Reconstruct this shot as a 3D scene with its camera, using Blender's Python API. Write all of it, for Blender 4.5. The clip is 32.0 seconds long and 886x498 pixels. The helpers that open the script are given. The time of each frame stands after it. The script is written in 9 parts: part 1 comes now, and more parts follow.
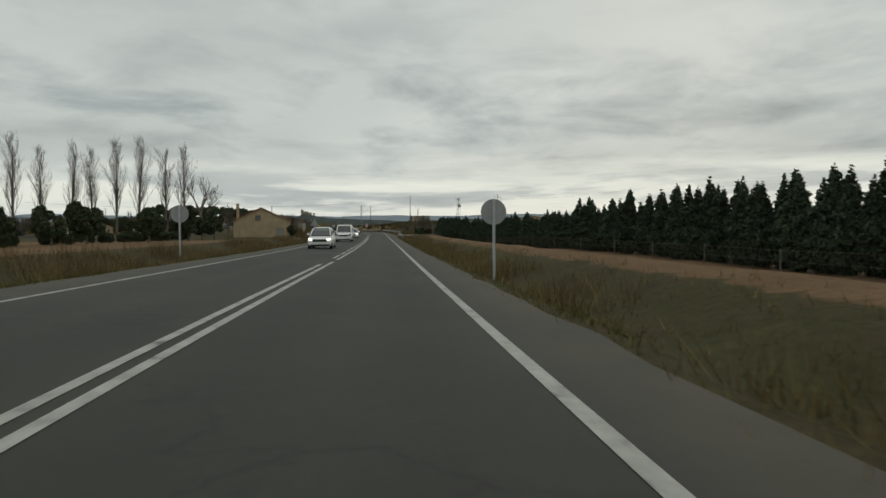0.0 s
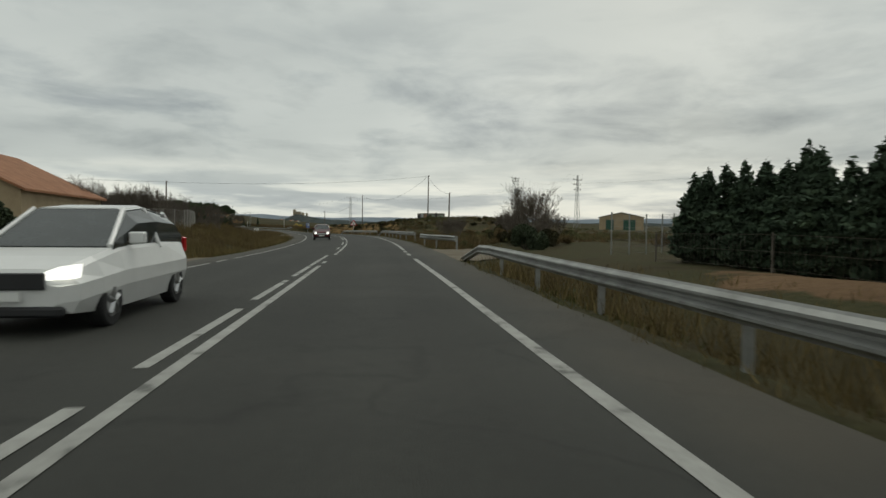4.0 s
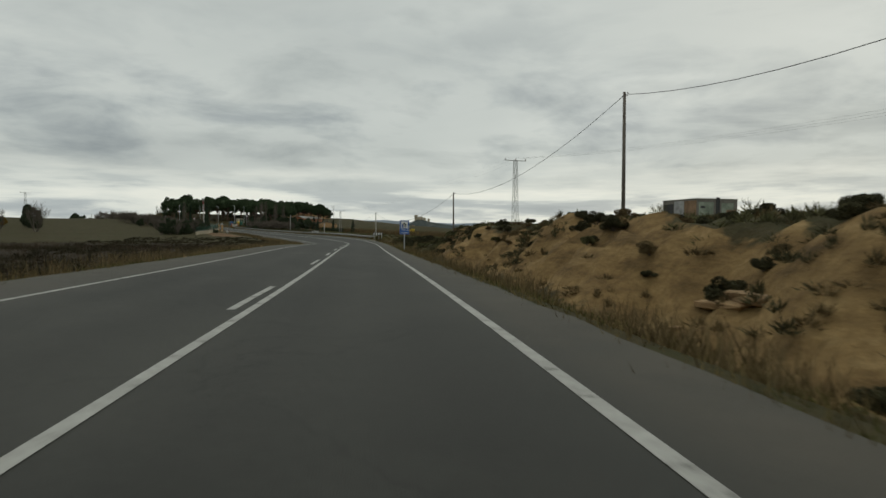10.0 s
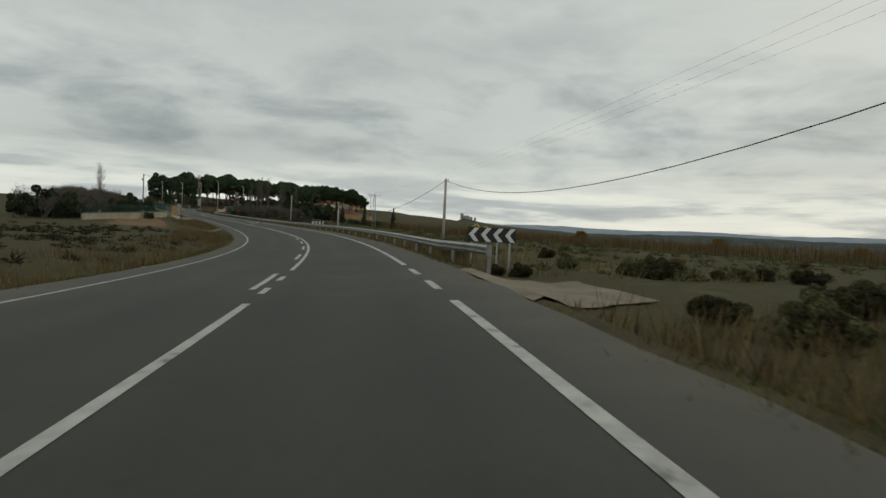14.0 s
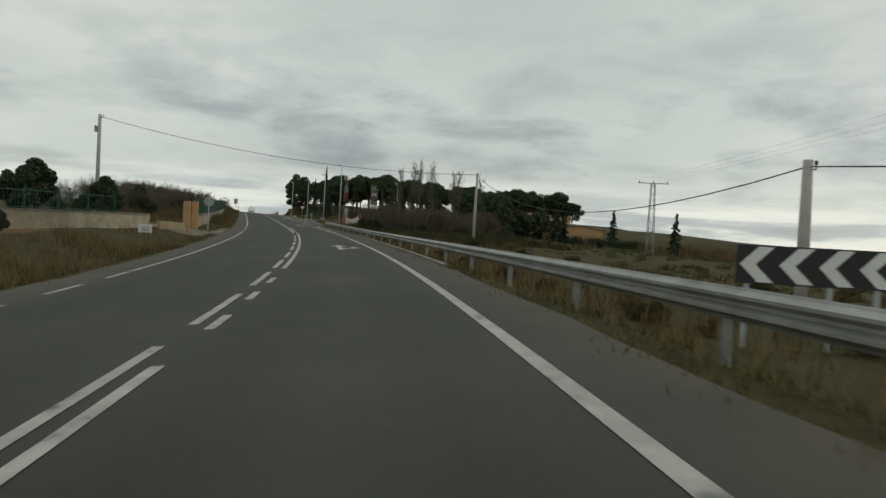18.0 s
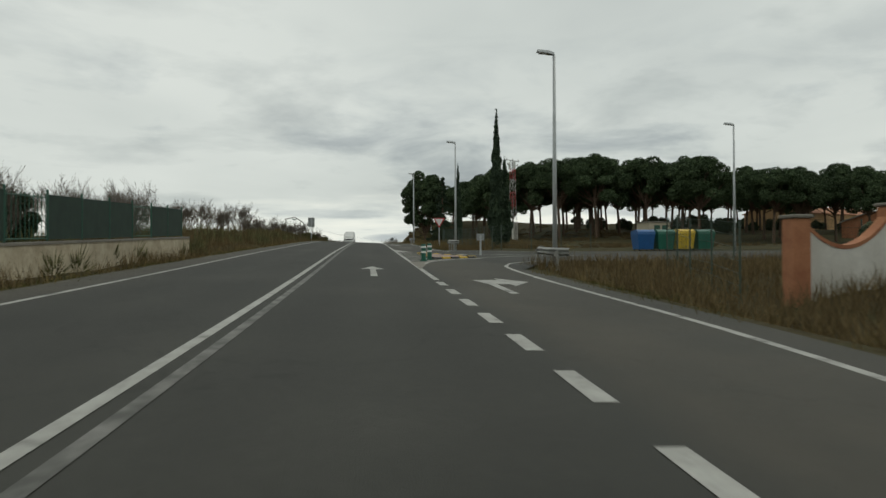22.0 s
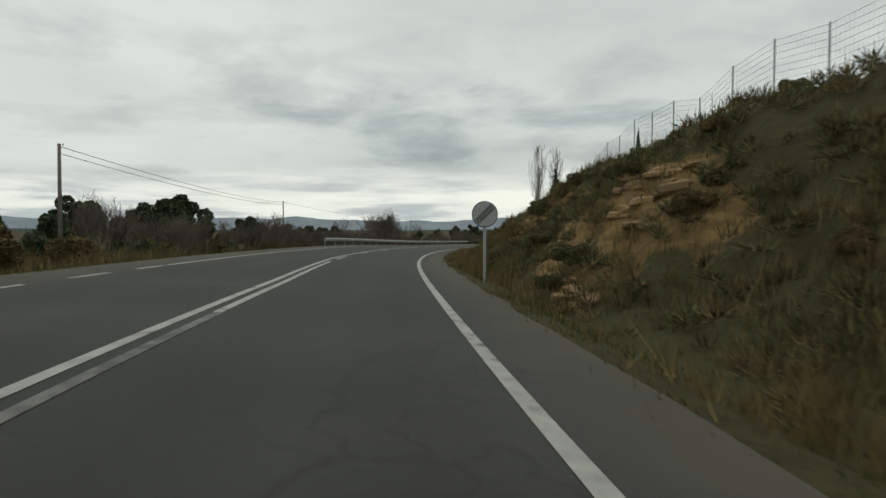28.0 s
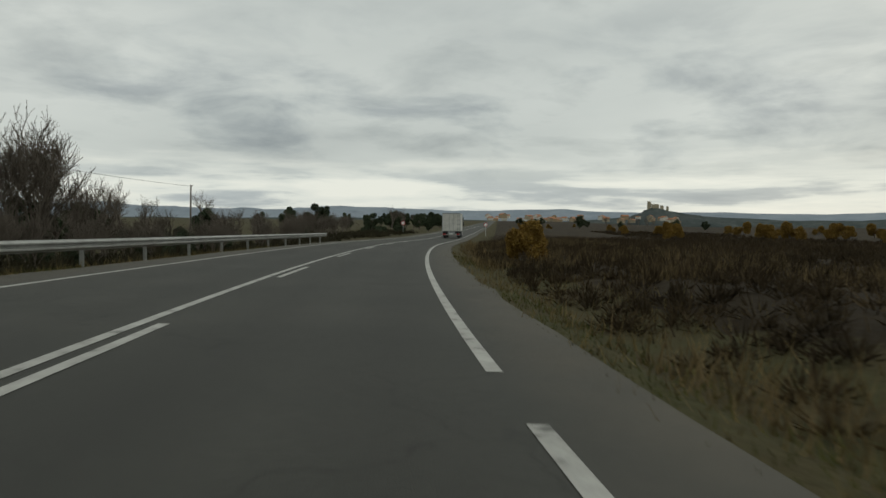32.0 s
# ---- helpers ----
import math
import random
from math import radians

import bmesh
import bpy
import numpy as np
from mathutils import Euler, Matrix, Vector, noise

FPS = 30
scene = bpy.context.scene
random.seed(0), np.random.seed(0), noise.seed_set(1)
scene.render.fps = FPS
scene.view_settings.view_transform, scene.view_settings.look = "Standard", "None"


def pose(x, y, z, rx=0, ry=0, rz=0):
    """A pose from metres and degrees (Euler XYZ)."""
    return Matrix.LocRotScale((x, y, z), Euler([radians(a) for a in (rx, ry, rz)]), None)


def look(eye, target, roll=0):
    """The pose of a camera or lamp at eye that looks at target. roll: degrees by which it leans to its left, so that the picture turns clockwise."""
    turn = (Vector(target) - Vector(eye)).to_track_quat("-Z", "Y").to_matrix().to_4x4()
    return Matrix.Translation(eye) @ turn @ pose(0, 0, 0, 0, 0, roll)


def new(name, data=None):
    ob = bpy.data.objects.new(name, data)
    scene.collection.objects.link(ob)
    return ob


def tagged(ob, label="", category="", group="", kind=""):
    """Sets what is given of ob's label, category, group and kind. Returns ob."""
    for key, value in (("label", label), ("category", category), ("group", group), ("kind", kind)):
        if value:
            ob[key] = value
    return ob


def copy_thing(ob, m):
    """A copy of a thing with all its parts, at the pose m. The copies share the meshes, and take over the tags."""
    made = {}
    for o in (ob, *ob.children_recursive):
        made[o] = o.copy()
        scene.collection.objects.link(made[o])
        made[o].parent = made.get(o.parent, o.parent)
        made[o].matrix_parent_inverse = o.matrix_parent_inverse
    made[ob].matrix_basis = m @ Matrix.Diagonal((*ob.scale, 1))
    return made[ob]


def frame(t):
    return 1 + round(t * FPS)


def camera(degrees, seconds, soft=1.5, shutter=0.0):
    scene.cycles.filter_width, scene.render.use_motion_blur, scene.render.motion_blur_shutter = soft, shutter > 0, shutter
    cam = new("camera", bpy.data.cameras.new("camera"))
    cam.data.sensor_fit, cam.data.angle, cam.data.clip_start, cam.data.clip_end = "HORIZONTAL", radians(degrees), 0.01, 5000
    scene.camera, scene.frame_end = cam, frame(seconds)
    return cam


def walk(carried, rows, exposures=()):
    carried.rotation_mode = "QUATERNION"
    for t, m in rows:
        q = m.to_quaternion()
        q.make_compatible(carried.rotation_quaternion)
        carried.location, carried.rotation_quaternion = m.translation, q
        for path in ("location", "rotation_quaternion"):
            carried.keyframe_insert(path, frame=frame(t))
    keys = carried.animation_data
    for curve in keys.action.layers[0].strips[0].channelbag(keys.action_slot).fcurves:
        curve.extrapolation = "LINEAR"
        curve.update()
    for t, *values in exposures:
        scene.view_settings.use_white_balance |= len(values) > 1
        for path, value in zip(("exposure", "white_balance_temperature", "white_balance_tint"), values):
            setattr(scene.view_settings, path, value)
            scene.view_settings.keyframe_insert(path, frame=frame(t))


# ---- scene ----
# Two-lane main road through dry farmland under a winter overcast, seen from a car behind the windscreen.
# Units: metres. Stations s run along the road's axis, offsets l to its right.

cam = camera(69.5, 32.0, soft=1.5, shutter=0.1)

# seconds, x, y, z, heading, pitch, roll (degrees)
PATH = [
    (0.0, -0.00, 0.00, 1.20, -0.15, -2.26, 0.58),
    (0.5, -1.17, 11.39, 1.04, -0.31, -2.33, 0.56),
    (1.0, -2.37, 22.78, 0.89, -0.25, -2.38, 0.28),
    (1.5, -3.50, 34.18, 0.76, -0.82, -2.24, 0.19),
    (2.0, -4.57, 45.59, 0.63, -0.93, -2.06, 0.21),
    (2.5, -5.64, 57.00, 0.52, -0.85, -2.27, 0.00),
    (3.0, -6.71, 68.41, 0.42, -0.82, -2.11, -0.01),
    (3.5, -7.80, 79.82, 0.34, -0.75, -2.00, -0.12),
    (4.0, -8.91, 91.21, 0.29, -0.58, -1.95, -0.46),
    (4.5, -10.07, 102.59, 0.26, -0.31, -1.94, -1.04),
    (5.0, -11.30, 113.94, 0.24, 0.04, -1.73, -2.32),
    (5.5, -12.62, 125.27, 0.26, 0.56, -1.48, -3.36),
    (6.0, -14.04, 136.56, 0.28, 0.95, -1.20, -4.12),
    (6.5, -15.62, 147.83, 0.29, 2.33, -1.18, -4.50),
    (7.0, -17.35, 159.06, 0.28, 3.54, -1.31, -4.02),
    (7.5, -19.42, 170.25, 0.25, 5.04, -1.38, -3.55),
    (8.0, -21.68, 181.41, 0.22, 6.16, -1.34, -2.86),
    (8.5, -24.30, 192.53, 0.18, 7.69, -1.36, -1.59),
    (9.0, -27.14, 203.56, 0.13, 8.83, -1.37, -1.46),
    (9.5, -30.19, 214.52, 0.09, 9.82, -1.66, -0.95),
    (10.0, -33.32, 225.43, 0.05, 10.24, -1.50, -0.35),
    (10.5, -36.62, 236.28, 0.01, 10.96, -1.49, -0.27),
    (11.0, -39.99, 247.08, -0.03, 11.18, -1.42, -0.43),
    (11.5, -43.42, 257.83, -0.08, 11.40, -1.72, -0.41),
    (12.0, -46.79, 268.57, -0.14, 11.11, -1.75, -0.60),
    (12.5, -50.17, 279.26, -0.18, 11.37, -1.79, -0.71),
    (13.0, -53.47, 289.93, -0.23, 11.53, -1.77, -1.49),
    (13.5, -56.93, 300.54, -0.25, 12.40, -1.70, -2.02),
    (14.0, -60.64, 311.07, -0.25, 13.99, -1.64, -2.71),
    (14.5, -64.70, 321.43, -0.24, 16.15, -1.71, -3.22),
    (15.0, -69.13, 331.64, -0.23, 18.06, -1.61, -3.23),
    (15.5, -73.86, 341.69, -0.21, 19.67, -1.54, -3.57),
    (16.0, -78.86, 351.61, -0.17, 21.12, -1.53, -4.12),
    (16.5, -84.11, 361.39, -0.12, 22.73, -1.58, -4.95),
    (17.0, -89.71, 370.96, -0.04, 25.02, -1.24, -4.83),
    (17.5, -95.68, 380.35, 0.05, 27.39, -1.04, -4.06),
    (18.0, -102.02, 389.52, 0.17, 29.65, -0.82, -3.16),
    (18.5, -108.87, 398.41, 0.33, 32.06, -0.56, -2.51),
    (19.0, -116.00, 407.11, 0.55, 33.82, -0.46, -1.99),
    (19.5, -123.43, 415.55, 0.79, 35.91, -0.32, -1.56),
    (20.0, -131.11, 423.79, 1.08, 37.57, -0.19, -1.10),
    (20.5, -139.03, 431.82, 1.39, 38.91, 0.19, -0.75),
    (21.0, -147.07, 439.72, 1.75, 39.84, 0.49, -0.28),
    (21.5, -155.25, 447.47, 2.13, 40.55, 0.56, -0.01),
    (22.0, -163.47, 455.18, 2.54, 40.52, 0.69, 0.15),
    (22.5, -171.68, 462.90, 2.97, 41.08, 0.73, 0.07),
    (23.0, -179.96, 470.54, 3.40, 41.20, 0.72, 0.56),
    (23.5, -188.25, 478.15, 3.84, 41.11, 0.85, 0.57),
    (24.0, -196.53, 485.78, 4.27, 41.02, 0.77, 1.02),
    (24.5, -204.77, 493.46, 4.69, 40.89, 0.72, 0.74),
    (25.0, -212.97, 501.17, 5.09, 40.66, 0.57, 0.91),
    (25.5, -221.21, 508.81, 5.45, 40.80, 0.39, 1.12),
    (26.0, -229.43, 516.48, 5.75, 40.71, -0.06, 0.53),
    (26.5, -237.62, 524.18, 5.97, 40.39, -0.47, 0.19),
    (27.0, -245.75, 531.95, 6.13, 39.84, -0.86, -0.08),
    (27.5, -253.80, 539.81, 6.22, 39.08, -1.25, -0.39),
    (28.0, -261.74, 547.78, 6.23, 38.11, -1.63, -0.07),
    (28.5, -269.42, 555.98, 6.18, 37.23, -2.11, 0.45),
    (29.0, -276.89, 564.37, 6.09, 35.33, -2.23, 0.37),
    (29.5, -284.24, 572.88, 5.98, 33.25, -2.23, 0.35),
    (30.0, -291.28, 581.64, 5.84, 31.22, -2.26, 0.47),
    (30.5, -297.93, 590.71, 5.69, 29.01, -2.35, 0.35),
    (31.0, -304.23, 600.01, 5.51, 26.97, -2.43, 0.37),
    (31.5, -310.26, 609.48, 5.31, 25.18, -2.49, -0.06),
    (32.0, -315.98, 619.14, 5.11, 23.32, -2.54, -0.53),
]


def cam_row(t, x, y, z, yaw, pitch, roll):
    a, b = radians(yaw), radians(pitch)
    way = Vector((-math.sin(a) * math.cos(b), math.cos(a) * math.cos(b), math.sin(b)))
    eye = Vector((x, y, z))
    return t, look(eye, eye + way, -roll)


walk(cam, [cam_row(*r) for r in PATH], exposures=[(a, b, 6560, 4) for a, b in ((0.0, -0.1), (14.0, -0.1), (17.0, -0.06), (20.0, 0.05), (22.0, 0.1), (25.0, 0.14), (29.0, 0.14), (30.0, 0.06), (32.0, -0.05))])

# ---- world and sun ----
world = bpy.data.worlds.new("overcast_sky")
scene.world = world
world.use_nodes = True


def build_world():
    nt = world.node_tree
    nt.nodes.clear()
    N, L = nt.nodes.new, nt.links.new
    out, bg = N("ShaderNodeOutputWorld"), N("ShaderNodeBackground")
    sky = N("ShaderNodeTexSky")
    sky.sky_type = "NISHITA"
    sky.sun_disc = False
    sky.sun_elevation, sky.sun_rotation = radians(24), radians(20)
    tc, sep = N("ShaderNodeTexCoord"), N("ShaderNodeSeparateXYZ")
    L(tc.outputs["Generated"], sep.inputs[0])

    def math_node(op, a, b=None, clamp=False):
        m = N("ShaderNodeMath")
        m.operation, m.use_clamp = op, clamp
        for i, v in enumerate((a, b)):
            if v is None:
                continue
            if isinstance(v, (int, float)):
                m.inputs[i].default_value = v
            else:
                L(v, m.inputs[i])
        return m.outputs[0]

    up = math_node("MAXIMUM", sep.outputs["Z"], 0.0)
    # the cloud deck is a plane overhead: divide by height to lay the noise on it
    den = math_node("ADD", up, 0.12)
    u, v = math_node("DIVIDE", sep.outputs["X"], den), math_node("DIVIDE", sep.outputs["Y"], den)
    deck = N("ShaderNodeCombineXYZ")
    L(u, deck.inputs[0])
    L(v, deck.inputs[1])

    def noise_tex(vec, scale, detail, rough, distort=0.0):
        n = N("ShaderNodeTexNoise")
        n.inputs["Scale"].default_value, n.inputs["Detail"].default_value = scale, detail
        n.inputs["Roughness"].default_value, n.inputs["Distortion"].default_value = rough, distort
        L(vec, n.inputs["Vector"])
        return n.outputs["Fac"]

    def ramp(fac, stops):
        r = N("ShaderNodeValToRGB")
        while len(r.color_ramp.elements) < len(stops):
            r.color_ramp.elements.new(0.5)
        for e, (p, c) in zip(r.color_ramp.elements, stops):
            e.position, e.color = p, (*c, 1)
        L(fac, r.inputs["Fac"])
        return r.outputs["Color"]

    def mix(fac, a, b, kind="MIX"):
        m = N("ShaderNodeMix")
        m.data_type, m.blend_type = "RGBA", kind
        for sock, val in ((m.inputs[0], fac), (m.inputs[6], a), (m.inputs[7], b)):
            if isinstance(val, (int, float)):
                sock.default_value = val
            elif isinstance(val, tuple):
                sock.default_value = (*val, 1)
            else:
                L(val, sock)
        return m.outputs[2]

    broad = noise_tex(deck.outputs[0], 0.42, 5.0, 0.5, 0.2)
    fine = noise_tex(deck.outputs[0], 0.95, 9.0, 0.56, 0.25)
    base = ramp(broad, [(0.3, (0.44, 0.46, 0.46)), (0.46, (0.55, 0.57, 0.56)), (0.6, (0.63, 0.645, 0.63)), (0.75, (0.7, 0.71, 0.69))])
    dark = ramp(fine, [(0.52, (1, 1, 1)), (0.62, (0.84, 0.85, 0.86)), (0.74, (0.66, 0.675, 0.7))])
    deck_col = mix(1.0, base, dark, "MULTIPLY")
    # heaps of darker cloud low down under the deck
    heap_map = N("ShaderNodeMapping")
    heap_map.inputs["Scale"].default_value = (3.2, 3.2, 10.0)
    L(tc.outputs["Generated"], heap_map.inputs["Vector"])
    heaps = ramp(noise_tex(heap_map.outputs[0], 1.45, 9.0, 0.56, 0.3), [(0.5, (1, 1, 1)), (0.58, (0.84, 0.855, 0.875)), (0.68, (0.6, 0.625, 0.67))])
    where = ramp(up, [(0.03, (0.35, 0.35, 0.35)), (0.1, (1, 1, 1)), (0.2, (0.75, 0.75, 0.75)), (0.36, (0, 0, 0))])
    white = N("ShaderNodeRGB")
    white.outputs[0].default_value = (1, 1, 1, 1)
    deck_col = mix(1.0, deck_col, mix(where, white.outputs[0], heaps), "MULTIPLY")
    # clear strip under the deck towards the horizon, with far banks of cloud in it
    stretch = N("ShaderNodeMapping")
    stretch.inputs["Scale"].default_value = (3.0, 3.0, 26.0)
    L(tc.outputs["Generated"], stretch.inputs["Vector"])
    banks = noise_tex(stretch.outputs[0], 1.25, 6.0, 0.55, 0.2)
    strip = ramp(banks, [(0.38, (0.82, 0.81, 0.76)), (0.5, (0.72, 0.73, 0.7)), (0.58, (0.46, 0.49, 0.51)), (0.7, (0.34, 0.375, 0.41))])
    edge = math_node("ADD", up, math_node("MULTIPLY", math_node("SUBTRACT", banks, 0.5), 0.09))
    low = ramp(edge, [(0.05, (0, 0, 0)), (0.095, (1, 1, 1))])
    cloud = mix(low, strip, deck_col)
    # a little of the clear sky's colour comes through
    tinted = mix(0.004, cloud, sky.outputs["Color"])
    L(tinted, bg.inputs["Color"])
    bg.inputs["Strength"].default_value = 1.0
    L(bg.outputs[0], out.inputs["Surface"])


build_world()

sun_data = bpy.data.lights.new("sun", "SUN")
sun_data.energy, sun_data.angle, sun_data.color = 0.6, radians(25), (1.0, 0.96, 0.9)
sun = new("sun", sun_data)
sun.matrix_world = look((0, 0, 300), (-60, -160, 0))

# ---- materials ----
def node_material(name, rough=0.8, metal=0.0):
    m = bpy.data.materials.new(name)
    m.use_nodes = True
    b = m.node_tree.nodes["Principled BSDF"]
    b.inputs["Roughness"].default_value, b.inputs["Metallic"].default_value = rough, metal
    return m, m.node_tree, b


def surface(name, colours, scale=2.0, detail=6.0, rough=0.8, metal=0.0, fine=0.0, fine_scale=60.0, bump=0.0, bump_scale=30.0,
            coords="Object", per_object=0.0, stretch=(1, 1, 1), spec=0.5, per_island=0.0):
    """Noise between colours (position, rgb), a finer grain over it, bump, and a change of brightness from piece to piece."""
    m, nt, b = node_material(name, rough, metal)
    N, L = nt.nodes.new, nt.links.new
    tc = N("ShaderNodeTexCoord")
    mp = N("ShaderNodeMapping")
    mp.inputs["Scale"].default_value = stretch
    L(tc.outputs[coords], mp.inputs["Vector"])
    n = N("ShaderNodeTexNoise")
    n.inputs["Scale"].default_value, n.inputs["Detail"].default_value = scale, detail
    n.inputs["Roughness"].default_value = 0.6
    L(mp.outputs[0], n.inputs["Vector"])
    r = N("ShaderNodeValToRGB")
    while len(r.color_ramp.elements) < len(colours):
        r.color_ramp.elements.new(0.5)
    for e, (p, c) in zip(r.color_ramp.elements, colours):
        e.position, e.color = p, (*c, 1)
    L(n.outputs["Fac"], r.inputs["Fac"])
    col = r.outputs["Color"]

    def scaled(col, fac_socket, lo, hi):
        mr = N("ShaderNodeMapRange")
        mr.inputs["To Min"].default_value, mr.inputs["To Max"].default_value = lo, hi
        L(fac_socket, mr.inputs["Value"])
        hs = N("ShaderNodeHueSaturation")
        L(col, hs.inputs["Color"])
        L(mr.outputs[0], hs.inputs["Value"])
        return hs.outputs["Color"]

    if fine:
        g = N("ShaderNodeTexNoise")
        g.inputs["Scale"].default_value, g.inputs["Detail"].default_value = fine_scale, 3.0
        L(mp.outputs[0], g.inputs["Vector"])
        col = scaled(col, g.outputs["Fac"], 1 - fine, 1 + fine)
    if per_object:
        oi = N("ShaderNodeObjectInfo")
        col = scaled(col, oi.outputs["Random"], 1 - per_object, 1 + per_object)
    if per_island:
        ge = N("ShaderNodeNewGeometry")
        col = scaled(col, ge.outputs["Random Per Island"], 1 - per_island, 1 + per_island)
    L(col, b.inputs["Base Color"])
    b.inputs["Specular IOR Level"].default_value = spec
    if bump:
        bn = N("ShaderNodeTexNoise")
        bn.inputs["Scale"].default_value, bn.inputs["Detail"].default_value = bump_scale, 5.0
        L(mp.outputs[0], bn.inputs["Vector"])
        bp = N("ShaderNodeBump")
        bp.inputs["Strength"].default_value = bump
        bp.inputs["Distance"].default_value = 0.05
        L(bn.outputs["Fac"], bp.inputs["Height"])
        L(bp.outputs[0], b.inputs["Normal"])
    return m


def plain(name, c, rough=0.6, metal=0.0, vary=0.12, scale=3.0, spec=0.5):
    return surface(name, [(0.3, tuple(x * (1 - vary) for x in c)), (0.7, tuple(min(1, x * (1 + vary)) for x in c))], scale=scale, rough=rough,
                   metal=metal, fine=vary * 0.6, spec=spec)


def asphalt_material():
    m = surface("asphalt", [(0.25, (0.025, 0.0256, 0.0215)), (0.5, (0.0335, 0.034, 0.0285)), (0.75, (0.047, 0.0465, 0.039))], scale=0.22, detail=7,
                rough=0.82, fine=0.22, fine_scale=9.0, bump=0.25, bump_scale=90.0, spec=0.35)
    nt = m.node_tree
    b = nt.nodes["Principled BSDF"]
    N, L = nt.nodes.new, nt.links.new
    src = b.inputs["Base Color"].links[0].from_socket
    tc = N("ShaderNodeTexCoord")
    # thin meandering cracks
    v = N("ShaderNodeTexVoronoi")
    v.feature = "DISTANCE_TO_EDGE"
    v.inputs["Scale"].default_value = 0.16
    wob = N("ShaderNodeTexNoise")
    wob.inputs["Scale"].default_value, wob.inputs["Detail"].default_value = 0.7, 6.0
    add = N("ShaderNodeVectorMath")
    add.operation = "MULTIPLY_ADD"
    add.inputs[1].default_value = (3, 3, 0)
    L(tc.outputs["Object"], wob.inputs["Vector"])
    L(wob.outputs["Color"], add.inputs[0])
    L(tc.outputs["Object"], add.inputs[2])
    L(add.outputs[0], v.inputs["Vector"])
    r = N("ShaderNodeValToRGB")
    r.color_ramp.elements[0].position, r.color_ramp.elements[0].color = 0.0, (0.55, 0.55, 0.55, 1)
    r.color_ramp.elements[1].position, r.color_ramp.elements[1].color = 0.006, (1, 1, 1, 1)
    L(v.outputs["Distance"], r.inputs["Fac"])
    mx = N("ShaderNodeMix")
    mx.data_type, mx.blend_type = "RGBA", "MULTIPLY"
    mx.inputs[0].default_value = 0.7
    L(src, mx.inputs[6])
    L(r.outputs["Color"], mx.inputs[7])
    # dusty shoulders
    da = N("ShaderNodeAttribute")
    da.attribute_name = "dust"
    dn = N("ShaderNodeTexNoise")
    dn.inputs["Scale"].default_value, dn.inputs["Detail"].default_value = 0.8, 7.0
    L(tc.outputs["Object"], dn.inputs["Vector"])
    dm = N("ShaderNodeMath")
    dm.operation = "MULTIPLY"
    L(da.outputs["Fac"], dm.inputs[0])
    L(dn.outputs["Fac"], dm.inputs[1])
    dx = N("ShaderNodeMix")
    dx.data_type = "RGBA"
    L(dm.outputs[0], dx.inputs[0])
    L(mx.outputs[2], dx.inputs[6])
    dx.inputs[7].default_value = (0.105, 0.088, 0.064, 1)
    # darker polished wheel tracks, broken up along the way
    wa = N("ShaderNodeAttribute")
    wa.attribute_name = "wheel_track"
    wn = N("ShaderNodeTexNoise")
    wn.inputs["Scale"].default_value, wn.inputs["Detail"].default_value = 0.12, 5.0
    L(tc.outputs["Object"], wn.inputs["Vector"])
    wm = N("ShaderNodeMath")
    wm.operation = "MULTIPLY"
    L(wa.outputs["Fac"], wm.inputs[0])
    L(wn.outputs["Fac"], wm.inputs[1])
    wr = N("ShaderNodeMapRange")
    wr.inputs["To Min"].default_value, wr.inputs["To Max"].default_value = 1.06, 0.68
    L(wm.outputs[0], wr.inputs["Value"])
    wh = N("ShaderNodeHueSaturation")
    L(dx.outputs[2], wh.inputs["Color"])
    L(wr.outputs[0], wh.inputs["Value"])
    L(wh.outputs["Color"], b.inputs["Base Color"])
    return m


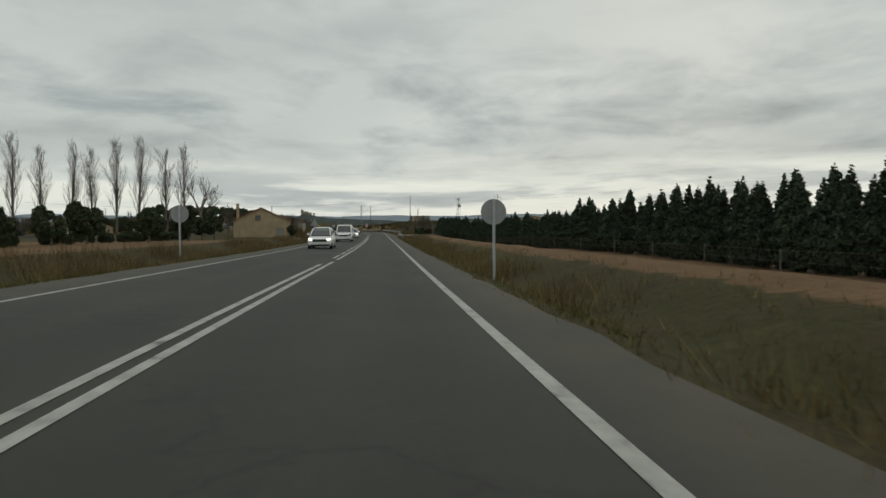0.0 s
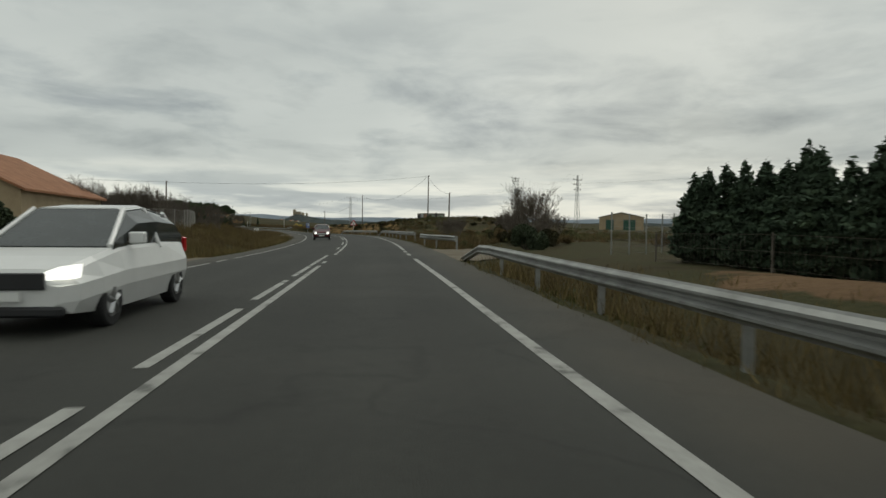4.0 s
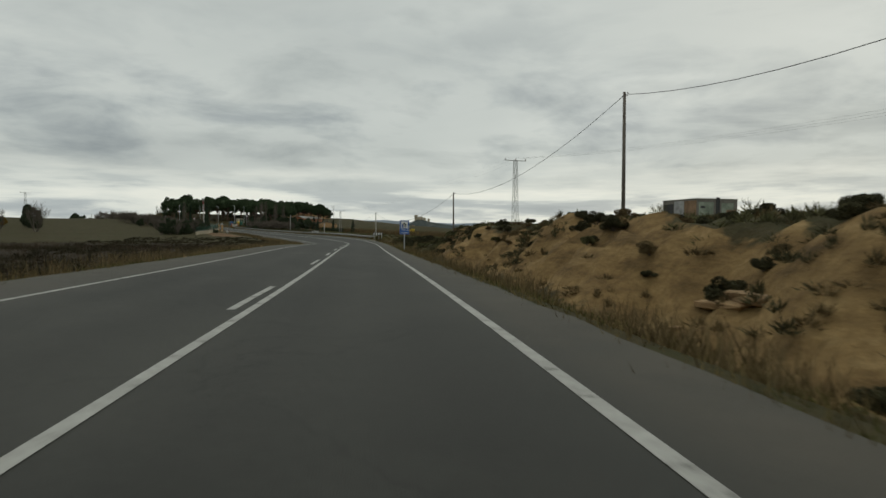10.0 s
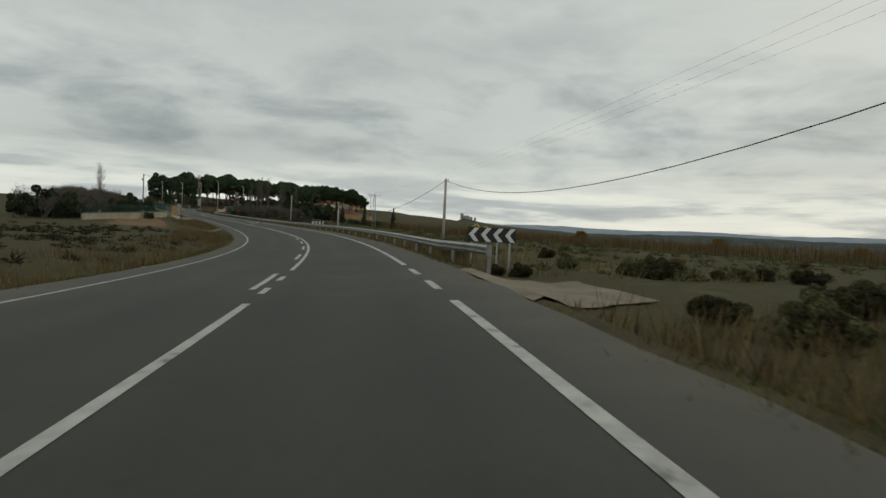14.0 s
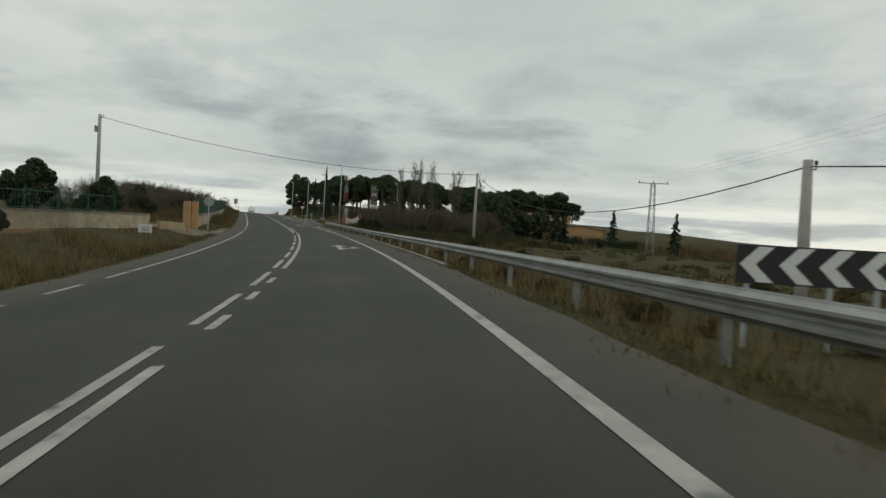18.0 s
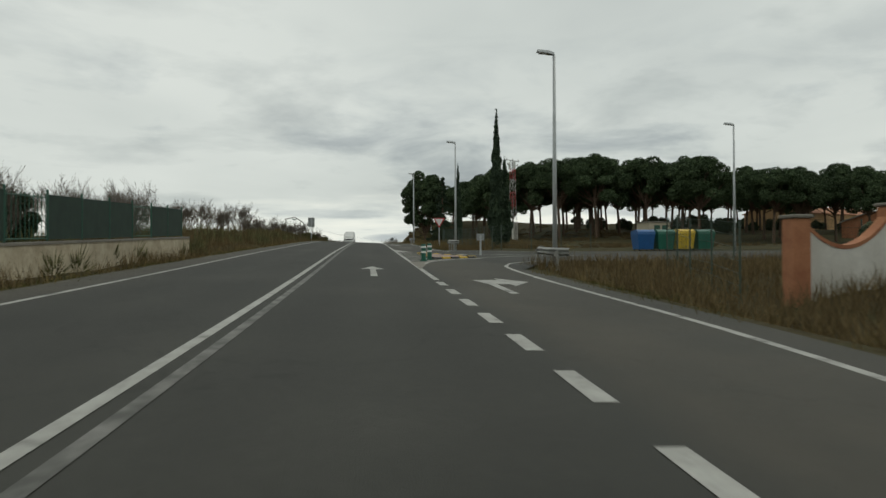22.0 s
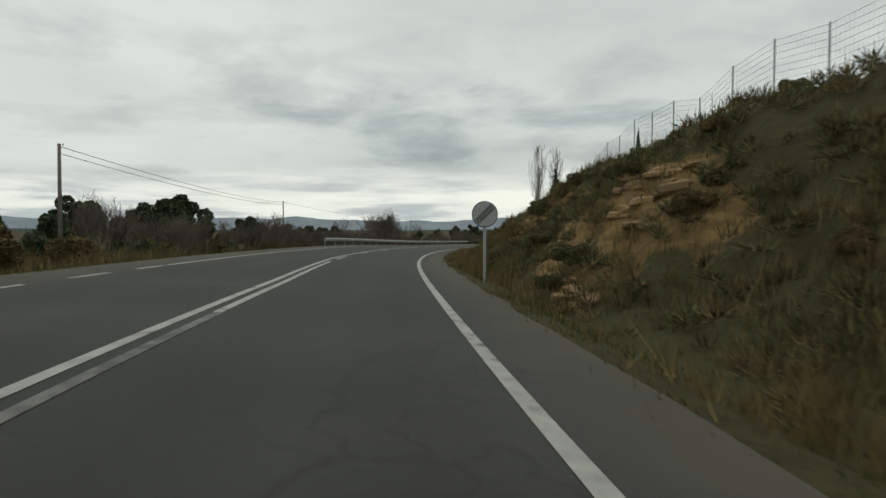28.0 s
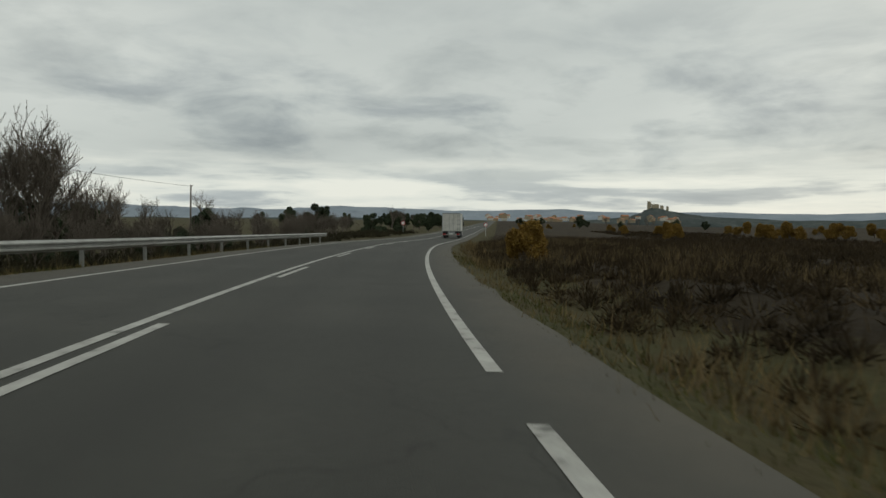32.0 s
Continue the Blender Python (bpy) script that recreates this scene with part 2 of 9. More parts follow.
def ground_material():
    """Dry grass land; tilled soil, dark weedy soil and ochre cut earth where the ground's own masks say so, with ragged edges."""
    m, nt, b = node_material("dry_farmland", 0.95)
    N, L = nt.nodes.new, nt.links.new
    b.inputs["Specular IOR Level"].default_value = 0.1
    tc = N("ShaderNodeTexCoord")

    def noise_at(scale, detail, stretch=None):
        n = N("ShaderNodeTexNoise")
        n.inputs["Scale"].default_value, n.inputs["Detail"].default_value, n.inputs["Roughness"].default_value = scale, detail, 0.62
        src = tc.outputs["Object"]
        if stretch:
            mp = N("ShaderNodeMapping")
            mp.inputs["Scale"].default_value = stretch
            L(src, mp.inputs["Vector"])
            src = mp.outputs[0]
        L(src, n.inputs["Vector"])
        return n.outputs["Fac"]

    def ramp(fac, stops):
        r = N("ShaderNodeValToRGB")
        while len(r.color_ramp.elements) < len(stops):
            r.color_ramp.elements.new(0.5)
        for e, (p, c) in zip(r.color_ramp.elements, stops):
            e.position, e.color = p, (*c, 1)
        L(fac, r.inputs["Fac"])
        return r.outputs["Color"]

    def mix(fac, a, c, kind="MIX"):
        x = N("ShaderNodeMix")
        x.data_type, x.blend_type = "RGBA", kind
        if isinstance(fac, float):
            x.inputs[0].default_value = fac
        else:
            L(fac, x.inputs[0])
        L(a, x.inputs[6])
        L(c, x.inputs[7])
        return x.outputs[2]

    ragged = noise_at(0.9, 8)

    def masked(name):
        at_node = N("ShaderNodeAttribute")
        at_node.attribute_name = name
        s = N("ShaderNodeMath")
        s.operation = "MULTIPLY_ADD"
        L(ragged, s.inputs[0])
        s.inputs[1].default_value = 1.5
        L(at_node.outputs["Fac"], s.inputs[2])
        r = N("ShaderNodeMapRange")
        r.inputs["From Min"].default_value, r.inputs["From Max"].default_value = 1.17, 1.36
        L(s.outputs[0], r.inputs["Value"])
        return r.outputs[0]

    col = ramp(noise_at(0.35, 9), [(0.3, (0.034, 0.03, 0.015)), (0.45, (0.058, 0.048, 0.024)), (0.58, (0.05, 0.049, 0.022)), (0.75, (0.1, 0.077, 0.04))])
    col = mix(masked("tilled"), col, ramp(noise_at(0.12, 9), [(0.3, (0.11, 0.068, 0.037)), (0.55, (0.155, 0.098, 0.055)), (0.75, (0.2, 0.13, 0.076))]))
    col = mix(masked("weedy"), col, ramp(noise_at(0.2, 9), [(0.3, (0.018, 0.014, 0.009)), (0.5, (0.03, 0.023, 0.014)), (0.72, (0.05, 0.039, 0.021))]))
    col = mix(masked("bare_earth"), col, ramp(noise_at(0.55, 9, (1, 1, 4)), [(0.3, (0.075, 0.05, 0.023)), (0.43, (0.145, 0.094, 0.041)), (0.58, (0.215, 0.142, 0.062)), (0.78, (0.32, 0.228, 0.112))]))
    grain = N("ShaderNodeMapRange")
    grain.inputs["To Min"].default_value, grain.inputs["To Max"].default_value = 0.55, 1.45
    L(noise_at(5, 4), grain.inputs["Value"])
    hs = N("ShaderNodeHueSaturation")
    L(col, hs.inputs["Color"])
    L(grain.outputs[0], hs.inputs["Value"])
    L(hs.outputs["Color"], b.inputs["Base Color"])
    bp = N("ShaderNodeBump")
    bp.inputs["Strength"].default_value, bp.inputs["Distance"].default_value = 1.0, 0.09
    L(noise_at(3.5, 7), bp.inputs["Height"])
    L(bp.outputs[0], b.inputs["Normal"])
    return m


MAT = {
    "ground": ground_material(),
    "asphalt": asphalt_material(),
    "paint": surface("road_paint", [(0.33, (0.1, 0.1, 0.09)), (0.41, (0.27, 0.268, 0.246)), (0.55, (0.33, 0.328, 0.302)), (0.75, (0.4, 0.398, 0.37))], scale=2.6, detail=8, rough=0.7, fine=0.18, fine_scale=25),
    "paint_worn": surface("worn_road_paint", [(0.4, (0.06, 0.06, 0.053)), (0.55, (0.13, 0.128, 0.117)), (0.75, (0.22, 0.217, 0.2))], scale=2.5, detail=9, rough=0.75, fine=0.2, fine_scale=25),
    "gravel": surface("pale_gravel", [(0.3, (0.127, 0.106, 0.077)), (0.55, (0.180, 0.153, 0.114)), (0.75, (0.227, 0.201, 0.156))], scale=0.9, detail=9, rough=0.95, fine=0.4,
                      fine_scale=14, bump=0.8, bump_scale=12, spec=0.15),
    "concrete": surface("weathered_concrete", [(0.3, (0.143, 0.131, 0.110)), (0.7, (0.221, 0.206, 0.174))], scale=1.2, detail=9, rough=0.9, fine=0.25, fine_scale=18, bump=0.3),
    "steel": surface("galvanised_steel", [(0.25, (0.185, 0.184, 0.168)), (0.5, (0.29, 0.292, 0.275)), (0.75, (0.375, 0.378, 0.358))], scale=2.0, detail=6, rough=0.52, metal=0.6, fine=0.18, fine_scale=24, spec=0.5),
    "grey_paint": plain("grey_painted_steel", (0.42, 0.44, 0.44), 0.5, 0.3),
    "sign_back": surface("sign_back_aluminium", [(0.3, (0.26, 0.27, 0.27)), (0.7, (0.36, 0.37, 0.37))], scale=2.5, rough=0.55, metal=0.4, fine=0.1),
    "white_sheet": plain("white_reflective_sheet", (0.74, 0.74, 0.71), 0.5, vary=0.06),
    "red_sheet": plain("red_reflective_sheet", (0.5, 0.03, 0.035), 0.45),
    "blue_sheet": plain("blue_reflective_sheet", (0.02, 0.1, 0.36), 0.45),
    "black": plain("black_paint", (0.018, 0.018, 0.019), 0.55),
    "amber": plain("amber_reflector", (0.6, 0.2, 0.03), 0.35),
    "pole_wood": surface("creosoted_pole", [(0.3, (0.09, 0.075, 0.06)), (0.7, (0.2, 0.175, 0.145))], scale=3, rough=0.85, fine=0.3, fine_scale=20, stretch=(4, 4, 0.6), bump=0.4),
    "pole_concrete": surface("concrete_pole", [(0.3, (0.33, 0.32, 0.29)), (0.7, (0.48, 0.46, 0.42))], scale=2.0, rough=0.85, fine=0.15, fine_scale=15),
    "bark": surface("grey_bark", [(0.3, (0.088, 0.073, 0.058)), (0.7, (0.205, 0.176, 0.146))], scale=3, rough=0.95, fine=0.3, fine_scale=15, stretch=(3, 3, 0.7), spec=0.1),
    "twig": plain("bare_twigs", (0.13, 0.11, 0.09), 0.95, spec=0.1),
    "pine_bark": surface("pine_bark", [(0.3, (0.07, 0.05, 0.038)), (0.7, (0.17, 0.12, 0.085))], scale=4, rough=0.95, fine=0.3, fine_scale=15, spec=0.1),
    "pine_leaf": surface("pine_needles", [(0.3, (0.040, 0.060, 0.031)), (0.55, (0.064, 0.094, 0.046)), (0.8, (0.116, 0.149, 0.069))], scale=1.2, rough=0.85, fine=0.3,
                         fine_scale=12, per_island=0.35, per_object=0.12, spec=0.15),
    "cypress_leaf": surface("cypress_leaf", [(0.3, (0.031, 0.048, 0.030)), (0.55, (0.049, 0.072, 0.044)), (0.8, (0.087, 0.120, 0.062))], scale=1.5, rough=0.85, fine=0.3,
                            fine_scale=12, per_island=0.35, per_object=0.15, spec=0.15),
    "olive_leaf": surface("evergreen_leaf", [(0.3, (0.034, 0.045, 0.024)), (0.55, (0.055, 0.072, 0.039)), (0.8, (0.097, 0.110, 0.058))], scale=1.5, rough=0.8, fine=0.3,
                          fine_scale=12, per_island=0.35, per_object=0.15, spec=0.2),
    "scrub_leaf": surface("grey_green_scrub", [(0.3, (0.066, 0.065, 0.031)), (0.5, (0.107, 0.107, 0.050)), (0.78, (0.184, 0.169, 0.077))], scale=1.8, rough=0.9, fine=0.3,
                          fine_scale=10, per_island=0.4, per_object=0.2, spec=0.1),
    "scrub_dark": surface("dark_grey_green_scrub", [(0.3, (0.034, 0.033, 0.018)), (0.55, (0.06, 0.057, 0.03)), (0.8, (0.11, 0.098, 0.05))], scale=1.8, rough=0.9, fine=0.3,
                          fine_scale=10, per_island=0.4, per_object=0.25, spec=0.1),
    "dry_scrub": surface("dry_brown_scrub", [(0.3, (0.093, 0.070, 0.037)), (0.5, (0.149, 0.110, 0.055)), (0.78, (0.231, 0.171, 0.081))], scale=1.8, rough=0.95, fine=0.3,
                         fine_scale=10, per_island=0.4, per_object=0.2, spec=0.1),
    "autumn_leaf": surface("yellowed_leaf", [(0.3, (0.140, 0.083, 0.020)), (0.7, (0.238, 0.150, 0.035))], scale=1.8, rough=0.9, fine=0.3, fine_scale=10, per_island=0.4, spec=0.1),
    "straw": surface("dry_grass_blades", [(0.3, (0.105, 0.079, 0.037)), (0.55, (0.169, 0.131, 0.057)), (0.8, (0.243, 0.190, 0.086))], scale=0.3, rough=0.95, per_island=0.4, spec=0.1),
    "green_grass": surface("short_green_grass", [(0.3, (0.048, 0.058, 0.017)), (0.55, (0.082, 0.086, 0.026)), (0.8, (0.134, 0.125, 0.043))], scale=0.4, rough=0.95, per_island=0.4, spec=0.1),
    "weed_dark": surface("dark_weeds", [(0.3, (0.027, 0.025, 0.015)), (0.55, (0.048, 0.043, 0.025)), (0.8, (0.077, 0.065, 0.037))], scale=0.8, rough=0.95, fine=0.3, fine_scale=10, per_island=0.4, spec=0.1),
    "weed_brown": surface("dark_brown_weeds", [(0.3, (0.03, 0.023, 0.014)), (0.55, (0.056, 0.041, 0.023)), (0.8, (0.1, 0.07, 0.036))], scale=0.25, rough=0.95, fine=0.3, fine_scale=6, per_island=0.45, spec=0.1),
    "stucco": surface("ochre_stucco", [(0.3, (0.3, 0.23, 0.14)), (0.7, (0.42, 0.33, 0.21))], scale=0.8, detail=8, rough=0.9, fine=0.12, fine_scale=12),
    "orange_stucco": surface("orange_stucco", [(0.3, (0.384, 0.232, 0.104)), (0.7, (0.480, 0.304, 0.152))], scale=0.8, detail=8, rough=0.9, fine=0.12, fine_scale=12),
    "cream_render": surface("cream_render", [(0.3, (0.36, 0.32, 0.235)), (0.7, (0.47, 0.425, 0.325))], scale=0.8, detail=8, rough=0.9, fine=0.12, fine_scale=12),
    "white_wall": surface("whitewashed_wall", [(0.3, (0.5, 0.48, 0.42)), (0.7, (0.68, 0.66, 0.6))], scale=0.8, detail=8, rough=0.9, fine=0.1, fine_scale=12),
    "roof_tile": surface("clay_roof_tile", [(0.3, (0.23, 0.1, 0.05)), (0.7, (0.38, 0.18, 0.09))], scale=1.5, rough=0.9, fine=0.25, fine_scale=10),
    "roof_sheet": surface("fibre_cement_roof", [(0.3, (0.2, 0.19, 0.17)), (0.7, (0.32, 0.3, 0.27))], scale=0.8, rough=0.9, fine=0.15),
    "brick": surface("red_brick", [(0.3, (0.3, 0.12, 0.06)), (0.7, (0.44, 0.2, 0.1))], scale=2.0, rough=0.9, fine=0.2, fine_scale=15),
    "stone": surface("rubble_stone", [(0.3, (0.26, 0.22, 0.15)), (0.7, (0.42, 0.37, 0.27))], scale=1.5, rough=0.95, fine=0.2, fine_scale=8, per_object=0.2, bump=0.5, bump_scale=8),
    "green_paint": plain("green_painted_steel", (0.016, 0.075, 0.046), 0.5),
    "green_plastic": plain("green_bollard_plastic", (0.012, 0.11, 0.07), 0.45),
    "blue_plastic": plain("blue_bin_plastic", (0.012, 0.09, 0.26), 0.45),
    "yellow_plastic": plain("yellow_plastic", (0.55, 0.38, 0.02), 0.45),
    "yellow_paint": surface("yellow_kerb_paint", [(0.35, (0.42, 0.27, 0.025)), (0.6, (0.58, 0.4, 0.04))], scale=4, rough=0.7, fine=0.2),
    "pink_paving": surface("reddish_paving", [(0.3, (0.200, 0.144, 0.120)), (0.7, (0.288, 0.216, 0.176))], scale=1.5, rough=0.9, fine=0.2, fine_scale=20),
    "tyre": plain("tyre_rubber", (0.018, 0.018, 0.018), 0.9),
    "glass_dark": plain("dark_car_glass", (0.045, 0.052, 0.052), 0.06, vary=0.2, spec=0.8),
    "car_white": plain("white_car_paint", (0.72, 0.72, 0.7), 0.25, vary=0.03),
    "car_silver": plain("silver_car_paint", (0.5, 0.52, 0.53), 0.3, 0.4, vary=0.03),
    "car_dark": plain("dark_red_car_paint", (0.09, 0.018, 0.02), 0.25, vary=0.05),
    "box_white": surface("dirty_white_truck_panel", [(0.3, (0.5, 0.49, 0.44)), (0.7, (0.68, 0.67, 0.62))], scale=1.5, rough=0.55, fine=0.08, fine_scale=8),
    "tail_red": plain("red_lamp_lens", (0.45, 0.02, 0.02), 0.2),
    "chrome": plain("bright_rim_metal", (0.5, 0.5, 0.5), 0.3, 0.9),
    "wire": plain("dark_cable", (0.03, 0.03, 0.032), 0.7),
    "insulator": plain("brown_glass_insulator", (0.1, 0.05, 0.03), 0.3),
    # distance haze is put into the base colour as pale blue
    "far_hill": surface("haze_tinted_hill", [(0.3, (0.19, 0.225, 0.26)), (0.7, (0.26, 0.295, 0.33))], scale=0.01, rough=1.0, fine=0.1, fine_scale=0.05, spec=0.0),
    "mid_hill": surface("wooded_ridge", [(0.3, (0.05, 0.062, 0.062)), (0.7, (0.09, 0.1, 0.095))], scale=0.02, rough=1.0, fine=0.3, fine_scale=0.08, spec=0.0),
    "fence_green": surface("weathered_fence_paint", [(0.3, (0.035, 0.060, 0.042)), (0.7, (0.060, 0.085, 0.062))], scale=3.0, rough=0.6),
    "reed": surface("dry_reeds", [(0.3, (0.103, 0.072, 0.037)), (0.7, (0.181, 0.130, 0.064))], scale=0.5, rough=0.95, per_island=0.35, spec=0.1),
}


def glow_material(name, colour, strength):
    m, nt, b = node_material(name, 0.3)
    b.inputs["Base Color"].default_value = (*colour, 1)
    b.inputs["Emission Color"].default_value = (*colour, 1)
    b.inputs["Emission Strength"].default_value = strength
    return m


MAT["headlamp"] = glow_material("lit_headlamp", (1.0, 0.98, 0.92), 1.4)


# ---- mesh building ----
class Geo:
    """Vertices and faces of one mesh; each face carries the number of its material."""

    def __init__(self):
        self.v, self.f, self.m = [], [], []

    def add(self, verts, faces, mat=0):
        o = len(self.v)
        self.v.extend(tuple(p) for p in verts)
        self.f.extend(tuple(i + o for i in q) for q in faces)
        self.m.extend([mat] * len(faces))

    def box(self, x0, x1, y0, y1, z0, z1, mat=0, bevel=0.0):
        if bevel <= 0:
            self.add([(x0, y0, z0), (x1, y0, z0), (x1, y1, z0), (x0, y1, z0), (x0, y0, z1), (x1, y0, z1), (x1, y1, z1), (x0, y1, z1)],
                     [(0, 3, 2, 1), (4, 5, 6, 7), (0, 1, 5, 4), (1, 2, 6, 5), (2, 3, 7, 6), (3, 0, 4, 7)], mat)
            return
        b, n = bevel, []
        rings = [(z0, b), (z0 + b, 0), (z1 - b, 0), (z1, b)]
        for z, i in rings:
            for x, y in ((x0 + i + b, y0 + i), (x1 - i - b, y0 + i), (x1 - i, y0 + i + b), (x1 - i, y1 - i - b), (x1 - i - b, y1 - i), (x0 + i + b, y1 - i),
                         (x0 + i, y1 - i - b), (x0 + i, y0 + i + b)):
                n.append((x, y, z))
        fs = [tuple(range(7, -1, -1)), tuple(range(24, 32))]
        for k in range(3):
            for i in range(8):
                j = (i + 1) % 8
                fs.append((k * 8 + i, k * 8 + j, k * 8 + 8 + j, k * 8 + 8 + i))
        self.add(n, fs, mat)

    def prism(self, loop, axis, a, b, mat=0):
        """A closed outline of (u, v) drawn out along an axis from a to b."""
        def at(u, v, w):
            return {"x": (w, u, v), "y": (u, w, v), "z": (u, v, w)}[axis]
        k = len(loop)
        vs = [at(u, v, a) for u, v in loop] + [at(u, v, b) for u, v in loop]
        fs = [tuple(range(k)), tuple(range(2 * k - 1, k - 1, -1))] + [(i, i + k, (i + 1) % k + k, (i + 1) % k) for i in range(k)]
        self.add(vs, fs, mat)

    def tube(self, pts, radii, n=6, mat=0, cap=True):
        pts = [Vector(p) for p in pts]
        vs, fs, ref = [], [], None
        for i, p in enumerate(pts):
            d = (pts[min(i + 1, len(pts) - 1)] - pts[max(i - 1, 0)]).normalized()
            if ref is None:
                ref = Vector((1, 0, 0)) if abs(d.x) < 0.9 else Vector((0, 1, 0))
            a = d.cross(ref).normalized()
            c = d.cross(a)
            r = radii[i] if isinstance(radii, (list, tuple)) else radii
            for k in range(n):
                t = 2 * math.pi * k / n
                vs.append(p + (a * math.cos(t) + c * math.sin(t)) * r)
        for i in range(len(pts) - 1):
            for k in range(n):
                j = (k + 1) % n
                fs.append((i * n + k, i * n + j, (i + 1) * n + j, (i + 1) * n + k))
        if cap:
            fs.append(tuple(range(n - 1, -1, -1)))
            fs.append(tuple(range((len(pts) - 1) * n, len(pts) * n)))
        self.add(vs, fs, mat)

    def disc(self, c, r, axis, thick, n=20, mat=0):
        d = {"x": Vector((1, 0, 0)), "y": Vector((0, 1, 0)), "z": Vector((0, 0, 1))}[axis] * (thick / 2)
        c = Vector(c)
        self.tube([c - d, c + d], r, n, mat)

    def mesh(self, name, mats, smooth=False):
        me = bpy.data.meshes.new(name)
        me.from_pydata(self.v, [], self.f)
        for m in mats:
            me.materials.append(MAT[m] if isinstance(m, str) else m)
        if len(mats) > 1:
            me.polygons.foreach_set("material_index", self.m)
        if smooth:
            me.polygons.foreach_set("use_smooth", [True] * len(self.f))
        me.update()
        return me


def part(name, geo, mats, parent=None, label="", smooth=False, m=None):
    """One mesh object, a thing by itself or a part under parent."""
    me = geo.mesh(name, [mats] if isinstance(mats, str) else mats, smooth) if isinstance(geo, Geo) else geo
    ob = new(name, me)
    if parent is not None:
        ob.parent = parent
    if m is not None:
        ob.matrix_basis = m
    return tagged(ob, label)


def thing(name, label, category, group="", m=None, kind=""):
    ob = new(name)
    ob.empty_display_size = 0.3
    if m is not None:
        ob.matrix_basis = m
    return tagged(ob, label, category, group, kind)


# ---- the road's line ----
NODES = [
    (25.22, -258.78, 0.40),
    (2.47, -44.99, 0.36),
    (-2.29, -0.24, -0.00),
    (-6.49, 45.41, -0.57),
    (-10.80, 91.02, -0.92),
    (-15.63, 136.36, -0.99),
    (-23.26, 181.07, -1.02),
    (-35.28, 224.85, -1.17),
    (-48.76, 267.95, -1.36),
    (-62.58, 310.35, -1.51),
    (-80.54, 350.74, -1.48),
    (-103.73, 388.29, -1.11),
    (-132.44, 422.52, -0.13),
    (-164.75, 453.81, 1.34),
    (-197.85, 484.35, 3.07),
    (-230.84, 514.97, 4.55),
    (-263.47, 546.09, 5.03),
    (-293.34, 580.07, 4.64),
    (-318.24, 617.86, 3.91),
    (-337.69, 658.40, 3.28),
    (-352.49, 700.89, 2.65),
    (-387.37, 805.22, 2.51),
    (-482.51, 1089.73, 3.26),
    (-736.21, 1848.44, 5.66)]


def spline(nodes, step):
    n = np.array(nodes)
    ln = np.concatenate([[0], np.cumsum(np.linalg.norm(np.diff(n[:, :2], axis=0), axis=1))])
    m = np.zeros_like(n)
    for i in range(len(n)):
        if 0 < i < len(n) - 1:
            h0, h1 = ln[i] - ln[i - 1], ln[i + 1] - ln[i]
            m[i] = ((n[i] - n[i - 1]) / h0 * h1 + (n[i + 1] - n[i]) / h1 * h0) / (h0 + h1)
        else:
            a, b = max(i - 1, 0), min(i + 1, len(n) - 1)
            m[i] = (n[b] - n[a]) / (ln[b] - ln[a])
    ss, out = np.arange(0, ln[-1], step), []
    for s in ss:
        i = min(int(np.searchsorted(ln, s, side="right")) - 1, len(n) - 2)
        h = ln[i + 1] - ln[i]
        u = (s - ln[i]) / h
        out.append((2 * u**3 - 3 * u * u + 1) * n[i] + (u**3 - 2 * u * u + u) * h * m[i] + (-2 * u**3 + 3 * u * u) * n[i + 1] + (u**3 - u * u) * h * m[i + 1])
    return ss - ln[2], np.array(out)


S, AX = spline(NODES, 1.0)
TAN = np.gradient(AX[:, :2], axis=0)
TAN /= np.linalg.norm(TAN, axis=1)[:, None]


# crossfall of the road in the left-hand bends, degrees, right side up
BANK_S = np.arange(-300.0, 1500.0)
BANK = np.interp(BANK_S, [85, 113, 136, 160, 181, 203, 226, 294, 317, 340, 362, 385, 407, 430, 452, 475], [0, 1.4, 2.5, 2.4, 1.2, 0.6, 0.6, 0.7, 1.7, 2.5, 3.3, 3.5, 2.3, 0.9, 0.1, 0])
for _ in range(2):
    BANK = np.convolve(np.pad(BANK, 10, mode="edge"), np.ones(21) / 21, "valid")
BANK = np.tan(np.radians(BANK))


def bank(s):
    f = min(max(s + 300.0, 0.0), 1798.0)
    i = int(f)
    return float(BANK[i] + (BANK[i + 1] - BANK[i]) * (f - i))


# further tilt of the carriageway about the driven lane's middle, degrees, right side up; it fades out over the verges, but not where the left side is raised
TILT = np.interp(BANK_S, [-60, 70, 110, 135, 165, 205, 235, 290, 312, 330, 345, 395, 420, 440, 461, 485, 532, 580, 625, 650, 695, 715, 737, 800],
                 [-1.5, -1.5, -0.7, 0, 0.6, -0.3, -1.8, -2.6, -0.8, 1.5, 2.8, 3.8, 3.2, 2.5, 0.7, -0.6, -1.3, -2.2, -2.6, -3.2, -3.8, -3.0, -1.7, -1.0])
TILT = np.tan(np.radians(np.convolve(np.pad(TILT, 10, mode="edge"), np.ones(21) / 21, "valid")))


def tilt(s, l):
    f = min(max(s + 300.0, 0.0), 1798.0)
    i = int(f)
    k = float(TILT[i] + (TILT[i + 1] - TILT[i]) * (f - i))
    far = 6.2 - 2.5 * window(s, 498, 596, 8)
    return k * (min(max(l, -6.2), far) - 1.85) * (1 - smooth(6.2, 11.0, l)) * (1 - (smooth(6.2, 14.0, -l) if k > 0 else 0))


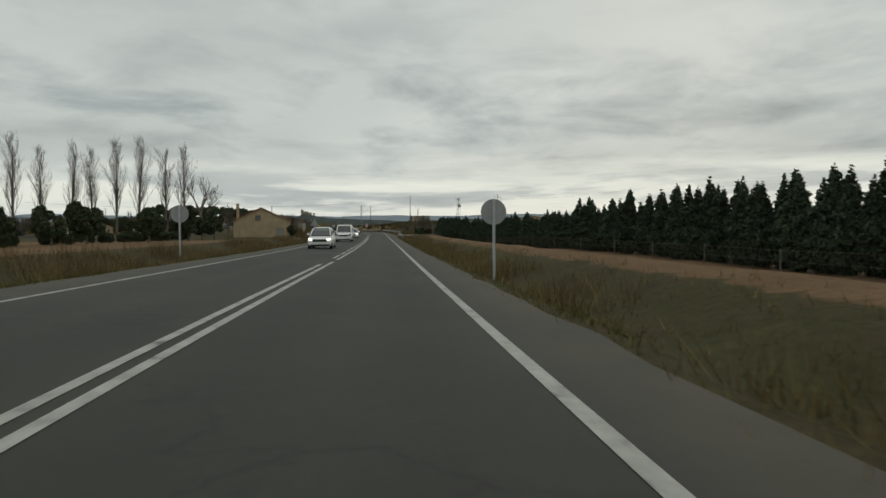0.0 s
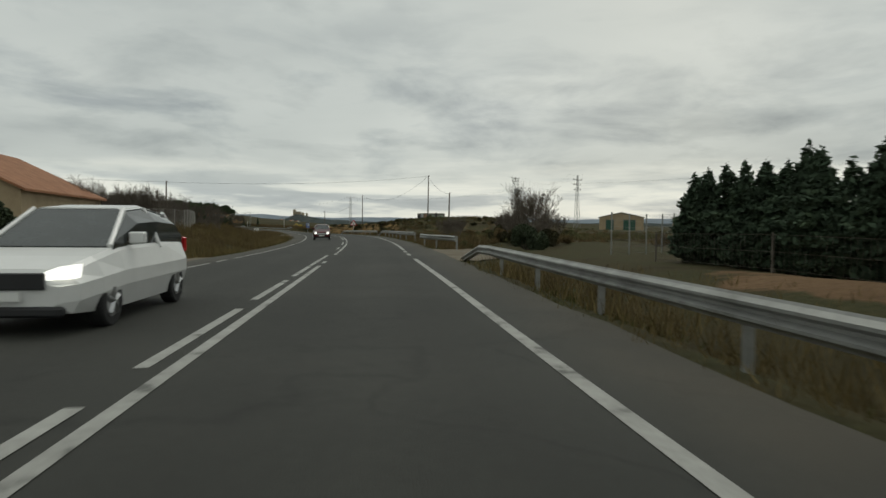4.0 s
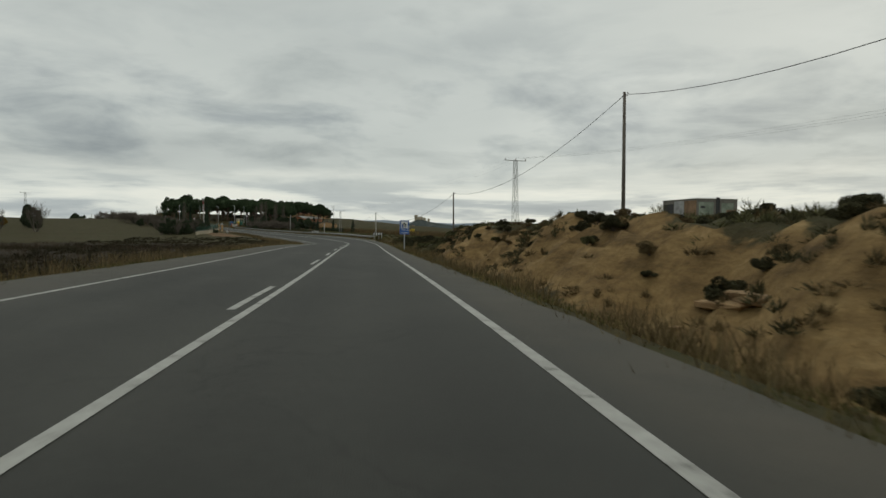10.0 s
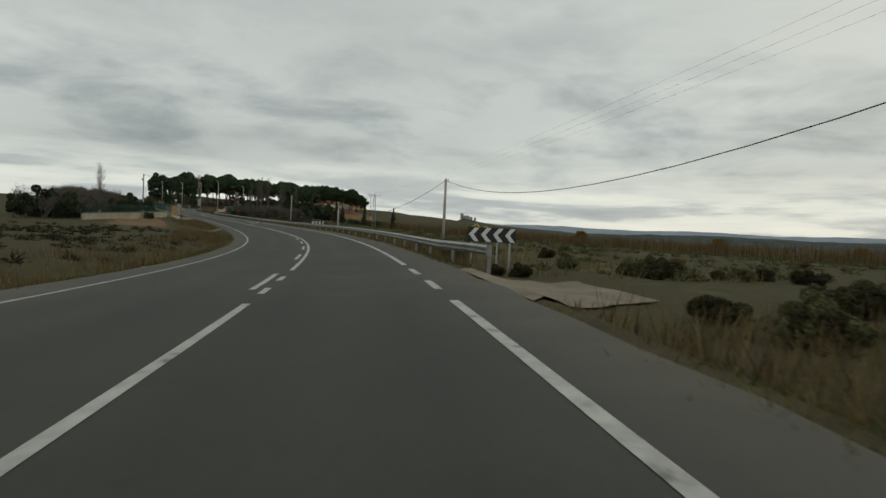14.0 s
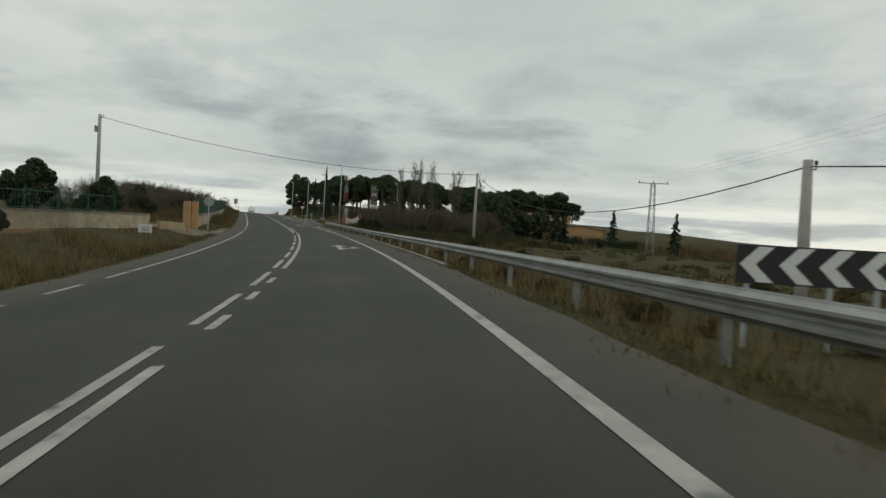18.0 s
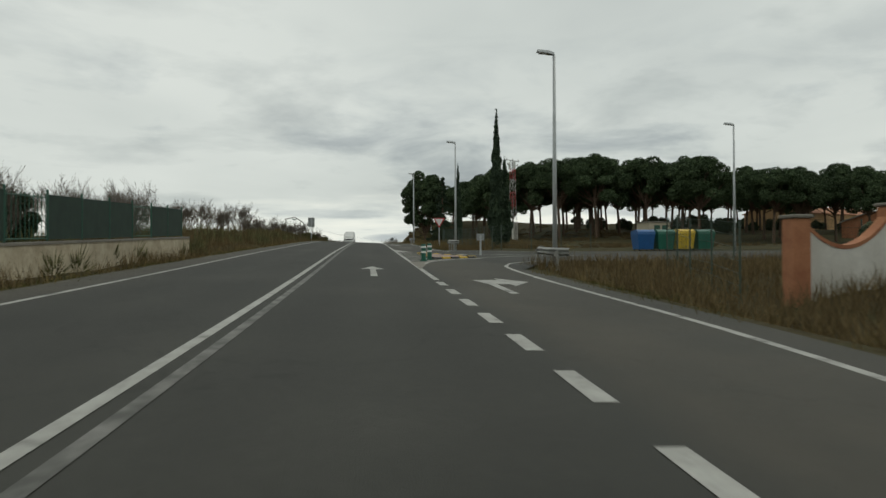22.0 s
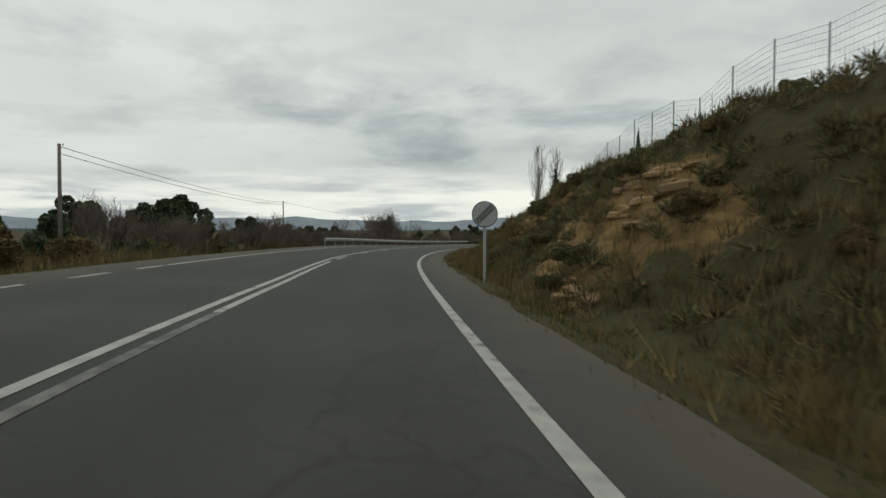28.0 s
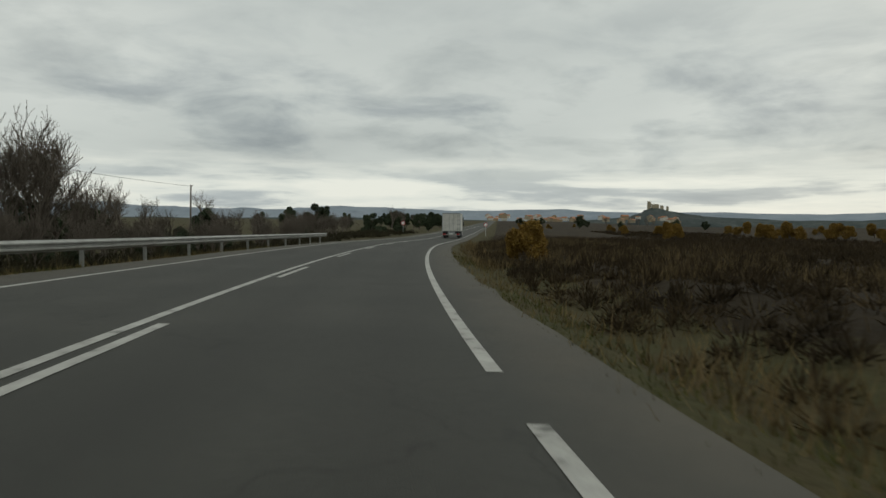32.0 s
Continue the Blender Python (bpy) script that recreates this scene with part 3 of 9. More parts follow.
def at(s, l=0.0, dz=0.0):
    """World point at station s, offset l to the right, dz over the road's crown line."""
    f = min(max(s - S[0], 0), len(S) - 1.001)
    i = int(f)
    u = f - i
    p = AX[i] * (1 - u) + AX[i + 1] * u
    t = TAN[i] * (1 - u) + TAN[i + 1] * u
    ex = s - min(max(s, S[0]), S[-1])
    return Vector((p[0] + t[1] * l + t[0] * ex, p[1] - t[0] * l + t[1] * ex, p[2] + dz + bank(s) * min(max(l, -45.0), 45.0) + tilt(s, l)))


def turn(s):
    """Heading of the road at s, in degrees for pose()'s rz: local +y runs along the road, +x to its right."""
    i = min(max(int(round(s - S[0])), 0), len(S) - 1)
    return math.degrees(math.atan2(-TAN[i][0], TAN[i][1]))


def smooth(a, b, x):
    t = min(max((x - a) / (b - a), 0.0), 1.0)
    return t * t * (3 - 2 * t)


def window(s, a, b, f):
    return smooth(a - f, a + f, s) * (1 - smooth(b - f, b + f, s))


def edge_right(s):
    """Offset of the asphalt's right edge: the turning lanes at the junction widen it."""
    base = float(np.interp(s, (120, 190, 235, 285, 323, 360, 400, 420, 440, 460, 490, 600, 636, 683, 729, 780), (5.0, 5.1, 5.28, 5.28, 4.98, 4.8, 4.66, 4.66, 4.82, 5.1, 5.1, 5.0, 4.8, 5.12, 4.9, 5.0)))
    return base + 2.3 * smooth(488, 500, s) * (1 - smooth(574, 602, s))


def edge_left(s):
    return float(np.interp(s, (130, 200, 240, 300, 380, 450, 640, 690, 740), (5.4, 5.7, 6.0, 6.0, 5.2, 5.2, 5.25, 5.6, 5.3)))


def mouth(s, l):
    """1 inside the side road's mouth on the right."""
    return window(s, 517, 538, 3.0) * smooth(4, 8, l)


def level_out(s, l):
    """Beyond the verge the ground leaves the road's crossfall and climb: level land, and a low plain to the right."""
    z = -bank(s) * (min(max(l, -45.0), 45.0) - min(max(l, -9.0), 9.0))
    if l > 18:
        w = smooth(18, 115, l) * smooth(296, 345, s) * (1 - smooth(500, 555, s) * (1 - smooth(120, 230, l)))
        z -= w * (at(s).z + 3.4)
    return z


def rise(s, l):
    return local_rise(s, l) + level_out(s, l)


def local_rise(s, l):
    """Height of the ground over the road's plane at station s."""
    if l >= 0:
        d = l - edge_right(s)
        if d < 0.2:
            return -0.10
        z = -0.1 - 0.34 * smooth(0.3, 1.4, d) + 0.4 * smooth(2.2, 5.5, d)
        z -= 0.35 * window(s, 320, 440, 25) * smooth(1, 6, d)
        z += (0.42 * smooth(1.6, 3.6, d) - 0.85 * smooth(4.5, 10, d)) * window(s, -60, 104, 10)
        hill = window(s, 191 - 0.25 * l, 279 + 1.0 * min(l, 50), 10) * (1 - 0.8 * smooth(70, 160, l)) * (1 - smooth(22, 48, l) * (1 - smooth(228, 262, s)))
        z += hill * (1.75 * smooth(6.6, 10.8, l + 0.9 * math.sin(s * 0.31) + 0.5 * math.sin(s * 0.83)) + 0.95 * smooth(12, 45, l))
        z += 0.95 * window(s, 191, 214, 8) * smooth(8, 20, l) * (1 - smooth(26, 40, l))
        z += 1.0 * smooth(24, 60, l) * window(s, 150, 262, 30) * (1 - smooth(120, 250, l))
        wood = window(s, 592, 770, 30) * (1 - 0.7 * smooth(110, 220, l))
        z += wood * 2.9 * smooth(13, 44, l) * (1 - smooth(690, 725, s))
        cut = smooth(622, 650, s) * (1 - smooth(696, 724, s))
        z += cut * (5.6 * (1 - 0.3 * smooth(655, 696, s)) * smooth(5.4, 15.5, l + 0.6 * math.sin(s * 0.37))) * (1 - 0.55 * smooth(20, 44, l))
        m = max(mouth(s, l) * (1 - smooth(22, 40, l)), window(s, 115, 128, 4) * (1 - smooth(13, 20, l)))
        return z * (1 - m) - 0.13 * m
    d = -l - edge_left(s)
    if d < 0.2:
        return -0.10
    z = -0.1 - 0.25 * smooth(0.3, 1.5, d) + 0.3 * smooth(2.0, 4.5, d)
    z -= 0.45 * window(s, 205, 330, 15) * smooth(1, 5, d)
    z += 0.35 * window(s, -60, 90, 15) * smooth(2.0, 4.0, d) * (1 - smooth(7, 12, d))
    z += 1.35 * window(s, 132, 196, 14) * smooth(2.2, 10.0, d) * (1 - smooth(24, 50, d))
    z += 0.5 * window(s, 540, 640, 20) * smooth(2, 8, d)
    z -= 0.9 * window(s, 655, 790, 12) * smooth(1.5, 5, d)
    return z


def rough_rise(s, l):
    p = at(s, l)
    d = abs(l) - (edge_right(s) if l > 0 else edge_left(s))
    k = smooth(0.2, 2.5, d)
    n = noise.noise(Vector((p.x * 0.35, p.y * 0.35, 3.0))) * 0.10 + noise.noise(Vector((p.x * 0.06, p.y * 0.06, 9.0))) * 0.25 * smooth(3, 15, d)
    if l > 0:
        steep = window(s, 192, 296, 12) * window(l, 6.9, 13, 1.3) + window(s, 606, 697, 11) * window(l, 6.5, 16, 1.5)
        gully = noise.noise(Vector((p.x * 0.9, p.y * 0.9, 15.0)))
        n += steep * (0.5 * noise.noise(Vector((p.x * 0.5, p.y * 0.5, 5.0))) - 0.42 * max(0.0, 0.22 - abs(gully)) / 0.22 + 0.16 * noise.noise(Vector((p.x * 2.1, p.y * 2.1, 25.0))))
    m = mouth(s, l) * (1 - smooth(22, 40, l)) if l > 0 else 0
    return rise(s, l) + n * k * (1 - m)


def ground_at(s, l):
    """World point on the ground."""
    return at(s, l, rough_rise(s, l))


# ---- ground ----
NFIX = Vector((math.cos(radians(27)), math.sin(radians(27)), 0))  # far rows spread square to the general run of the road


def build_ground():
    stations = [S[0] - 3000, S[0] - 1200, S[0] - 300] + list(range(int(S[0]), -40, 20)) + list(np.arange(-40, 184, 2.0)) + list(np.arange(184, 300, 0.7)) + list(np.arange(300, 626, 2.0)) + list(np.arange(626, 716, 0.8)) + \
        list(np.arange(716, 800, 2.0)) + list(range(800, 1000, 8)) + list(range(1000, int(S[-1]), 40)) + [S[-1] + 300, S[-1] + 1200, S[-1] + 2800]
    side = [4.4, 5.05, 5.3, 5.7, 6.1, 6.5, 6.9, 7.3, 7.7, 8.1, 8.5, 8.9, 9.3, 9.7, 10.1, 10.6, 11.1, 11.6, 12.1, 12.7, 13.3, 14, 15, 16.2, 17.6, 19.5, 22, 25, 29, 34, 41, 50, 62]
    far = [85, 130, 210, 360, 700, 1500, 3200]
    lats = [-x for x in reversed(far)] + [-x for x in reversed(side)] + [0.0] + side + far
    g = Geo()
    for s in stations:
        for l in lats:
            if abs(l) <= 62:
                g.v.append(ground_at(s, l) if l else at(s, 0, -0.3))
            else:
                e = 62 if l > 0 else -62
                p = at(s, e) + NFIX * (l - e)
                p.z += local_rise(s, e) * (1 - smooth(62, 260, abs(l))) + level_out(s, l) - 0.2
                g.v.append(p)
    k = len(lats)
    tilled, weedy, earth = [], [], []
    for s in stations:
        w = 2.2 * math.sin(s * 0.23) + 1.2 * math.sin(s * 0.61)
        for l in lats:
            a = b = c = 0.0
            if l > 0:
                if s < 112:
                    a = smooth(8.2, 9.6, l) * (1 - smooth(102, 110, s))
                c = window(s, 187, 284, 4) * window(l, 6.6, 11.0 + 0.35 * w, 0.9) * 0.85
                c += window(s, 640, 690, 6) * window(l, 8.0, 11.5, 1.2) * 0.42 * (0.5 + 0.5 * math.sin(s * 0.35))
                c += 0.85 * window(s, 661, 694, 4) * window(l + 0.8 * math.sin(s * 0.9), 9.2, 13.2, 1.0) * smooth(-0.25, 0.45, math.sin(s * 0.62 + l * 1.1))
                c += 0.35 * window(s, 330, 440, 20) * window(l, 7, 20, 4)
                c += 0.22 * window(s, 192, 330, 10) * window(l, 12, 60, 3) + 0.35 * window(s, 130, 192, 8) * window(l, 12, 40, 4)
                c += 0.75 * window(s, 643, 658, 2) * window(l, 8.4, 10.6, 0.8) + 0.6 * window(s, 643, 656, 2) * window(l, 6.8, 7.9, 0.6)
                b = smooth(726, 732, s) * smooth(7.5, 9, l)
            elif l < 0:
                a = (1 - smooth(100, 110, s)) * smooth(10.5, 11.5, -l) + window(s, 405, 446, 3) * window(-l, 12.5, 20, 1) * 0.7
                b = window(s, 205, 335, 4) * smooth(7.5, 8.5, -l)
            tilled.append(a)
            weedy.append(b)
            earth.append(c)
    for i in range(len(stations) - 1):
        for j in range(k - 1):
            g.f.append((i * k + j, i * k + j + 1, (i + 1) * k + j + 1, (i + 1) * k + j))
            g.m.append(0)
    ob = part("ground", g, "ground", smooth=True)
    for name, vals in (("tilled", tilled), ("weedy", weedy), ("bare_earth", earth)):
        ob.data.attributes.new(name, "FLOAT", "POINT").data.foreach_set("value", vals)
    tagged(ob, "dry winter farmland with grass verges, tilled fields and ochre cut banks", "ground", kind="structure")


build_ground()


# ---- road ----
def crown(l):
    return -0.03 * min(abs(l), 3.6) / 3.6 - 0.014 * max(0, abs(l) - 3.6)


def build_road():
    g, dust, track = Geo(), [], []
    ss = list(range(int(S[0]), -40, 10)) + list(np.arange(-40, 800, 2.0)) + list(range(800, int(S[-1]), 8))
    for s in ss:
        jit = 0.06 * math.sin(s * 1.7) + 0.05 * math.sin(s * 4.1)
        er, el = edge_right(s) + jit, -edge_left(s) - jit
        for l, z in ((el, -0.18), (el, crown(el)), (-4.3, crown(4.3)), (-3.6, -0.03), (-2.7, crown(2.7)), (-1.85, crown(1.85)), (-1.0, crown(1)), (0, 0.0), (1.0, crown(1)), (1.85, crown(1.85)), (2.7, crown(2.7)), (3.6, -0.03), (4.3, crown(4.3)), (er, crown(er)), (er, -0.18)):
            g.v.append(at(s, l, z))
            track.append(1.0 if abs(l) in (1.0, 2.7) else 0.0)
            dust.append(0.0 if abs(l) < 3.7 else (0.5 if abs(l) < 4.4 else (0.75 if edge_right(s) < 5.3 or l < 0 else 0.2)))
    for i in range(len(ss) - 1):
        for j in range(14):
            g.f.append((i * 15 + j, i * 15 + j + 1, i * 15 + 16 + j, i * 15 + 15 + j))
            g.m.append(0)
    ob = part("road", g, "asphalt")
    ob.data.attributes.new("dust", "FLOAT", "POINT").data.foreach_set("value", dust)
    ob.data.attributes.new("wheel_track", "FLOAT", "POINT").data.foreach_set("value", track)
    return tagged(ob, "worn grey asphalt two-lane road with paved shoulders", "road", kind="structure")


ROAD = build_road()


def stripe(s0, s1, l, width, mat="paint", name="lane_line", lift=0.006, step=2.0, l_of=None):
    g = Geo()
    n = max(1, int(math.ceil((s1 - s0) / step)))
    for i in range(n + 1):
        s = s0 + (s1 - s0) * i / n
        c = l_of(s) if l_of else (right_line(s) if l > 3 else (l + centre_shift(s) if abs(l) < 1 else l))
        wob = 0.006 * math.sin(s * 3.3)
        for e in (-width / 2, width / 2):
            g.v.append(at(s, c + e + wob, crown(c + e) + lift))
    for i in range(n):
        g.f.append((2 * i, 2 * i + 1, 2 * i + 3, 2 * i + 2))
        g.m.append(0)
    return part(name, g, mat, ROAD)


def quad_mark(pts, mat="paint", name="road_marking", lift=0.006):
    """A flat painted outline on the road, from (s, l) pairs."""
    g = Geo()
    g.add([at(s, l, crown(l) + lift) for s, l in pts], [tuple(range(len(pts)))])
    return part(name, g, mat, ROAD)


def centre_shift(s):
    """How far the centre marking strays from the axis through the bends."""
    return float(np.interp(s, (0, 30, 65, 115, 127, 143, 165, 187, 196, 215, 235, 279, 324, 355, 391, 412, 436, 457, 490, 525, 571, 610, 637, 646, 660, 672, 684, 693, 728, 740),
                           (0.06, 0.22, 0.24, 0.03, 0.1, 0.25, 0.25, 0.08, -0.05, 0.02, 0.06, 0.15, 0.22, 0.3, 0.3, 0.18, 0.12, 0.08, 0.1, 0.14, 0.2, 0.12, 0.0, 0.02, -0.25, -0.25, -0.16, -0.1, -0.1, -0.15)))


def right_line(s):
    return float(np.interp(s, (60, 105, 120, 143, 165, 189, 234, 279, 323, 391, 412, 435, 458, 500, 524, 569, 600, 636, 660, 682, 690, 706, 728, 760),
                           (3.7, 3.55, 3.4, 3.75, 3.75, 3.64, 3.74, 3.79, 3.65, 3.64, 3.6, 3.6, 3.56, 3.6, 3.66, 3.85, 3.72, 3.53, 3.55, 3.78, 3.8, 3.86, 3.64, 3.66)))


def build_markings():
    # centre: a line on each side of the axis
    cl = lambda o: (lambda s: o + centre_shift(s))
    stripe(-250, 24, -0.14, 0.13)
    stripe(-250, 26, 0.14, 0.13)
    for k in range(17):
        a = 29.6 + 5.2 * k
        if a + 4 < 112:
            stripe(a, a + 4.0, -0.14, 0.13)
    for a, b in ((28, 112), (123.6, 140), (142.2, 146.8), (150.8, 176.5), (182.5, 189.6), (195.4, 219), (226.5, 328), (336, 412), (424, 459.2), (462, 472)):
        stripe(a, b, 0.14, 0.13)
    for a in (113.4, 120.2, 121.9, 147.6, 149.2, 177.4, 179.6, 190.5, 192.3, 221, 223.8, 329.5, 332.5, 414, 417, 420):
        stripe(a, a + 1.2, 0.14, 0.13)
    for a, b in ((112, 119.5), (127.5, 130.7), (137, 144.4), (152.7, 156.5), (160, 167.8), (177.2, 182), (188.3, 194.6), (203, 207)):
        stripe(a, b, -0.14, 0.13)
    for a in (213.3, 225.6, 238, 252.8, 263.5, 274, 283.8, 293.1, 303.7, 316.8, 330.4, 342.2, 352, 361.5, 370.5, 379.8):
        stripe(a, a + 4.4, -0.14, 0.13)
    for k in range(13):
        a = 389.7 + 4.95 * k
        stripe(a, a + 3.5, -0.14, 0.13)
    stripe(457.7, 660, 0, 0.14, l_of=cl(-0.14))
    stripe(472, 640, 0, 0.13, "paint_worn", l_of=cl(0.16))
    stripe(660, 1050, 0, 0.14, l_of=cl(-0.14))
    stripe(640, 657, 0, 0.13, l_of=cl(0.14))
    for a in (659.5, 670.5, 681.5, 693.6, 703.6, 716.6, 725, 736.6, 748, 759, 770, 781, 792, 804, 816, 828):
        stripe(a, a + 4.2, 0, 0.13, l_of=cl(0.14))
    # right edge line, broken at the accesses
    def dashes(a, b, l, length, pitch, width=0.16, l_of=None):
        s = a
        while s < b:
            stripe(s, min(s + length, b), l, width, l_of=l_of)
            s += pitch
    for a, b in ((-250, 116), (124.3, 139), (146.1, 174.4), (183.5, 219.6), (227.5, 328), (337, 482.5), (512.6, 552.7), (589, 719), (727.2, 1050)):
        stripe(a, b, 3.66, 0.16)
    dashes(118.7, 124, 3.66, 1.65, 3.0)
    dashes(140.2, 145, 3.66, 1.65, 2.8)
    dashes(176.4, 183, 3.66, 1.6, 3.2)
    dashes(220.6, 227, 3.66, 1.8, 3.3)
    dashes(329.8, 337, 3.66, 1.9, 3.5)
    dashes(487.75, 512.5, 3.62, 1.1, 2.1, 0.2)
    dashes(554.65, 588, 3.72, 1.5, 2.1, 0.2)
    dashes(720.5, 726, 3.66, 1.7, 3.4)
    # left edge line
    for a, b in ((-250, 115), (121.5, 146.5), (155, 188.5), (204, 414.8), (425, 459), (470.5, 592), (604, 640), (650, 1050)):
        stripe(a, b, -3.92, 0.14)
    for a, b in ((116, 121), (147.9, 155), (190, 204), (416.2, 425), (460.8, 470), (593, 604), (641, 650)):
        dashes(a, b, -3.92, 1.8, 3.4, 0.14)
    # turning lane: outer line swings out into the side road, another comes back from it
    stripe(462, 514, 0, 0.14, l_of=lambda s: 3.98 + 2.7 * smooth(478, 506, s))
    stripe(543, 598, 0, 0.14, l_of=lambda s: 6.9 - 3.2 * smooth(570, 598, s))


build_markings()


# ---- roadside furniture ----
def barrier_rail(geo, pts, mat=0):
    """W-beam drawn along world points; its face looks to the left of the run."""
    prof = [(0.0, 0.30), (0.012, 0.275), (0.078, 0.235), (0.078, 0.205), (0.012, 0.165), (0.012, 0.135), (0.078, 0.095), (0.078, 0.065), (0.012, 0.025), (0.0, 0.0)]
    k = len(prof)
    vs, fs = [], []
    for i, p in enumerate(pts):
        d = (pts[min(i + 1, len(pts) - 1)] - pts[max(i - 1, 0)])
        d.z = 0
        d.normalize()
        left = Vector((-d.y, d.x, 0))
        for off, h in prof:
            vs.append(p + left * off + Vector((0, 0, h)))
        for off, h in reversed(prof):
            vs.append(p + left * (off - 0.006) + Vector((0, 0, h)))
    n = 2 * k
    for i in range(len(pts) - 1):
        for j in range(n):
            fs.append((i * n + j, i * n + (j + 1) % n, (i + 1) * n + (j + 1) % n, (i + 1) * n + j))
    fs.append(tuple(range(n)))
    fs.append(tuple(range(len(pts) * n - 1, (len(pts) - 1) * n - 1, -1)))
    geo.add(vs, fs, mat)


def post_mesh(h):
    g = Geo()
    g.prism([(-0.05, -0.03), (0.05, -0.03), (0.05, -0.024), (-0.044, -0.024), (-0.044, 0.024), (0.05, 0.024), (0.05, 0.03), (-0.05, 0.03)], "z", -0.6, h)
    g.box(-0.13, -0.04, -0.04, 0.04, h - 0.24, h - 0.06)
    return g.mesh("post", ["steel"])


POST = post_mesh(0.68)
REFL = Geo()
REFL.box(-0.005, 0.006, -0.035, 0.035, -0.05, 0.05, 0, 0.002)
REFL = REFL.mesh("reflector", ["amber"])


def barrier(s0, s1, l_of, label, down_end=False, flare_start=0.0, side=1, flare_end=0.0, pitch=4.0, kind_group="crash barriers"):
    """A crash barrier along the road from s0 to s1; side 1 stands on the right, -1 on the left."""
    root = thing("crash_barrier", label, "crash barrier", kind_group)
    n = int((s1 - s0) / 2) + 1
    line = []
    for i in range(n + 1):
        s = s0 + (s1 - s0) * i / n
        l = l_of(s)
        l += side * flare_start * (1 - smooth(s0, s0 + 7, s)) + side * flare_end * smooth(s1 - 12, s1, s)
        z = 0.42
        if down_end and s > s1 - 4.2:
            z -= 0.62 * (s - (s1 - 4.2)) / 4.2
        line.append((s, l, z))
    pts = [at(s, l, rough_base(s, l) + z) for s, l, z in line]
    if side < 0:
        pts = pts[::-1]
    g = Geo()
    barrier_rail(g, pts)
    part("rail", g, "steel", root)
    s = s0 + 0.4
    k = 0
    while s < s1 - (4.0 if down_end else 0.2):
        l = l_of(s) + side * flare_start * (1 - smooth(s0, s0 + 7, s)) + side * flare_end * smooth(s1 - 12, s1, s)
        p = at(s, l + side * 0.12, rough_base(s, l))
        part("post", POST, None, root, m=pose(p.x, p.y, p.z, 0, 0, turn(s) + (0 if side > 0 else 180)))
        if k % 3 == 1:
            q = at(s, l - side * 0.0, rough_base(s, l) + 0.57)
            part("reflector", REFL, None, root, m=pose(q.x, q.y, q.z, 0, 0, turn(s) + (0 if side > 0 else 180)))
        s += pitch
        k += 1
    # rounded fish-tail at a plain end
    if not down_end:
        e = at(s1, l_of(s1) + side * flare_end, rough_base(s1, l_of(s1)) + 0.42)
        g = Geo()
        g.tube([e + Vector((0, 0, 0.0)), e + Vector((0, 0, 0.3))], 0.07, 8)
        part("end_cap", g, "steel", root)
    e = at(s0, l_of(s0) + side * flare_start, rough_base(s0, l_of(s0)) + 0.42)
    g = Geo()
    g.tube([e + Vector((0, 0, 0.0)), e + Vector((0, 0, 0.3))], 0.08, 8)
    part("end_cap", g, "steel", root)
    return root


def rough_base(s, l):
    """Rail and signs stand on the road's level at the shoulder."""
    return -0.08 - 0.11 * window(s, 330, 466, 20)


barrier(93, 116.5, lambda s: 5.35, "galvanised steel crash barrier with its far end sloped into the verge", down_end=True)
barrier(124.6, 134.2, lambda s: 5.3, "short galvanised steel crash barrier flared outwards at the concrete access", flare_start=0.9)
barrier(143.3, 175.5, lambda s: 5.3, "galvanised steel crash barrier with a fishtail end at the gravel access", down_end=True, flare_start=0.5)
barrier(183.2, 220.5, lambda s: 5.3, "galvanised steel crash barrier below the ochre cut bank", down_end=True, flare_start=0.7)
barrier(335.2, 498.5, lambda s: 5.35 + 3.2 * smooth(486, 499, s), "long weathered steel crash barrier round the long bend", flare_start=0.5)
barrier(687, 777, lambda s: -5.75, "steel crash barrier on the outside of the bend", side=-1, flare_end=0.5)


def kerb_line(s0, s1):
    """Low concrete gutter kerb of single stones along the asphalt's right edge, with a drain box behind it."""
    root = thing("concrete_kerb", "weathered low concrete kerb stones along the road's edge", "kerb")
    s = s0
    while s < s1:
        g = Geo()
        vs = []
        for ss in (s + 0.02, s + 0.98):
            e = edge_right(ss) + 0.04
            for l, z in ((e, -0.14), (e, crown(e) + 0.035), (e + 0.03, crown(e) + 0.05), (e + 0.13, crown(e) + 0.05), (e + 0.15, -0.3)):
                vs.append(at(ss, l, z))
        g.add(vs, [(0, 1, 6, 5), (1, 2, 7, 6), (2, 3, 8, 7), (3, 4, 9, 8), (0, 4, 3, 2, 1), (5, 6, 7, 8, 9)])
        part("kerb_stone", g, "concrete", root)
        s += 1.0
    p = at(459.8, 6.15, -0.25)
    root = thing("drain_box", "open concrete drain inlet beyond the kerb", "drain", m=pose(p.x, p.y, p.z, 0, 0, turn(459.8)))
    for x0, x1, y0, y1, z1 in ((-0.45, 0.45, -0.7, -0.55, 0.28), (-0.45, 0.45, 0.55, 0.7, 0.28), (0.3, 0.45, -0.55, 0.55, 0.28), (-0.45, -0.3, -0.55, 0.55, 0.14)):
        g = Geo()
        g.box(x0, x1, y0, y1, -0.5, z1, 0, 0.015)
        part("box_side", g, "concrete", root)


kerb_line(424, 489)


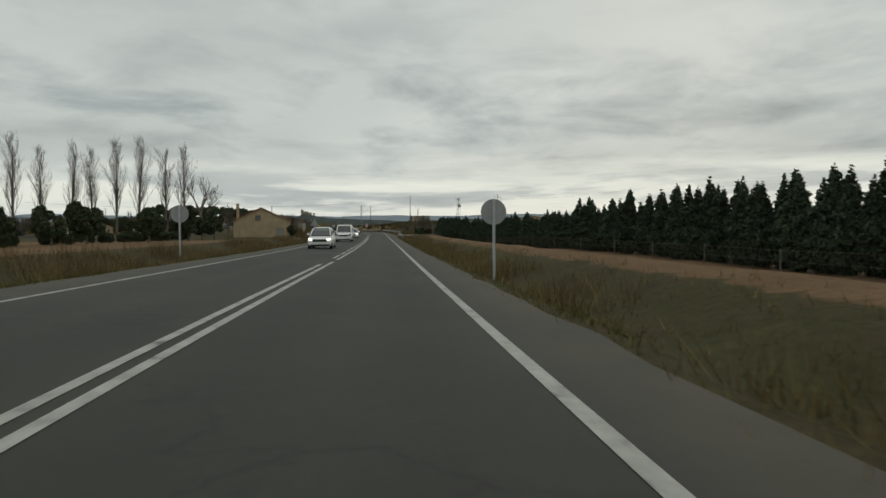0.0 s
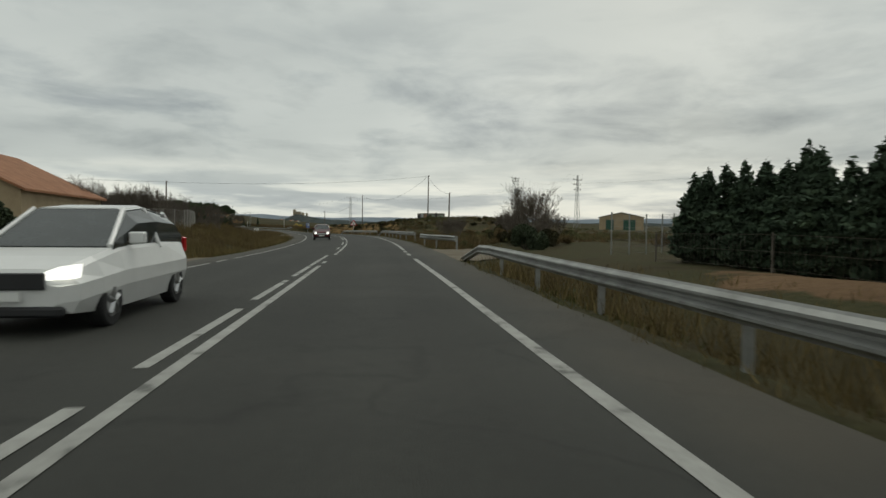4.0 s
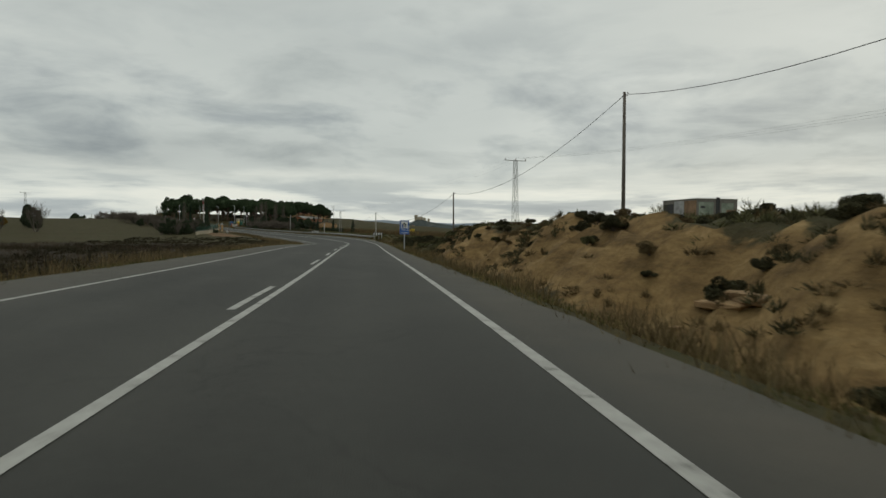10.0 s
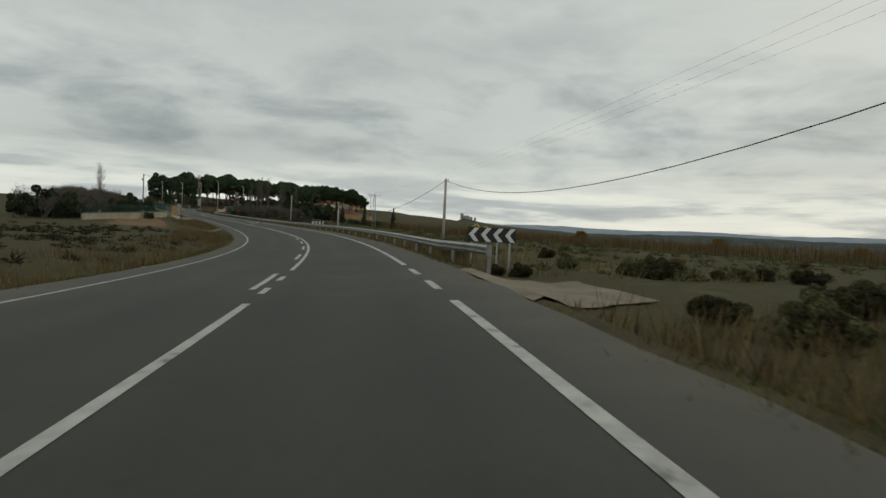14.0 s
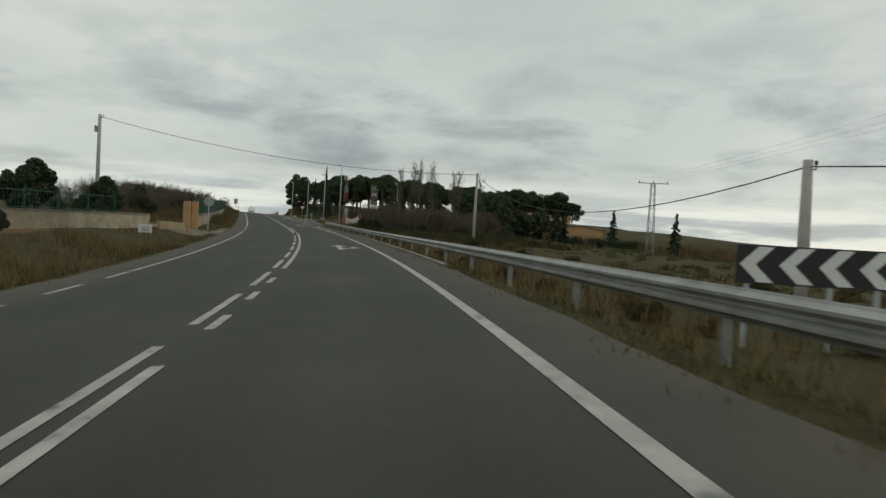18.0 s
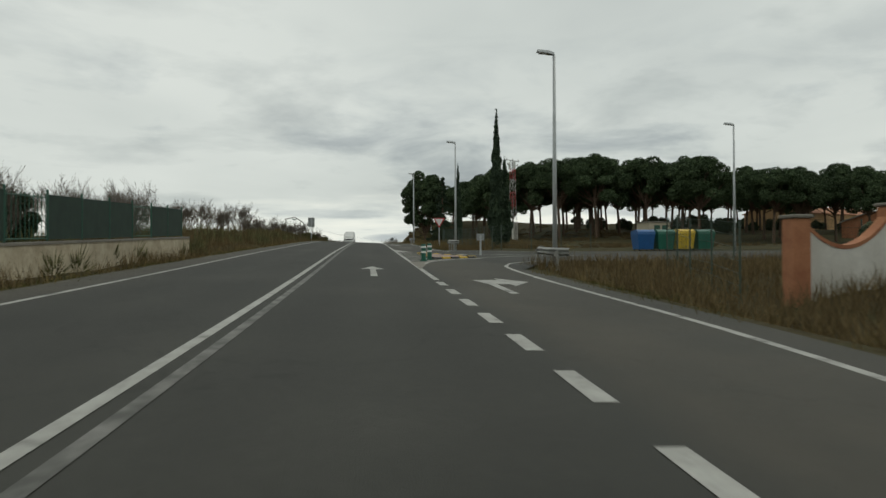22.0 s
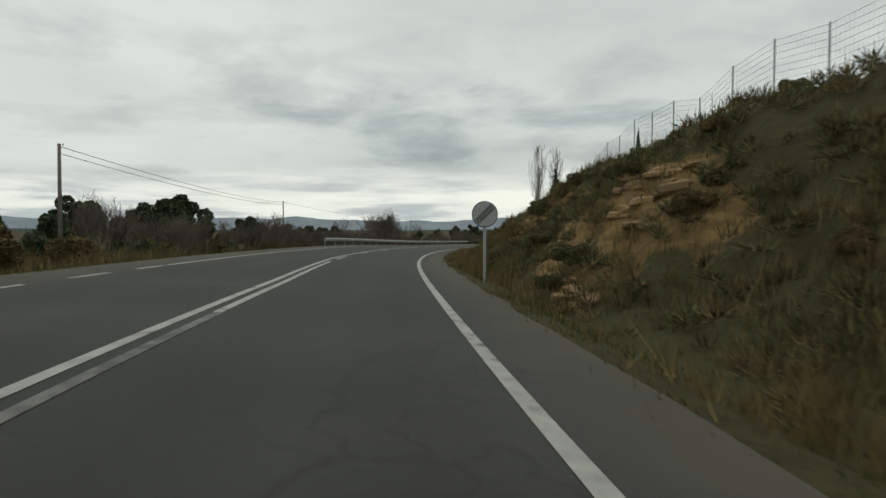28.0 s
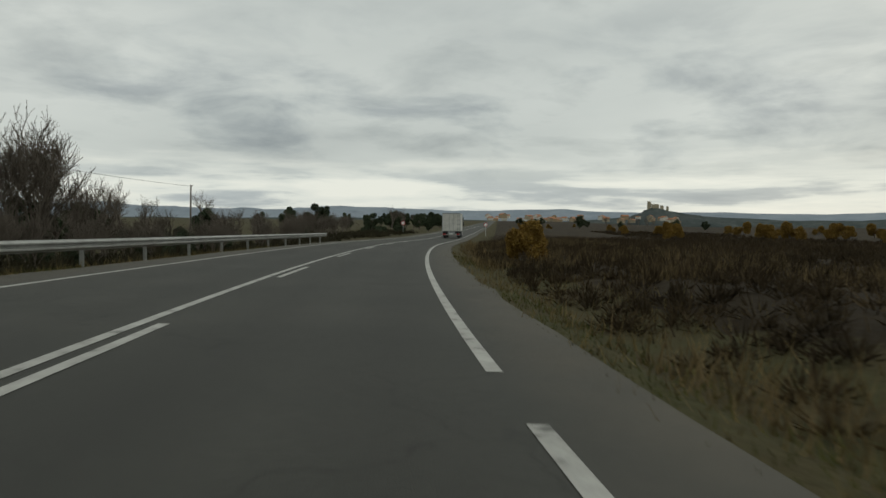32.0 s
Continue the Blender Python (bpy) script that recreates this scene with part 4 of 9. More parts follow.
def short_guard(s, l, yaw=0):
    """Three posts with a short rail in front of a lamp post."""
    root = thing("lamp_guard_rail", "short galvanised guard rail standing round a lamp post", "guard rail", "lamp guards")
    g = Geo()
    pts = []
    for i in range(9):
        u = i / 8
        ss = s - 1.6 + 3.2 * u
        ll = l - 0.45 + 0.5 * (2 * u - 1) ** 4
        pts.append(at(ss, ll, -0.05 + 0.42))
    barrier_rail(g, pts)
    part("rail", g, "steel", root)
    for ds in (-1.3, 0.0, 1.3):
        p = at(s + ds, l - 0.3, -0.08)
        part("post", POST, None, root, m=pose(p.x, p.y, p.z, 0, 0, turn(s)))


def lamp_post(s, l, h, arm_dir=-1, guard=True):
    p = ground_at(s, l)
    root = thing("street_lamp", "tall grey steel street lamp with a flat head", "street lamp", "street lamps", m=pose(p.x, p.y, p.z, 0, 0, turn(s)))
    g = Geo()
    n = 12
    g.tube([(0, 0, -0.3), (0, 0, h * 0.5), (0, 0, h)], [0.1, 0.075, 0.05], 10)
    part("pole", g, "grey_paint", root, smooth=True)
    g = Geo()
    g.box(-0.17, 0.17, -0.17, 0.17, -0.2, 0.03, 0, 0.02)
    part("base_plate", g, "steel", root)
    g = Geo()
    g.box(-0.07, 0.07, -0.055, 0.055, 0.7, 1.1, 0, 0.01)
    part("service_hatch", g, "grey_paint", root)
    g = Geo()
    a = arm_dir
    g.add([(0, -0.07, h), (a * 0.25, -0.14, h + 0.03), (a * 0.68, -0.11, h + 0.1), (a * 0.68, 0.11, h + 0.1), (a * 0.25, 0.14, h + 0.03), (0, 0.07, h),
           (0, -0.05, h + 0.09), (a * 0.25, -0.1, h + 0.16), (a * 0.66, -0.07, h + 0.18), (a * 0.66, 0.07, h + 0.18), (a * 0.25, 0.1, h + 0.16), (0, 0.05, h + 0.09)],
          [(0, 1, 2, 3, 4, 5), (11, 10, 9, 8, 7, 6), (0, 6, 7, 1), (1, 7, 8, 2), (2, 8, 9, 3), (3, 9, 10, 4), (4, 10, 11, 5), (5, 11, 6, 0)])
    head = part("lamp_head", g, "grey_paint", root)
    g = Geo()
    g.box(min(a * 0.28, a * 0.6), max(a * 0.28, a * 0.6), -0.08, 0.08, h + 0.035, h + 0.07)
    part("diffuser", g, "white_sheet", head)
    if guard:
        short_guard(s, l)
    return root


lamp_post(498.6, 8.75, 9.0, guard=False)
lamp_post(519.6, 9.0, 8.2)
lamp_post(543.8, 8.55, 8.4)
lamp_post(574.5, 7.55, 8.6)
lamp_post(535.0, 25.8, 8.4, guard=False)


def sign_post(root, h, w=0.045, mat="grey_paint"):
    g = Geo()
    g.box(-w, w, 0.012, 0.012 + w, -0.5, h, 0, 0.006)
    part("post", g, mat, root)


def plate(loop, y0, y1):
    g = Geo()
    g.prism(loop, "y", y0, y1)
    return g


def circle(r, cz, n=28):
    return [(r * math.cos(2 * math.pi * i / n), cz + r * math.sin(2 * math.pi * i / n)) for i in range(n)]


def tri(side, cz, flip=False):
    h = side * 0.866
    k = -1 if flip else 1
    pts = []
    for i in range(3):
        a = math.pi / 2 + 2 * math.pi * i / 3
        c = (h * 2 / 3 * math.cos(a), h * 2 / 3 * math.sin(a) * k)
        for j in (-1, 0, 1):
            b = a + j * 0.6
            pts.append((c[0] * 0.93 + 0.045 * side * math.cos(b), cz + c[1] * 0.93 + 0.045 * side * math.sin(b) * k))
    return pts if not flip else pts[::-1]


def placed_sign(name, s, l, label, category, face=1, turned=0.0, base=None):
    p = ground_at(s, l)
    if base is not None:
        p.z = at(s, l).z + base
    return thing(name, label, category, "road signs", m=pose(p.x, p.y, p.z, 0, 0, turn(s) + (0 if face > 0 else 180) + turned)), p.z - at(s, l).z


def round_sign_back(s, l, top, r=0.42, label=""):
    root, dz = placed_sign("round_road_sign", s, l, label or "back of a round aluminium road sign on a grey post", "road sign", face=-1)
    h = top - dz
    sign_post(root, h - 0.05)
    pl = part("sign_plate", plate(circle(r, h - r), -0.012, 0.0), "sign_back", root)
    part("sign_face", plate(circle(r - 0.01, h - r), -0.016, -0.0125), "white_sheet", pl)
    for z in (h - r - 0.2, h - r + 0.2):
        g = Geo()
        g.box(-0.07, 0.07, 0.0, 0.02, z - 0.02, z + 0.02)
        part("bracket", g, "steel", root)


round_sign_back(20.6, 5.95, 2.35)
round_sign_back(33.5, -7.9, 2.5, 0.45)
round_sign_back(464.2, -7.0, 2.6, 0.42)


def triangle_back(s, l, top):
    root, dz = placed_sign("triangular_road_sign", s, l, "back of a triangular aluminium road sign", "road sign", face=-1)
    h = top - dz
    sign_post(root, h - 0.1)
    part("sign_plate", plate(tri(1.1, h - 0.62), -0.012, 0.0), "sign_back", root)


triangle_back(91.5, -7.1, 2.9)


def bend_sign(s, l, top):
    """White triangle with a red border and a black double-bend arrow."""
    root, dz = placed_sign("bend_warning_sign", s, l, "red-bordered triangular warning sign with a black double-bend arrow", "road sign")
    h = top - dz
    side = 1.15
    cz = h - side * 0.577
    sign_post(root, h - 0.1)
    part("border", plate(tri(side, cz), -0.014, 0.0), "red_sheet", root)
    part("panel", plate(tri(side * 0.74, cz - 0.008), -0.019, -0.0145), "white_sheet", root)
    g = Geo()
    for loop in ([(0.06, -0.24), (0.12, -0.24), (0.12, 0.02), (0.06, 0.06)], [(0.06, 0.06), (0.12, 0.02), (-0.03, -0.08), (-0.09, -0.04)],
                 [(-0.09, -0.04), (-0.03, -0.08), (-0.03, 0.17), (-0.09, 0.17)], [(-0.13, 0.15), (0.01, 0.15), (-0.06, 0.27)]):
        g.prism([(x, z + cz - 0.05) for x, z in loop], "y", -0.023, -0.0195)
    part("arrow", g, "black", root)
    g = Geo()
    g.box(-0.06, 0.06, 0.0, 0.02, cz - 0.05, cz)
    part("bracket", g, "steel", root)


bend_sign(210.6, 6.25, 2.6)


def text_part(words, size, parent, x, y, z, mat, thick=0.002, squash=1.0):
    cu = bpy.data.curves.new("writing", "FONT")
    cu.body, cu.size, cu.align_x, cu.align_y, cu.extrude = words, size, "CENTER", "CENTER", thick
    tmp = bpy.data.objects.new("writing_curve", cu)
    scene.collection.objects.link(tmp)
    me = bpy.data.meshes.new_from_object(tmp.evaluated_get(bpy.context.evaluated_depsgraph_get()))
    bpy.data.objects.remove(tmp)
    me.materials.clear()
    me.materials.append(MAT[mat])
    ob = new("writing", me)
    ob.parent = parent
    ob.matrix_basis = Matrix.Translation((x, y, z)) @ Euler((radians(90), 0, 0)).to_matrix().to_4x4() @ Matrix.Diagonal((squash, 1, 1, 1))
    return ob


def lodging_sign(s, l, top):
    root, dz = placed_sign("blue_information_sign", s, l, "blue information sign with a house symbol, 200 m and an arrow", "road sign")
    h = top - dz
    sign_post(root, h - 0.1, 0.05)
    w = 0.46
    g = Geo()
    g.box(-w, w, -0.014, 0.0, h - 1.38, h, 0, 0.005)
    pl = part("panel", g, "blue_sheet", root)
    g = Geo()
    for a, b, c, d in ((-w + 0.015, w - 0.015, h - 0.028, h - 0.015), (-w + 0.015, w - 0.015, h - 1.365, h - 1.352), (-w + 0.015, -w + 0.028, h - 1.352, h - 0.028), (w - 0.028, w - 0.015, h - 1.352, h - 0.028)):
        g.box(a, b, -0.018, -0.0145, c, d)
    part("border", g, "white_sheet", pl)
    g = Geo()
    g.box(-0.33, 0.33, -0.018, -0.0145, h - 0.8, h - 0.12)
    part("symbol_field", g, "white_sheet", pl)
    g = Geo()
    for loop in ([(-0.2, -0.66), (-0.09, -0.66), (-0.09, -0.42), (-0.2, -0.42)], [(0.08, -0.66), (0.2, -0.66), (0.2, -0.42), (0.08, -0.42)], [(-0.05, -0.66), (0.04, -0.66), (0.04, -0.5), (-0.05, -0.5)],
                 [(-0.24, -0.42), (0.24, -0.42), (0.0, -0.24)]):
        g.prism([(x, h + z) for x, z in loop], "y", -0.022, -0.0185)
    part("house_symbol", g, "black", pl)
    g = Geo()
    g.prism([(x, h + z) for x, z in ((-0.28, -0.72), (-0.1, -0.72), (-0.24, -0.3))], "y", -0.0225, -0.019)
    part("tree_symbol", g, "blue_sheet", pl)
    g = Geo()
    g.box(-0.2, 0.2, -0.022, -0.0185, h - 0.77, h - 0.74)
    part("writing_bar", g, "black", pl)
    text_part("200", 0.25, pl, -0.09, -0.016, h - 0.97, "white_sheet", squash=1.05)
    text_part("m", 0.25, pl, 0.26, -0.016, h - 0.97, "white_sheet", squash=1.05)
    g = Geo()
    for loop in ([(-0.3, -1.245), (0.16, -1.245), (0.16, -1.205), (-0.3, -1.205)], [(0.12, -1.3), (0.32, -1.225), (0.12, -1.15), (0.18, -1.225)]):
        g.prism([(x, h + z) for x, z in loop], "y", -0.018, -0.0145)
    part("arrow", g, "white_sheet", pl)


lodging_sign(290.6, 6.0, 2.72)


def yield_sign(s, l, top):
    root, dz = placed_sign("give_way_sign", s, l, "give-way sign, white triangle point down with a red border", "road sign")
    h = top - dz
    side = 0.95
    cz = h - side * 0.29
    sign_post(root, h - 0.1)
    part("border", plate(tri(side, cz, True), -0.014, 0.0), "red_sheet", root)
    part("panel", plate(tri(side * 0.72, cz, True), -0.019, -0.0145), "white_sheet", root)


yield_sign(551.8, 8.2, 2.5)


def end_sign(s, l, top):
    root, dz = placed_sign("end_of_limits_sign", s, l, "round white end-of-restriction sign with grey diagonal bars", "road sign")
    h = top - dz
    r = 0.42
    sign_post(root, h - 0.05)
    part("rim", plate(circle(r, h - r), -0.012, 0.0), "black", root)
    part("panel", plate(circle(r * 0.94, h - r), -0.016, -0.0125), "grey_paint", root)
    g = Geo()
    for o in (-0.085, -0.045, 0.0, 0.045, 0.085):
        q = math.sqrt(max(0, (r * 0.88) ** 2 - o * o))
        d, e = 0.7071, 0.009
        a = (-q * d + o * d, -q * d - o * d)
        b = (q * d + o * d, q * d - o * d)
        g.prism([(a[0] - e, h - r + a[1] + e), (a[0] + e, h - r + a[1] - e), (b[0] + e, h - r + b[1] - e), (b[0] - e, h - r + b[1] + e)], "y", -0.019, -0.0165)
    part("diagonal_bar", g, "black", root)


end_sign(651.2, 5.5, 2.45)


def far_round_sign(s, l, top):
    root, dz = placed_sign("round_road_sign", s, l, "round white road sign with a red rim by the bend", "road sign")
    h = top - dz
    sign_post(root, h - 0.05)
    part("rim", plate(circle(0.42, h - 0.42), -0.012, 0.0), "red_sheet", root)
    part("panel", plate(circle(0.31, h - 0.42), -0.016, -0.0125), "white_sheet", root)


far_round_sign(846, -9.5, 2.4)
far_round_sign(858, 6.4, 2.4)


def rect_sign_back(s, l, top, w, hgt, label, name="direction_sign"):
    root, dz = placed_sign(name, s, l, label, "road sign", face=-1)
    h = top - dz
    sign_post(root, h - 0.1, 0.05)
    g = Geo()
    g.box(-w / 2, w / 2, -0.02, 0.0, h - hgt, h, 0, 0.004)
    part("sign_plate", g, "sign_back", root)
    for z in (h - 0.25, h - hgt + 0.25):
        g = Geo()
        g.box(-w / 2 + 0.03, w / 2 - 0.03, 0.0, 0.012, z - 0.025, z + 0.025)
        part("rib", g, "steel", root)


rect_sign_back(592, -6.5, 3.4, 0.95, 1.4, "grey back of an upright rectangular road sign")
rect_sign_back(530.6, 8.1, 1.15, 0.42, 0.38, "back of a small rectangular sign on the traffic island", "island_sign")


def small_board(s, l, top, w, hgt, label):
    root, dz = placed_sign("small_notice_board", s, l, label, "notice board")
    h = top - dz
    for x in (-w / 2 + 0.06, w / 2 - 0.06):
        g = Geo()
        g.box(x - 0.025, x + 0.025, 0.01, 0.05, -0.3, h)
        part("leg", g, "grey_paint", root)
    g = Geo()
    g.box(-w / 2, w / 2, -0.012, 0.01, h - hgt, h, 0, 0.004)
    pl = part("panel", g, "white_sheet", root)
    for z in (0.3, 0.55, 0.75):
        g = Geo()
        g.box(-w * 0.32, w * 0.32, -0.015, -0.0125, h - hgt * z - 0.02, h - hgt * z + 0.015)
        part("writing_bar", g, "black", pl)


small_board(196.0, -11.0, 1.1, 0.7, 0.42, "small white board with dark bars of writing in dry grass")
small_board(449.0, -9.2, 0.5, 0.8, 0.5, "small white notice board low beside the gate wall")


def chevron_board(s, l, top, w=2.1, hgt=0.55, turned=0.0):
    root, dz = placed_sign("chevron_board", s, l, "black bend board with four white chevrons", "road sign", turned=turned)
    h = top - dz
    g = Geo()
    g.box(-w / 2, w / 2, -0.02, 0.0, h - hgt, h, 0, 0.004)
    pl = part("panel", g, "black", root)
    t = w / 4
    for i in range(4):
        x = -w / 2 + t * i + 0.04
        z = h - hgt / 2
        g = Geo()
        e = hgt / 2 - 0.02
        g.prism([(x, z), (x + 0.46 * t, z + e), (x + 0.86 * t, z + e), (x + 0.4 * t, z), (x + 0.86 * t, z - e), (x + 0.46 * t, z - e)], "y", -0.025, -0.0205)
        part("chevron", g, "white_sheet", pl)
    for x in (-w / 2 + 0.15, 0.2, w / 2 - 0.2):
        g = Geo()
        g.box(x - 0.03, x + 0.03, 0.002, 0.05, -0.4, h - 0.1)
        part("post", g, "grey_paint", root)


chevron_board(339.6, 7.0, 1.0, 1.7, 0.52, turned=-12)
chevron_board(413.5, 7.85, 0.87, 1.95, 0.5, turned=-14)


# ---- poles and lines ----
def wood_pole(s, l, top, mat="pole_wood", r=0.13, label="weathered wooden telephone pole", box=False):
    p = ground_at(s, l)
    h = at(s, l).z + top - p.z
    root = thing("telephone_pole", label, "utility pole", "telephone line", m=pose(p.x, p.y, p.z, 0, 0, turn(s)))
    g = Geo()
    lean = random.uniform(-0.12, 0.12)
    g.tube([(0, 0, -0.6), (lean * 0.4, 0, h * 0.5), (lean, 0, h)], [r, r * 0.85, r * 0.7], 10)
    part("pole_shaft", g, mat, root, smooth=True)
    g = Geo()
    g.tube([(lean, 0, h - 0.25), (lean + 0.22, 0, h - 0.2), (lean + 0.22, 0, h - 0.08)], 0.02, 6)
    g.disc((lean + 0.22, 0, h - 0.05), 0.04, "z", 0.09, 8)
    part("insulator", g, "insulator", root)
    if box:
        g = Geo()
        g.box(-0.32 + lean, -0.12 + lean, -0.12, 0.12, h - 1.3, h - 0.85, 0, 0.02)
        part("junction_box", g, "grey_paint", root)
    return Vector((p.x, p.y, p.z + h - 0.15))


def cable(a, b, sag, r=0.018, n=18):
    pts = []
    for i in range(n + 1):
        u = i / n
        q = a.lerp(b, u)
        q.z -= sag * 4 * u * (1 - u)
        pts.append(q)
    g = Geo()
    g.tube(pts, r, 5)
    tagged(part("overhead_cable", g, "wire"), "thin dark overhead cable hung between poles", "cable", "overhead cables")


top_b1 = wood_pole(219.3, 23.0, 11.8)
top_b2 = wood_pole(190.0, 18.5, 6.5)
top_c0 = wood_pole(266.3, 18.2, 10.0)
top_d0 = wood_pole(315.6, 15.0, 6.7)
top_d1 = wood_pole(373.4, 13.1, 5.1, "pole_concrete", 0.15, "pale weathered telephone pole in the field")
top_p2 = wood_pole(419.5, 12.5, 3.05, "pole_concrete", 0.16, "pale concrete telephone pole beside the barrier")
top_e0 = wood_pole(456.2, 14.3, 5.75, "pole_concrete", 0.13, "slim pale pole beyond the barrier")
top_e1 = wood_pole(458.5, -14.4, 8.0, "pole_concrete", 0.16, "tall pole with a small lamp box by the garden", True)
top_lp = wood_pole(735.9, -29.4, 7.3)
top_lp2 = wood_pole(668.4, -17.2, 6.0)
top_lp3 = wood_pole(800.0, -30.0, 6.4)
top_l0 = wood_pole(196.0, -24.0, 8.3)
for a, b, sag in ((top_b1, top_c0, 2.8), (top_c0, top_d0, 1.95), (top_d0, top_d1, 2.75), (top_d1, top_p2, 1.9), (top_p2, top_e0, 1.95), (top_e0, top_e1, 1.0), (top_b1, top_l0, 0.8), (top_b1, top_b2, 0.8),
                  (top_lp2, top_lp, 0.6), (top_lp, top_lp3, 0.7)):
    cable(a, b, sag)
cable(top_lp2 + Vector((0, 0, -0.4)), top_lp + Vector((0, 0, -0.4)), 0.6)


def lattice(geo, h, w0, w1, step, r=0.035, mat=0, z0=0.0):
    """Four corner legs with crossed bracing."""
    n = max(2, int(h / step))
    for cx, cy in ((-1, -1), (1, -1), (1, 1), (-1, 1)):
        geo.tube([(cx * w0, cy * w0, z0 - 0.3), (cx * w1, cy * w1, z0 + h)], r, 4, mat)
    for i in range(n):
        za, zb = z0 + h * i / n, z0 + h * (i + 1) / n
        wa, wb = w0 + (w1 - w0) * i / n, w0 + (w1 - w0) * (i + 1) / n
        for a, b in (((-1, -1), (1, -1)), ((1, -1), (1, 1)), ((1, 1), (-1, 1)), ((-1, 1), (-1, -1))):
            if i % 2:
                a, b = b, a
            geo.tube([(a[0] * wa, a[1] * wa, za), (b[0] * wb, b[1] * wb, zb)], r * 0.6, 4, mat, cap=False)


def pylon(s, l, top, arms, yaw=0.0, label="slim steel lattice pylon with a cross-arm", w0=0.42, w1=0.2, arm=1.7, extra=None):
    p = ground_at(s, l)
    h = at(s, l).z + top - p.z
    root = thing("lattice_pylon", label, "pylon", "power line", m=pose(p.x, p.y, p.z, 0, 0, turn(s) + yaw))
    g = Geo()
    lattice(g, h, w0, w1, 0.75)
    part("lattice_mast", g, "steel", root)
    for k, dz in enumerate(arms):
        g = Geo()
        z = h + dz
        a = arm * (1 if k == 0 else 0.85)
        g.tube([(-a, -0.12, z), (a, -0.12, z)], 0.035, 4)
        g.tube([(-a, 0.12, z), (a, 0.12, z)], 0.035, 4)
        for i in range(7):
            x = -a + 2 * a * i / 6
            g.tube([(x, -0.12, z), (x, 0.12, z)], 0.025, 4)
        part("cross_arm", g, "steel", root)
        for x in (-a * 0.95, 0.0, a * 0.95):
            g = Geo()
            g.tube([(x, 0, z), (x, 0, z + 0.16), (x, 0, z + 0.3)], [0.03, 0.06, 0.035], 6)
            part("insulator", g, "insulator", root)
    if extra:
        extra(root, h)
    return Vector((p.x, p.y, p.z + h)), root


def transformer(root, h):
    g = Geo()
    g.box(0.1, 0.8, -0.35, 0.35, h - 3.0, h - 2.0, 0, 0.04)
    t = part("transformer_tank", g, "grey_paint", root, "dark grey transformer tank")
    g = Geo()
    for i in range(6):
        g.box(0.8, 0.92, -0.3 + 0.11 * i, -0.26 + 0.11 * i, h - 2.9, h - 2.1)
    part("cooling_fins", g, "black", t)
    g = Geo()
    for y in (-0.2, 0, 0.2):
        g.tube([(0.45, y, h - 2.0), (0.45, y, h - 1.75)], 0.05, 6)
    part("bushing", g, "insulator", t)
    g = Geo()
    g.box(-0.55, 0.55, -0.5, 0.5, -0.3, 1.7, 0, 0.03)
    part("plinth_cabinet", g, "roof_sheet", root)


pa, _ = pylon(203.6, 35.5, 10.2, (0.0, -0.6), 35, "lattice pylon with a transformer and a cabinet at its foot", 0.55, 0.3, 1.3, transformer)
pb, _ = pylon(209.0, 51.5, 11.7, (-1.0, -2.0, -3.0), 30, "lattice pylon with three cross-arms", 0.5, 0.1, 1.5)
pc, _ = pylon(317.4, 24.5, 11.3, (0.0,), 10)
pd, _ = pylon(470.5, 41.0, 7.6, (0.0,), -20)
pylon(640, 120, 12, (0.0, -1.0), 20)
pylon(520, -60, 11.0, (0.0,), 15)
pylon(600, -95, 12.0, (0.0, -1.0), 15)
pylon(480, -75, 9.5, (0.0,), 25)


def antenna_gear(root, h):
    for z0, z1, m in ((h - 7.0, h - 4.6, "red_sheet"), (h - 4.6, h - 2.8, "white_sheet"), (h - 2.8, h - 1.2, "red_sheet")):
        g = Geo()
        lattice(g, z1 - z0, 0.3, 0.26, 0.6, 0.045, 0, z0)
        part("painted_section", g, m, root)
    for x, w in ((-0.55, 0.4), (0.1, 0.5)):
        g = Geo()
        g.box(x - w / 2, x + w / 2, -0.7, -0.35, 0.0, 2.6, 0, 0.03)
        part("cabinet", g, "white_wall", root)
    for a in range(3):
        g = Geo()
        t = a * 2.1
        g.box(0.5 * math.cos(t) - 0.1, 0.5 * math.cos(t) + 0.1, 0.5 * math.sin(t) - 0.1, 0.5 * math.sin(t) + 0.1, h - 1.3, h - 0.2, 0, 0.03)
        part("antenna_panel", g, "white_sheet", root)


pylon(590.4, 23.6, 12.4, (0.0, -0.7), 40, "lattice mast with red and white sections and white cabinets", 0.5, 0.25, 1.5, antenna_gear)
for a, b in ((pa, pb), (pc, pd)):
    for k in (-1.3, 0.0, 1.3):
        cable(a + Vector((k, 0, 0.3)), b + Vector((k, 0, 0.3)), 1.8, 0.0045)
for k in (-1.4, 0.0, 1.4):
    cable(pc + Vector((k, 0, 0.3)), pb + Vector((k, 0, -0.7)), 2.4, 0.0045)
    far = at(150, 90, 12)
    cable(pb + Vector((k, 0, -1.7)), far + Vector((k, 0, 0)), 1.5, 0.0045)
cable(top_l0, at(120, -60, 8.0), 0.8)


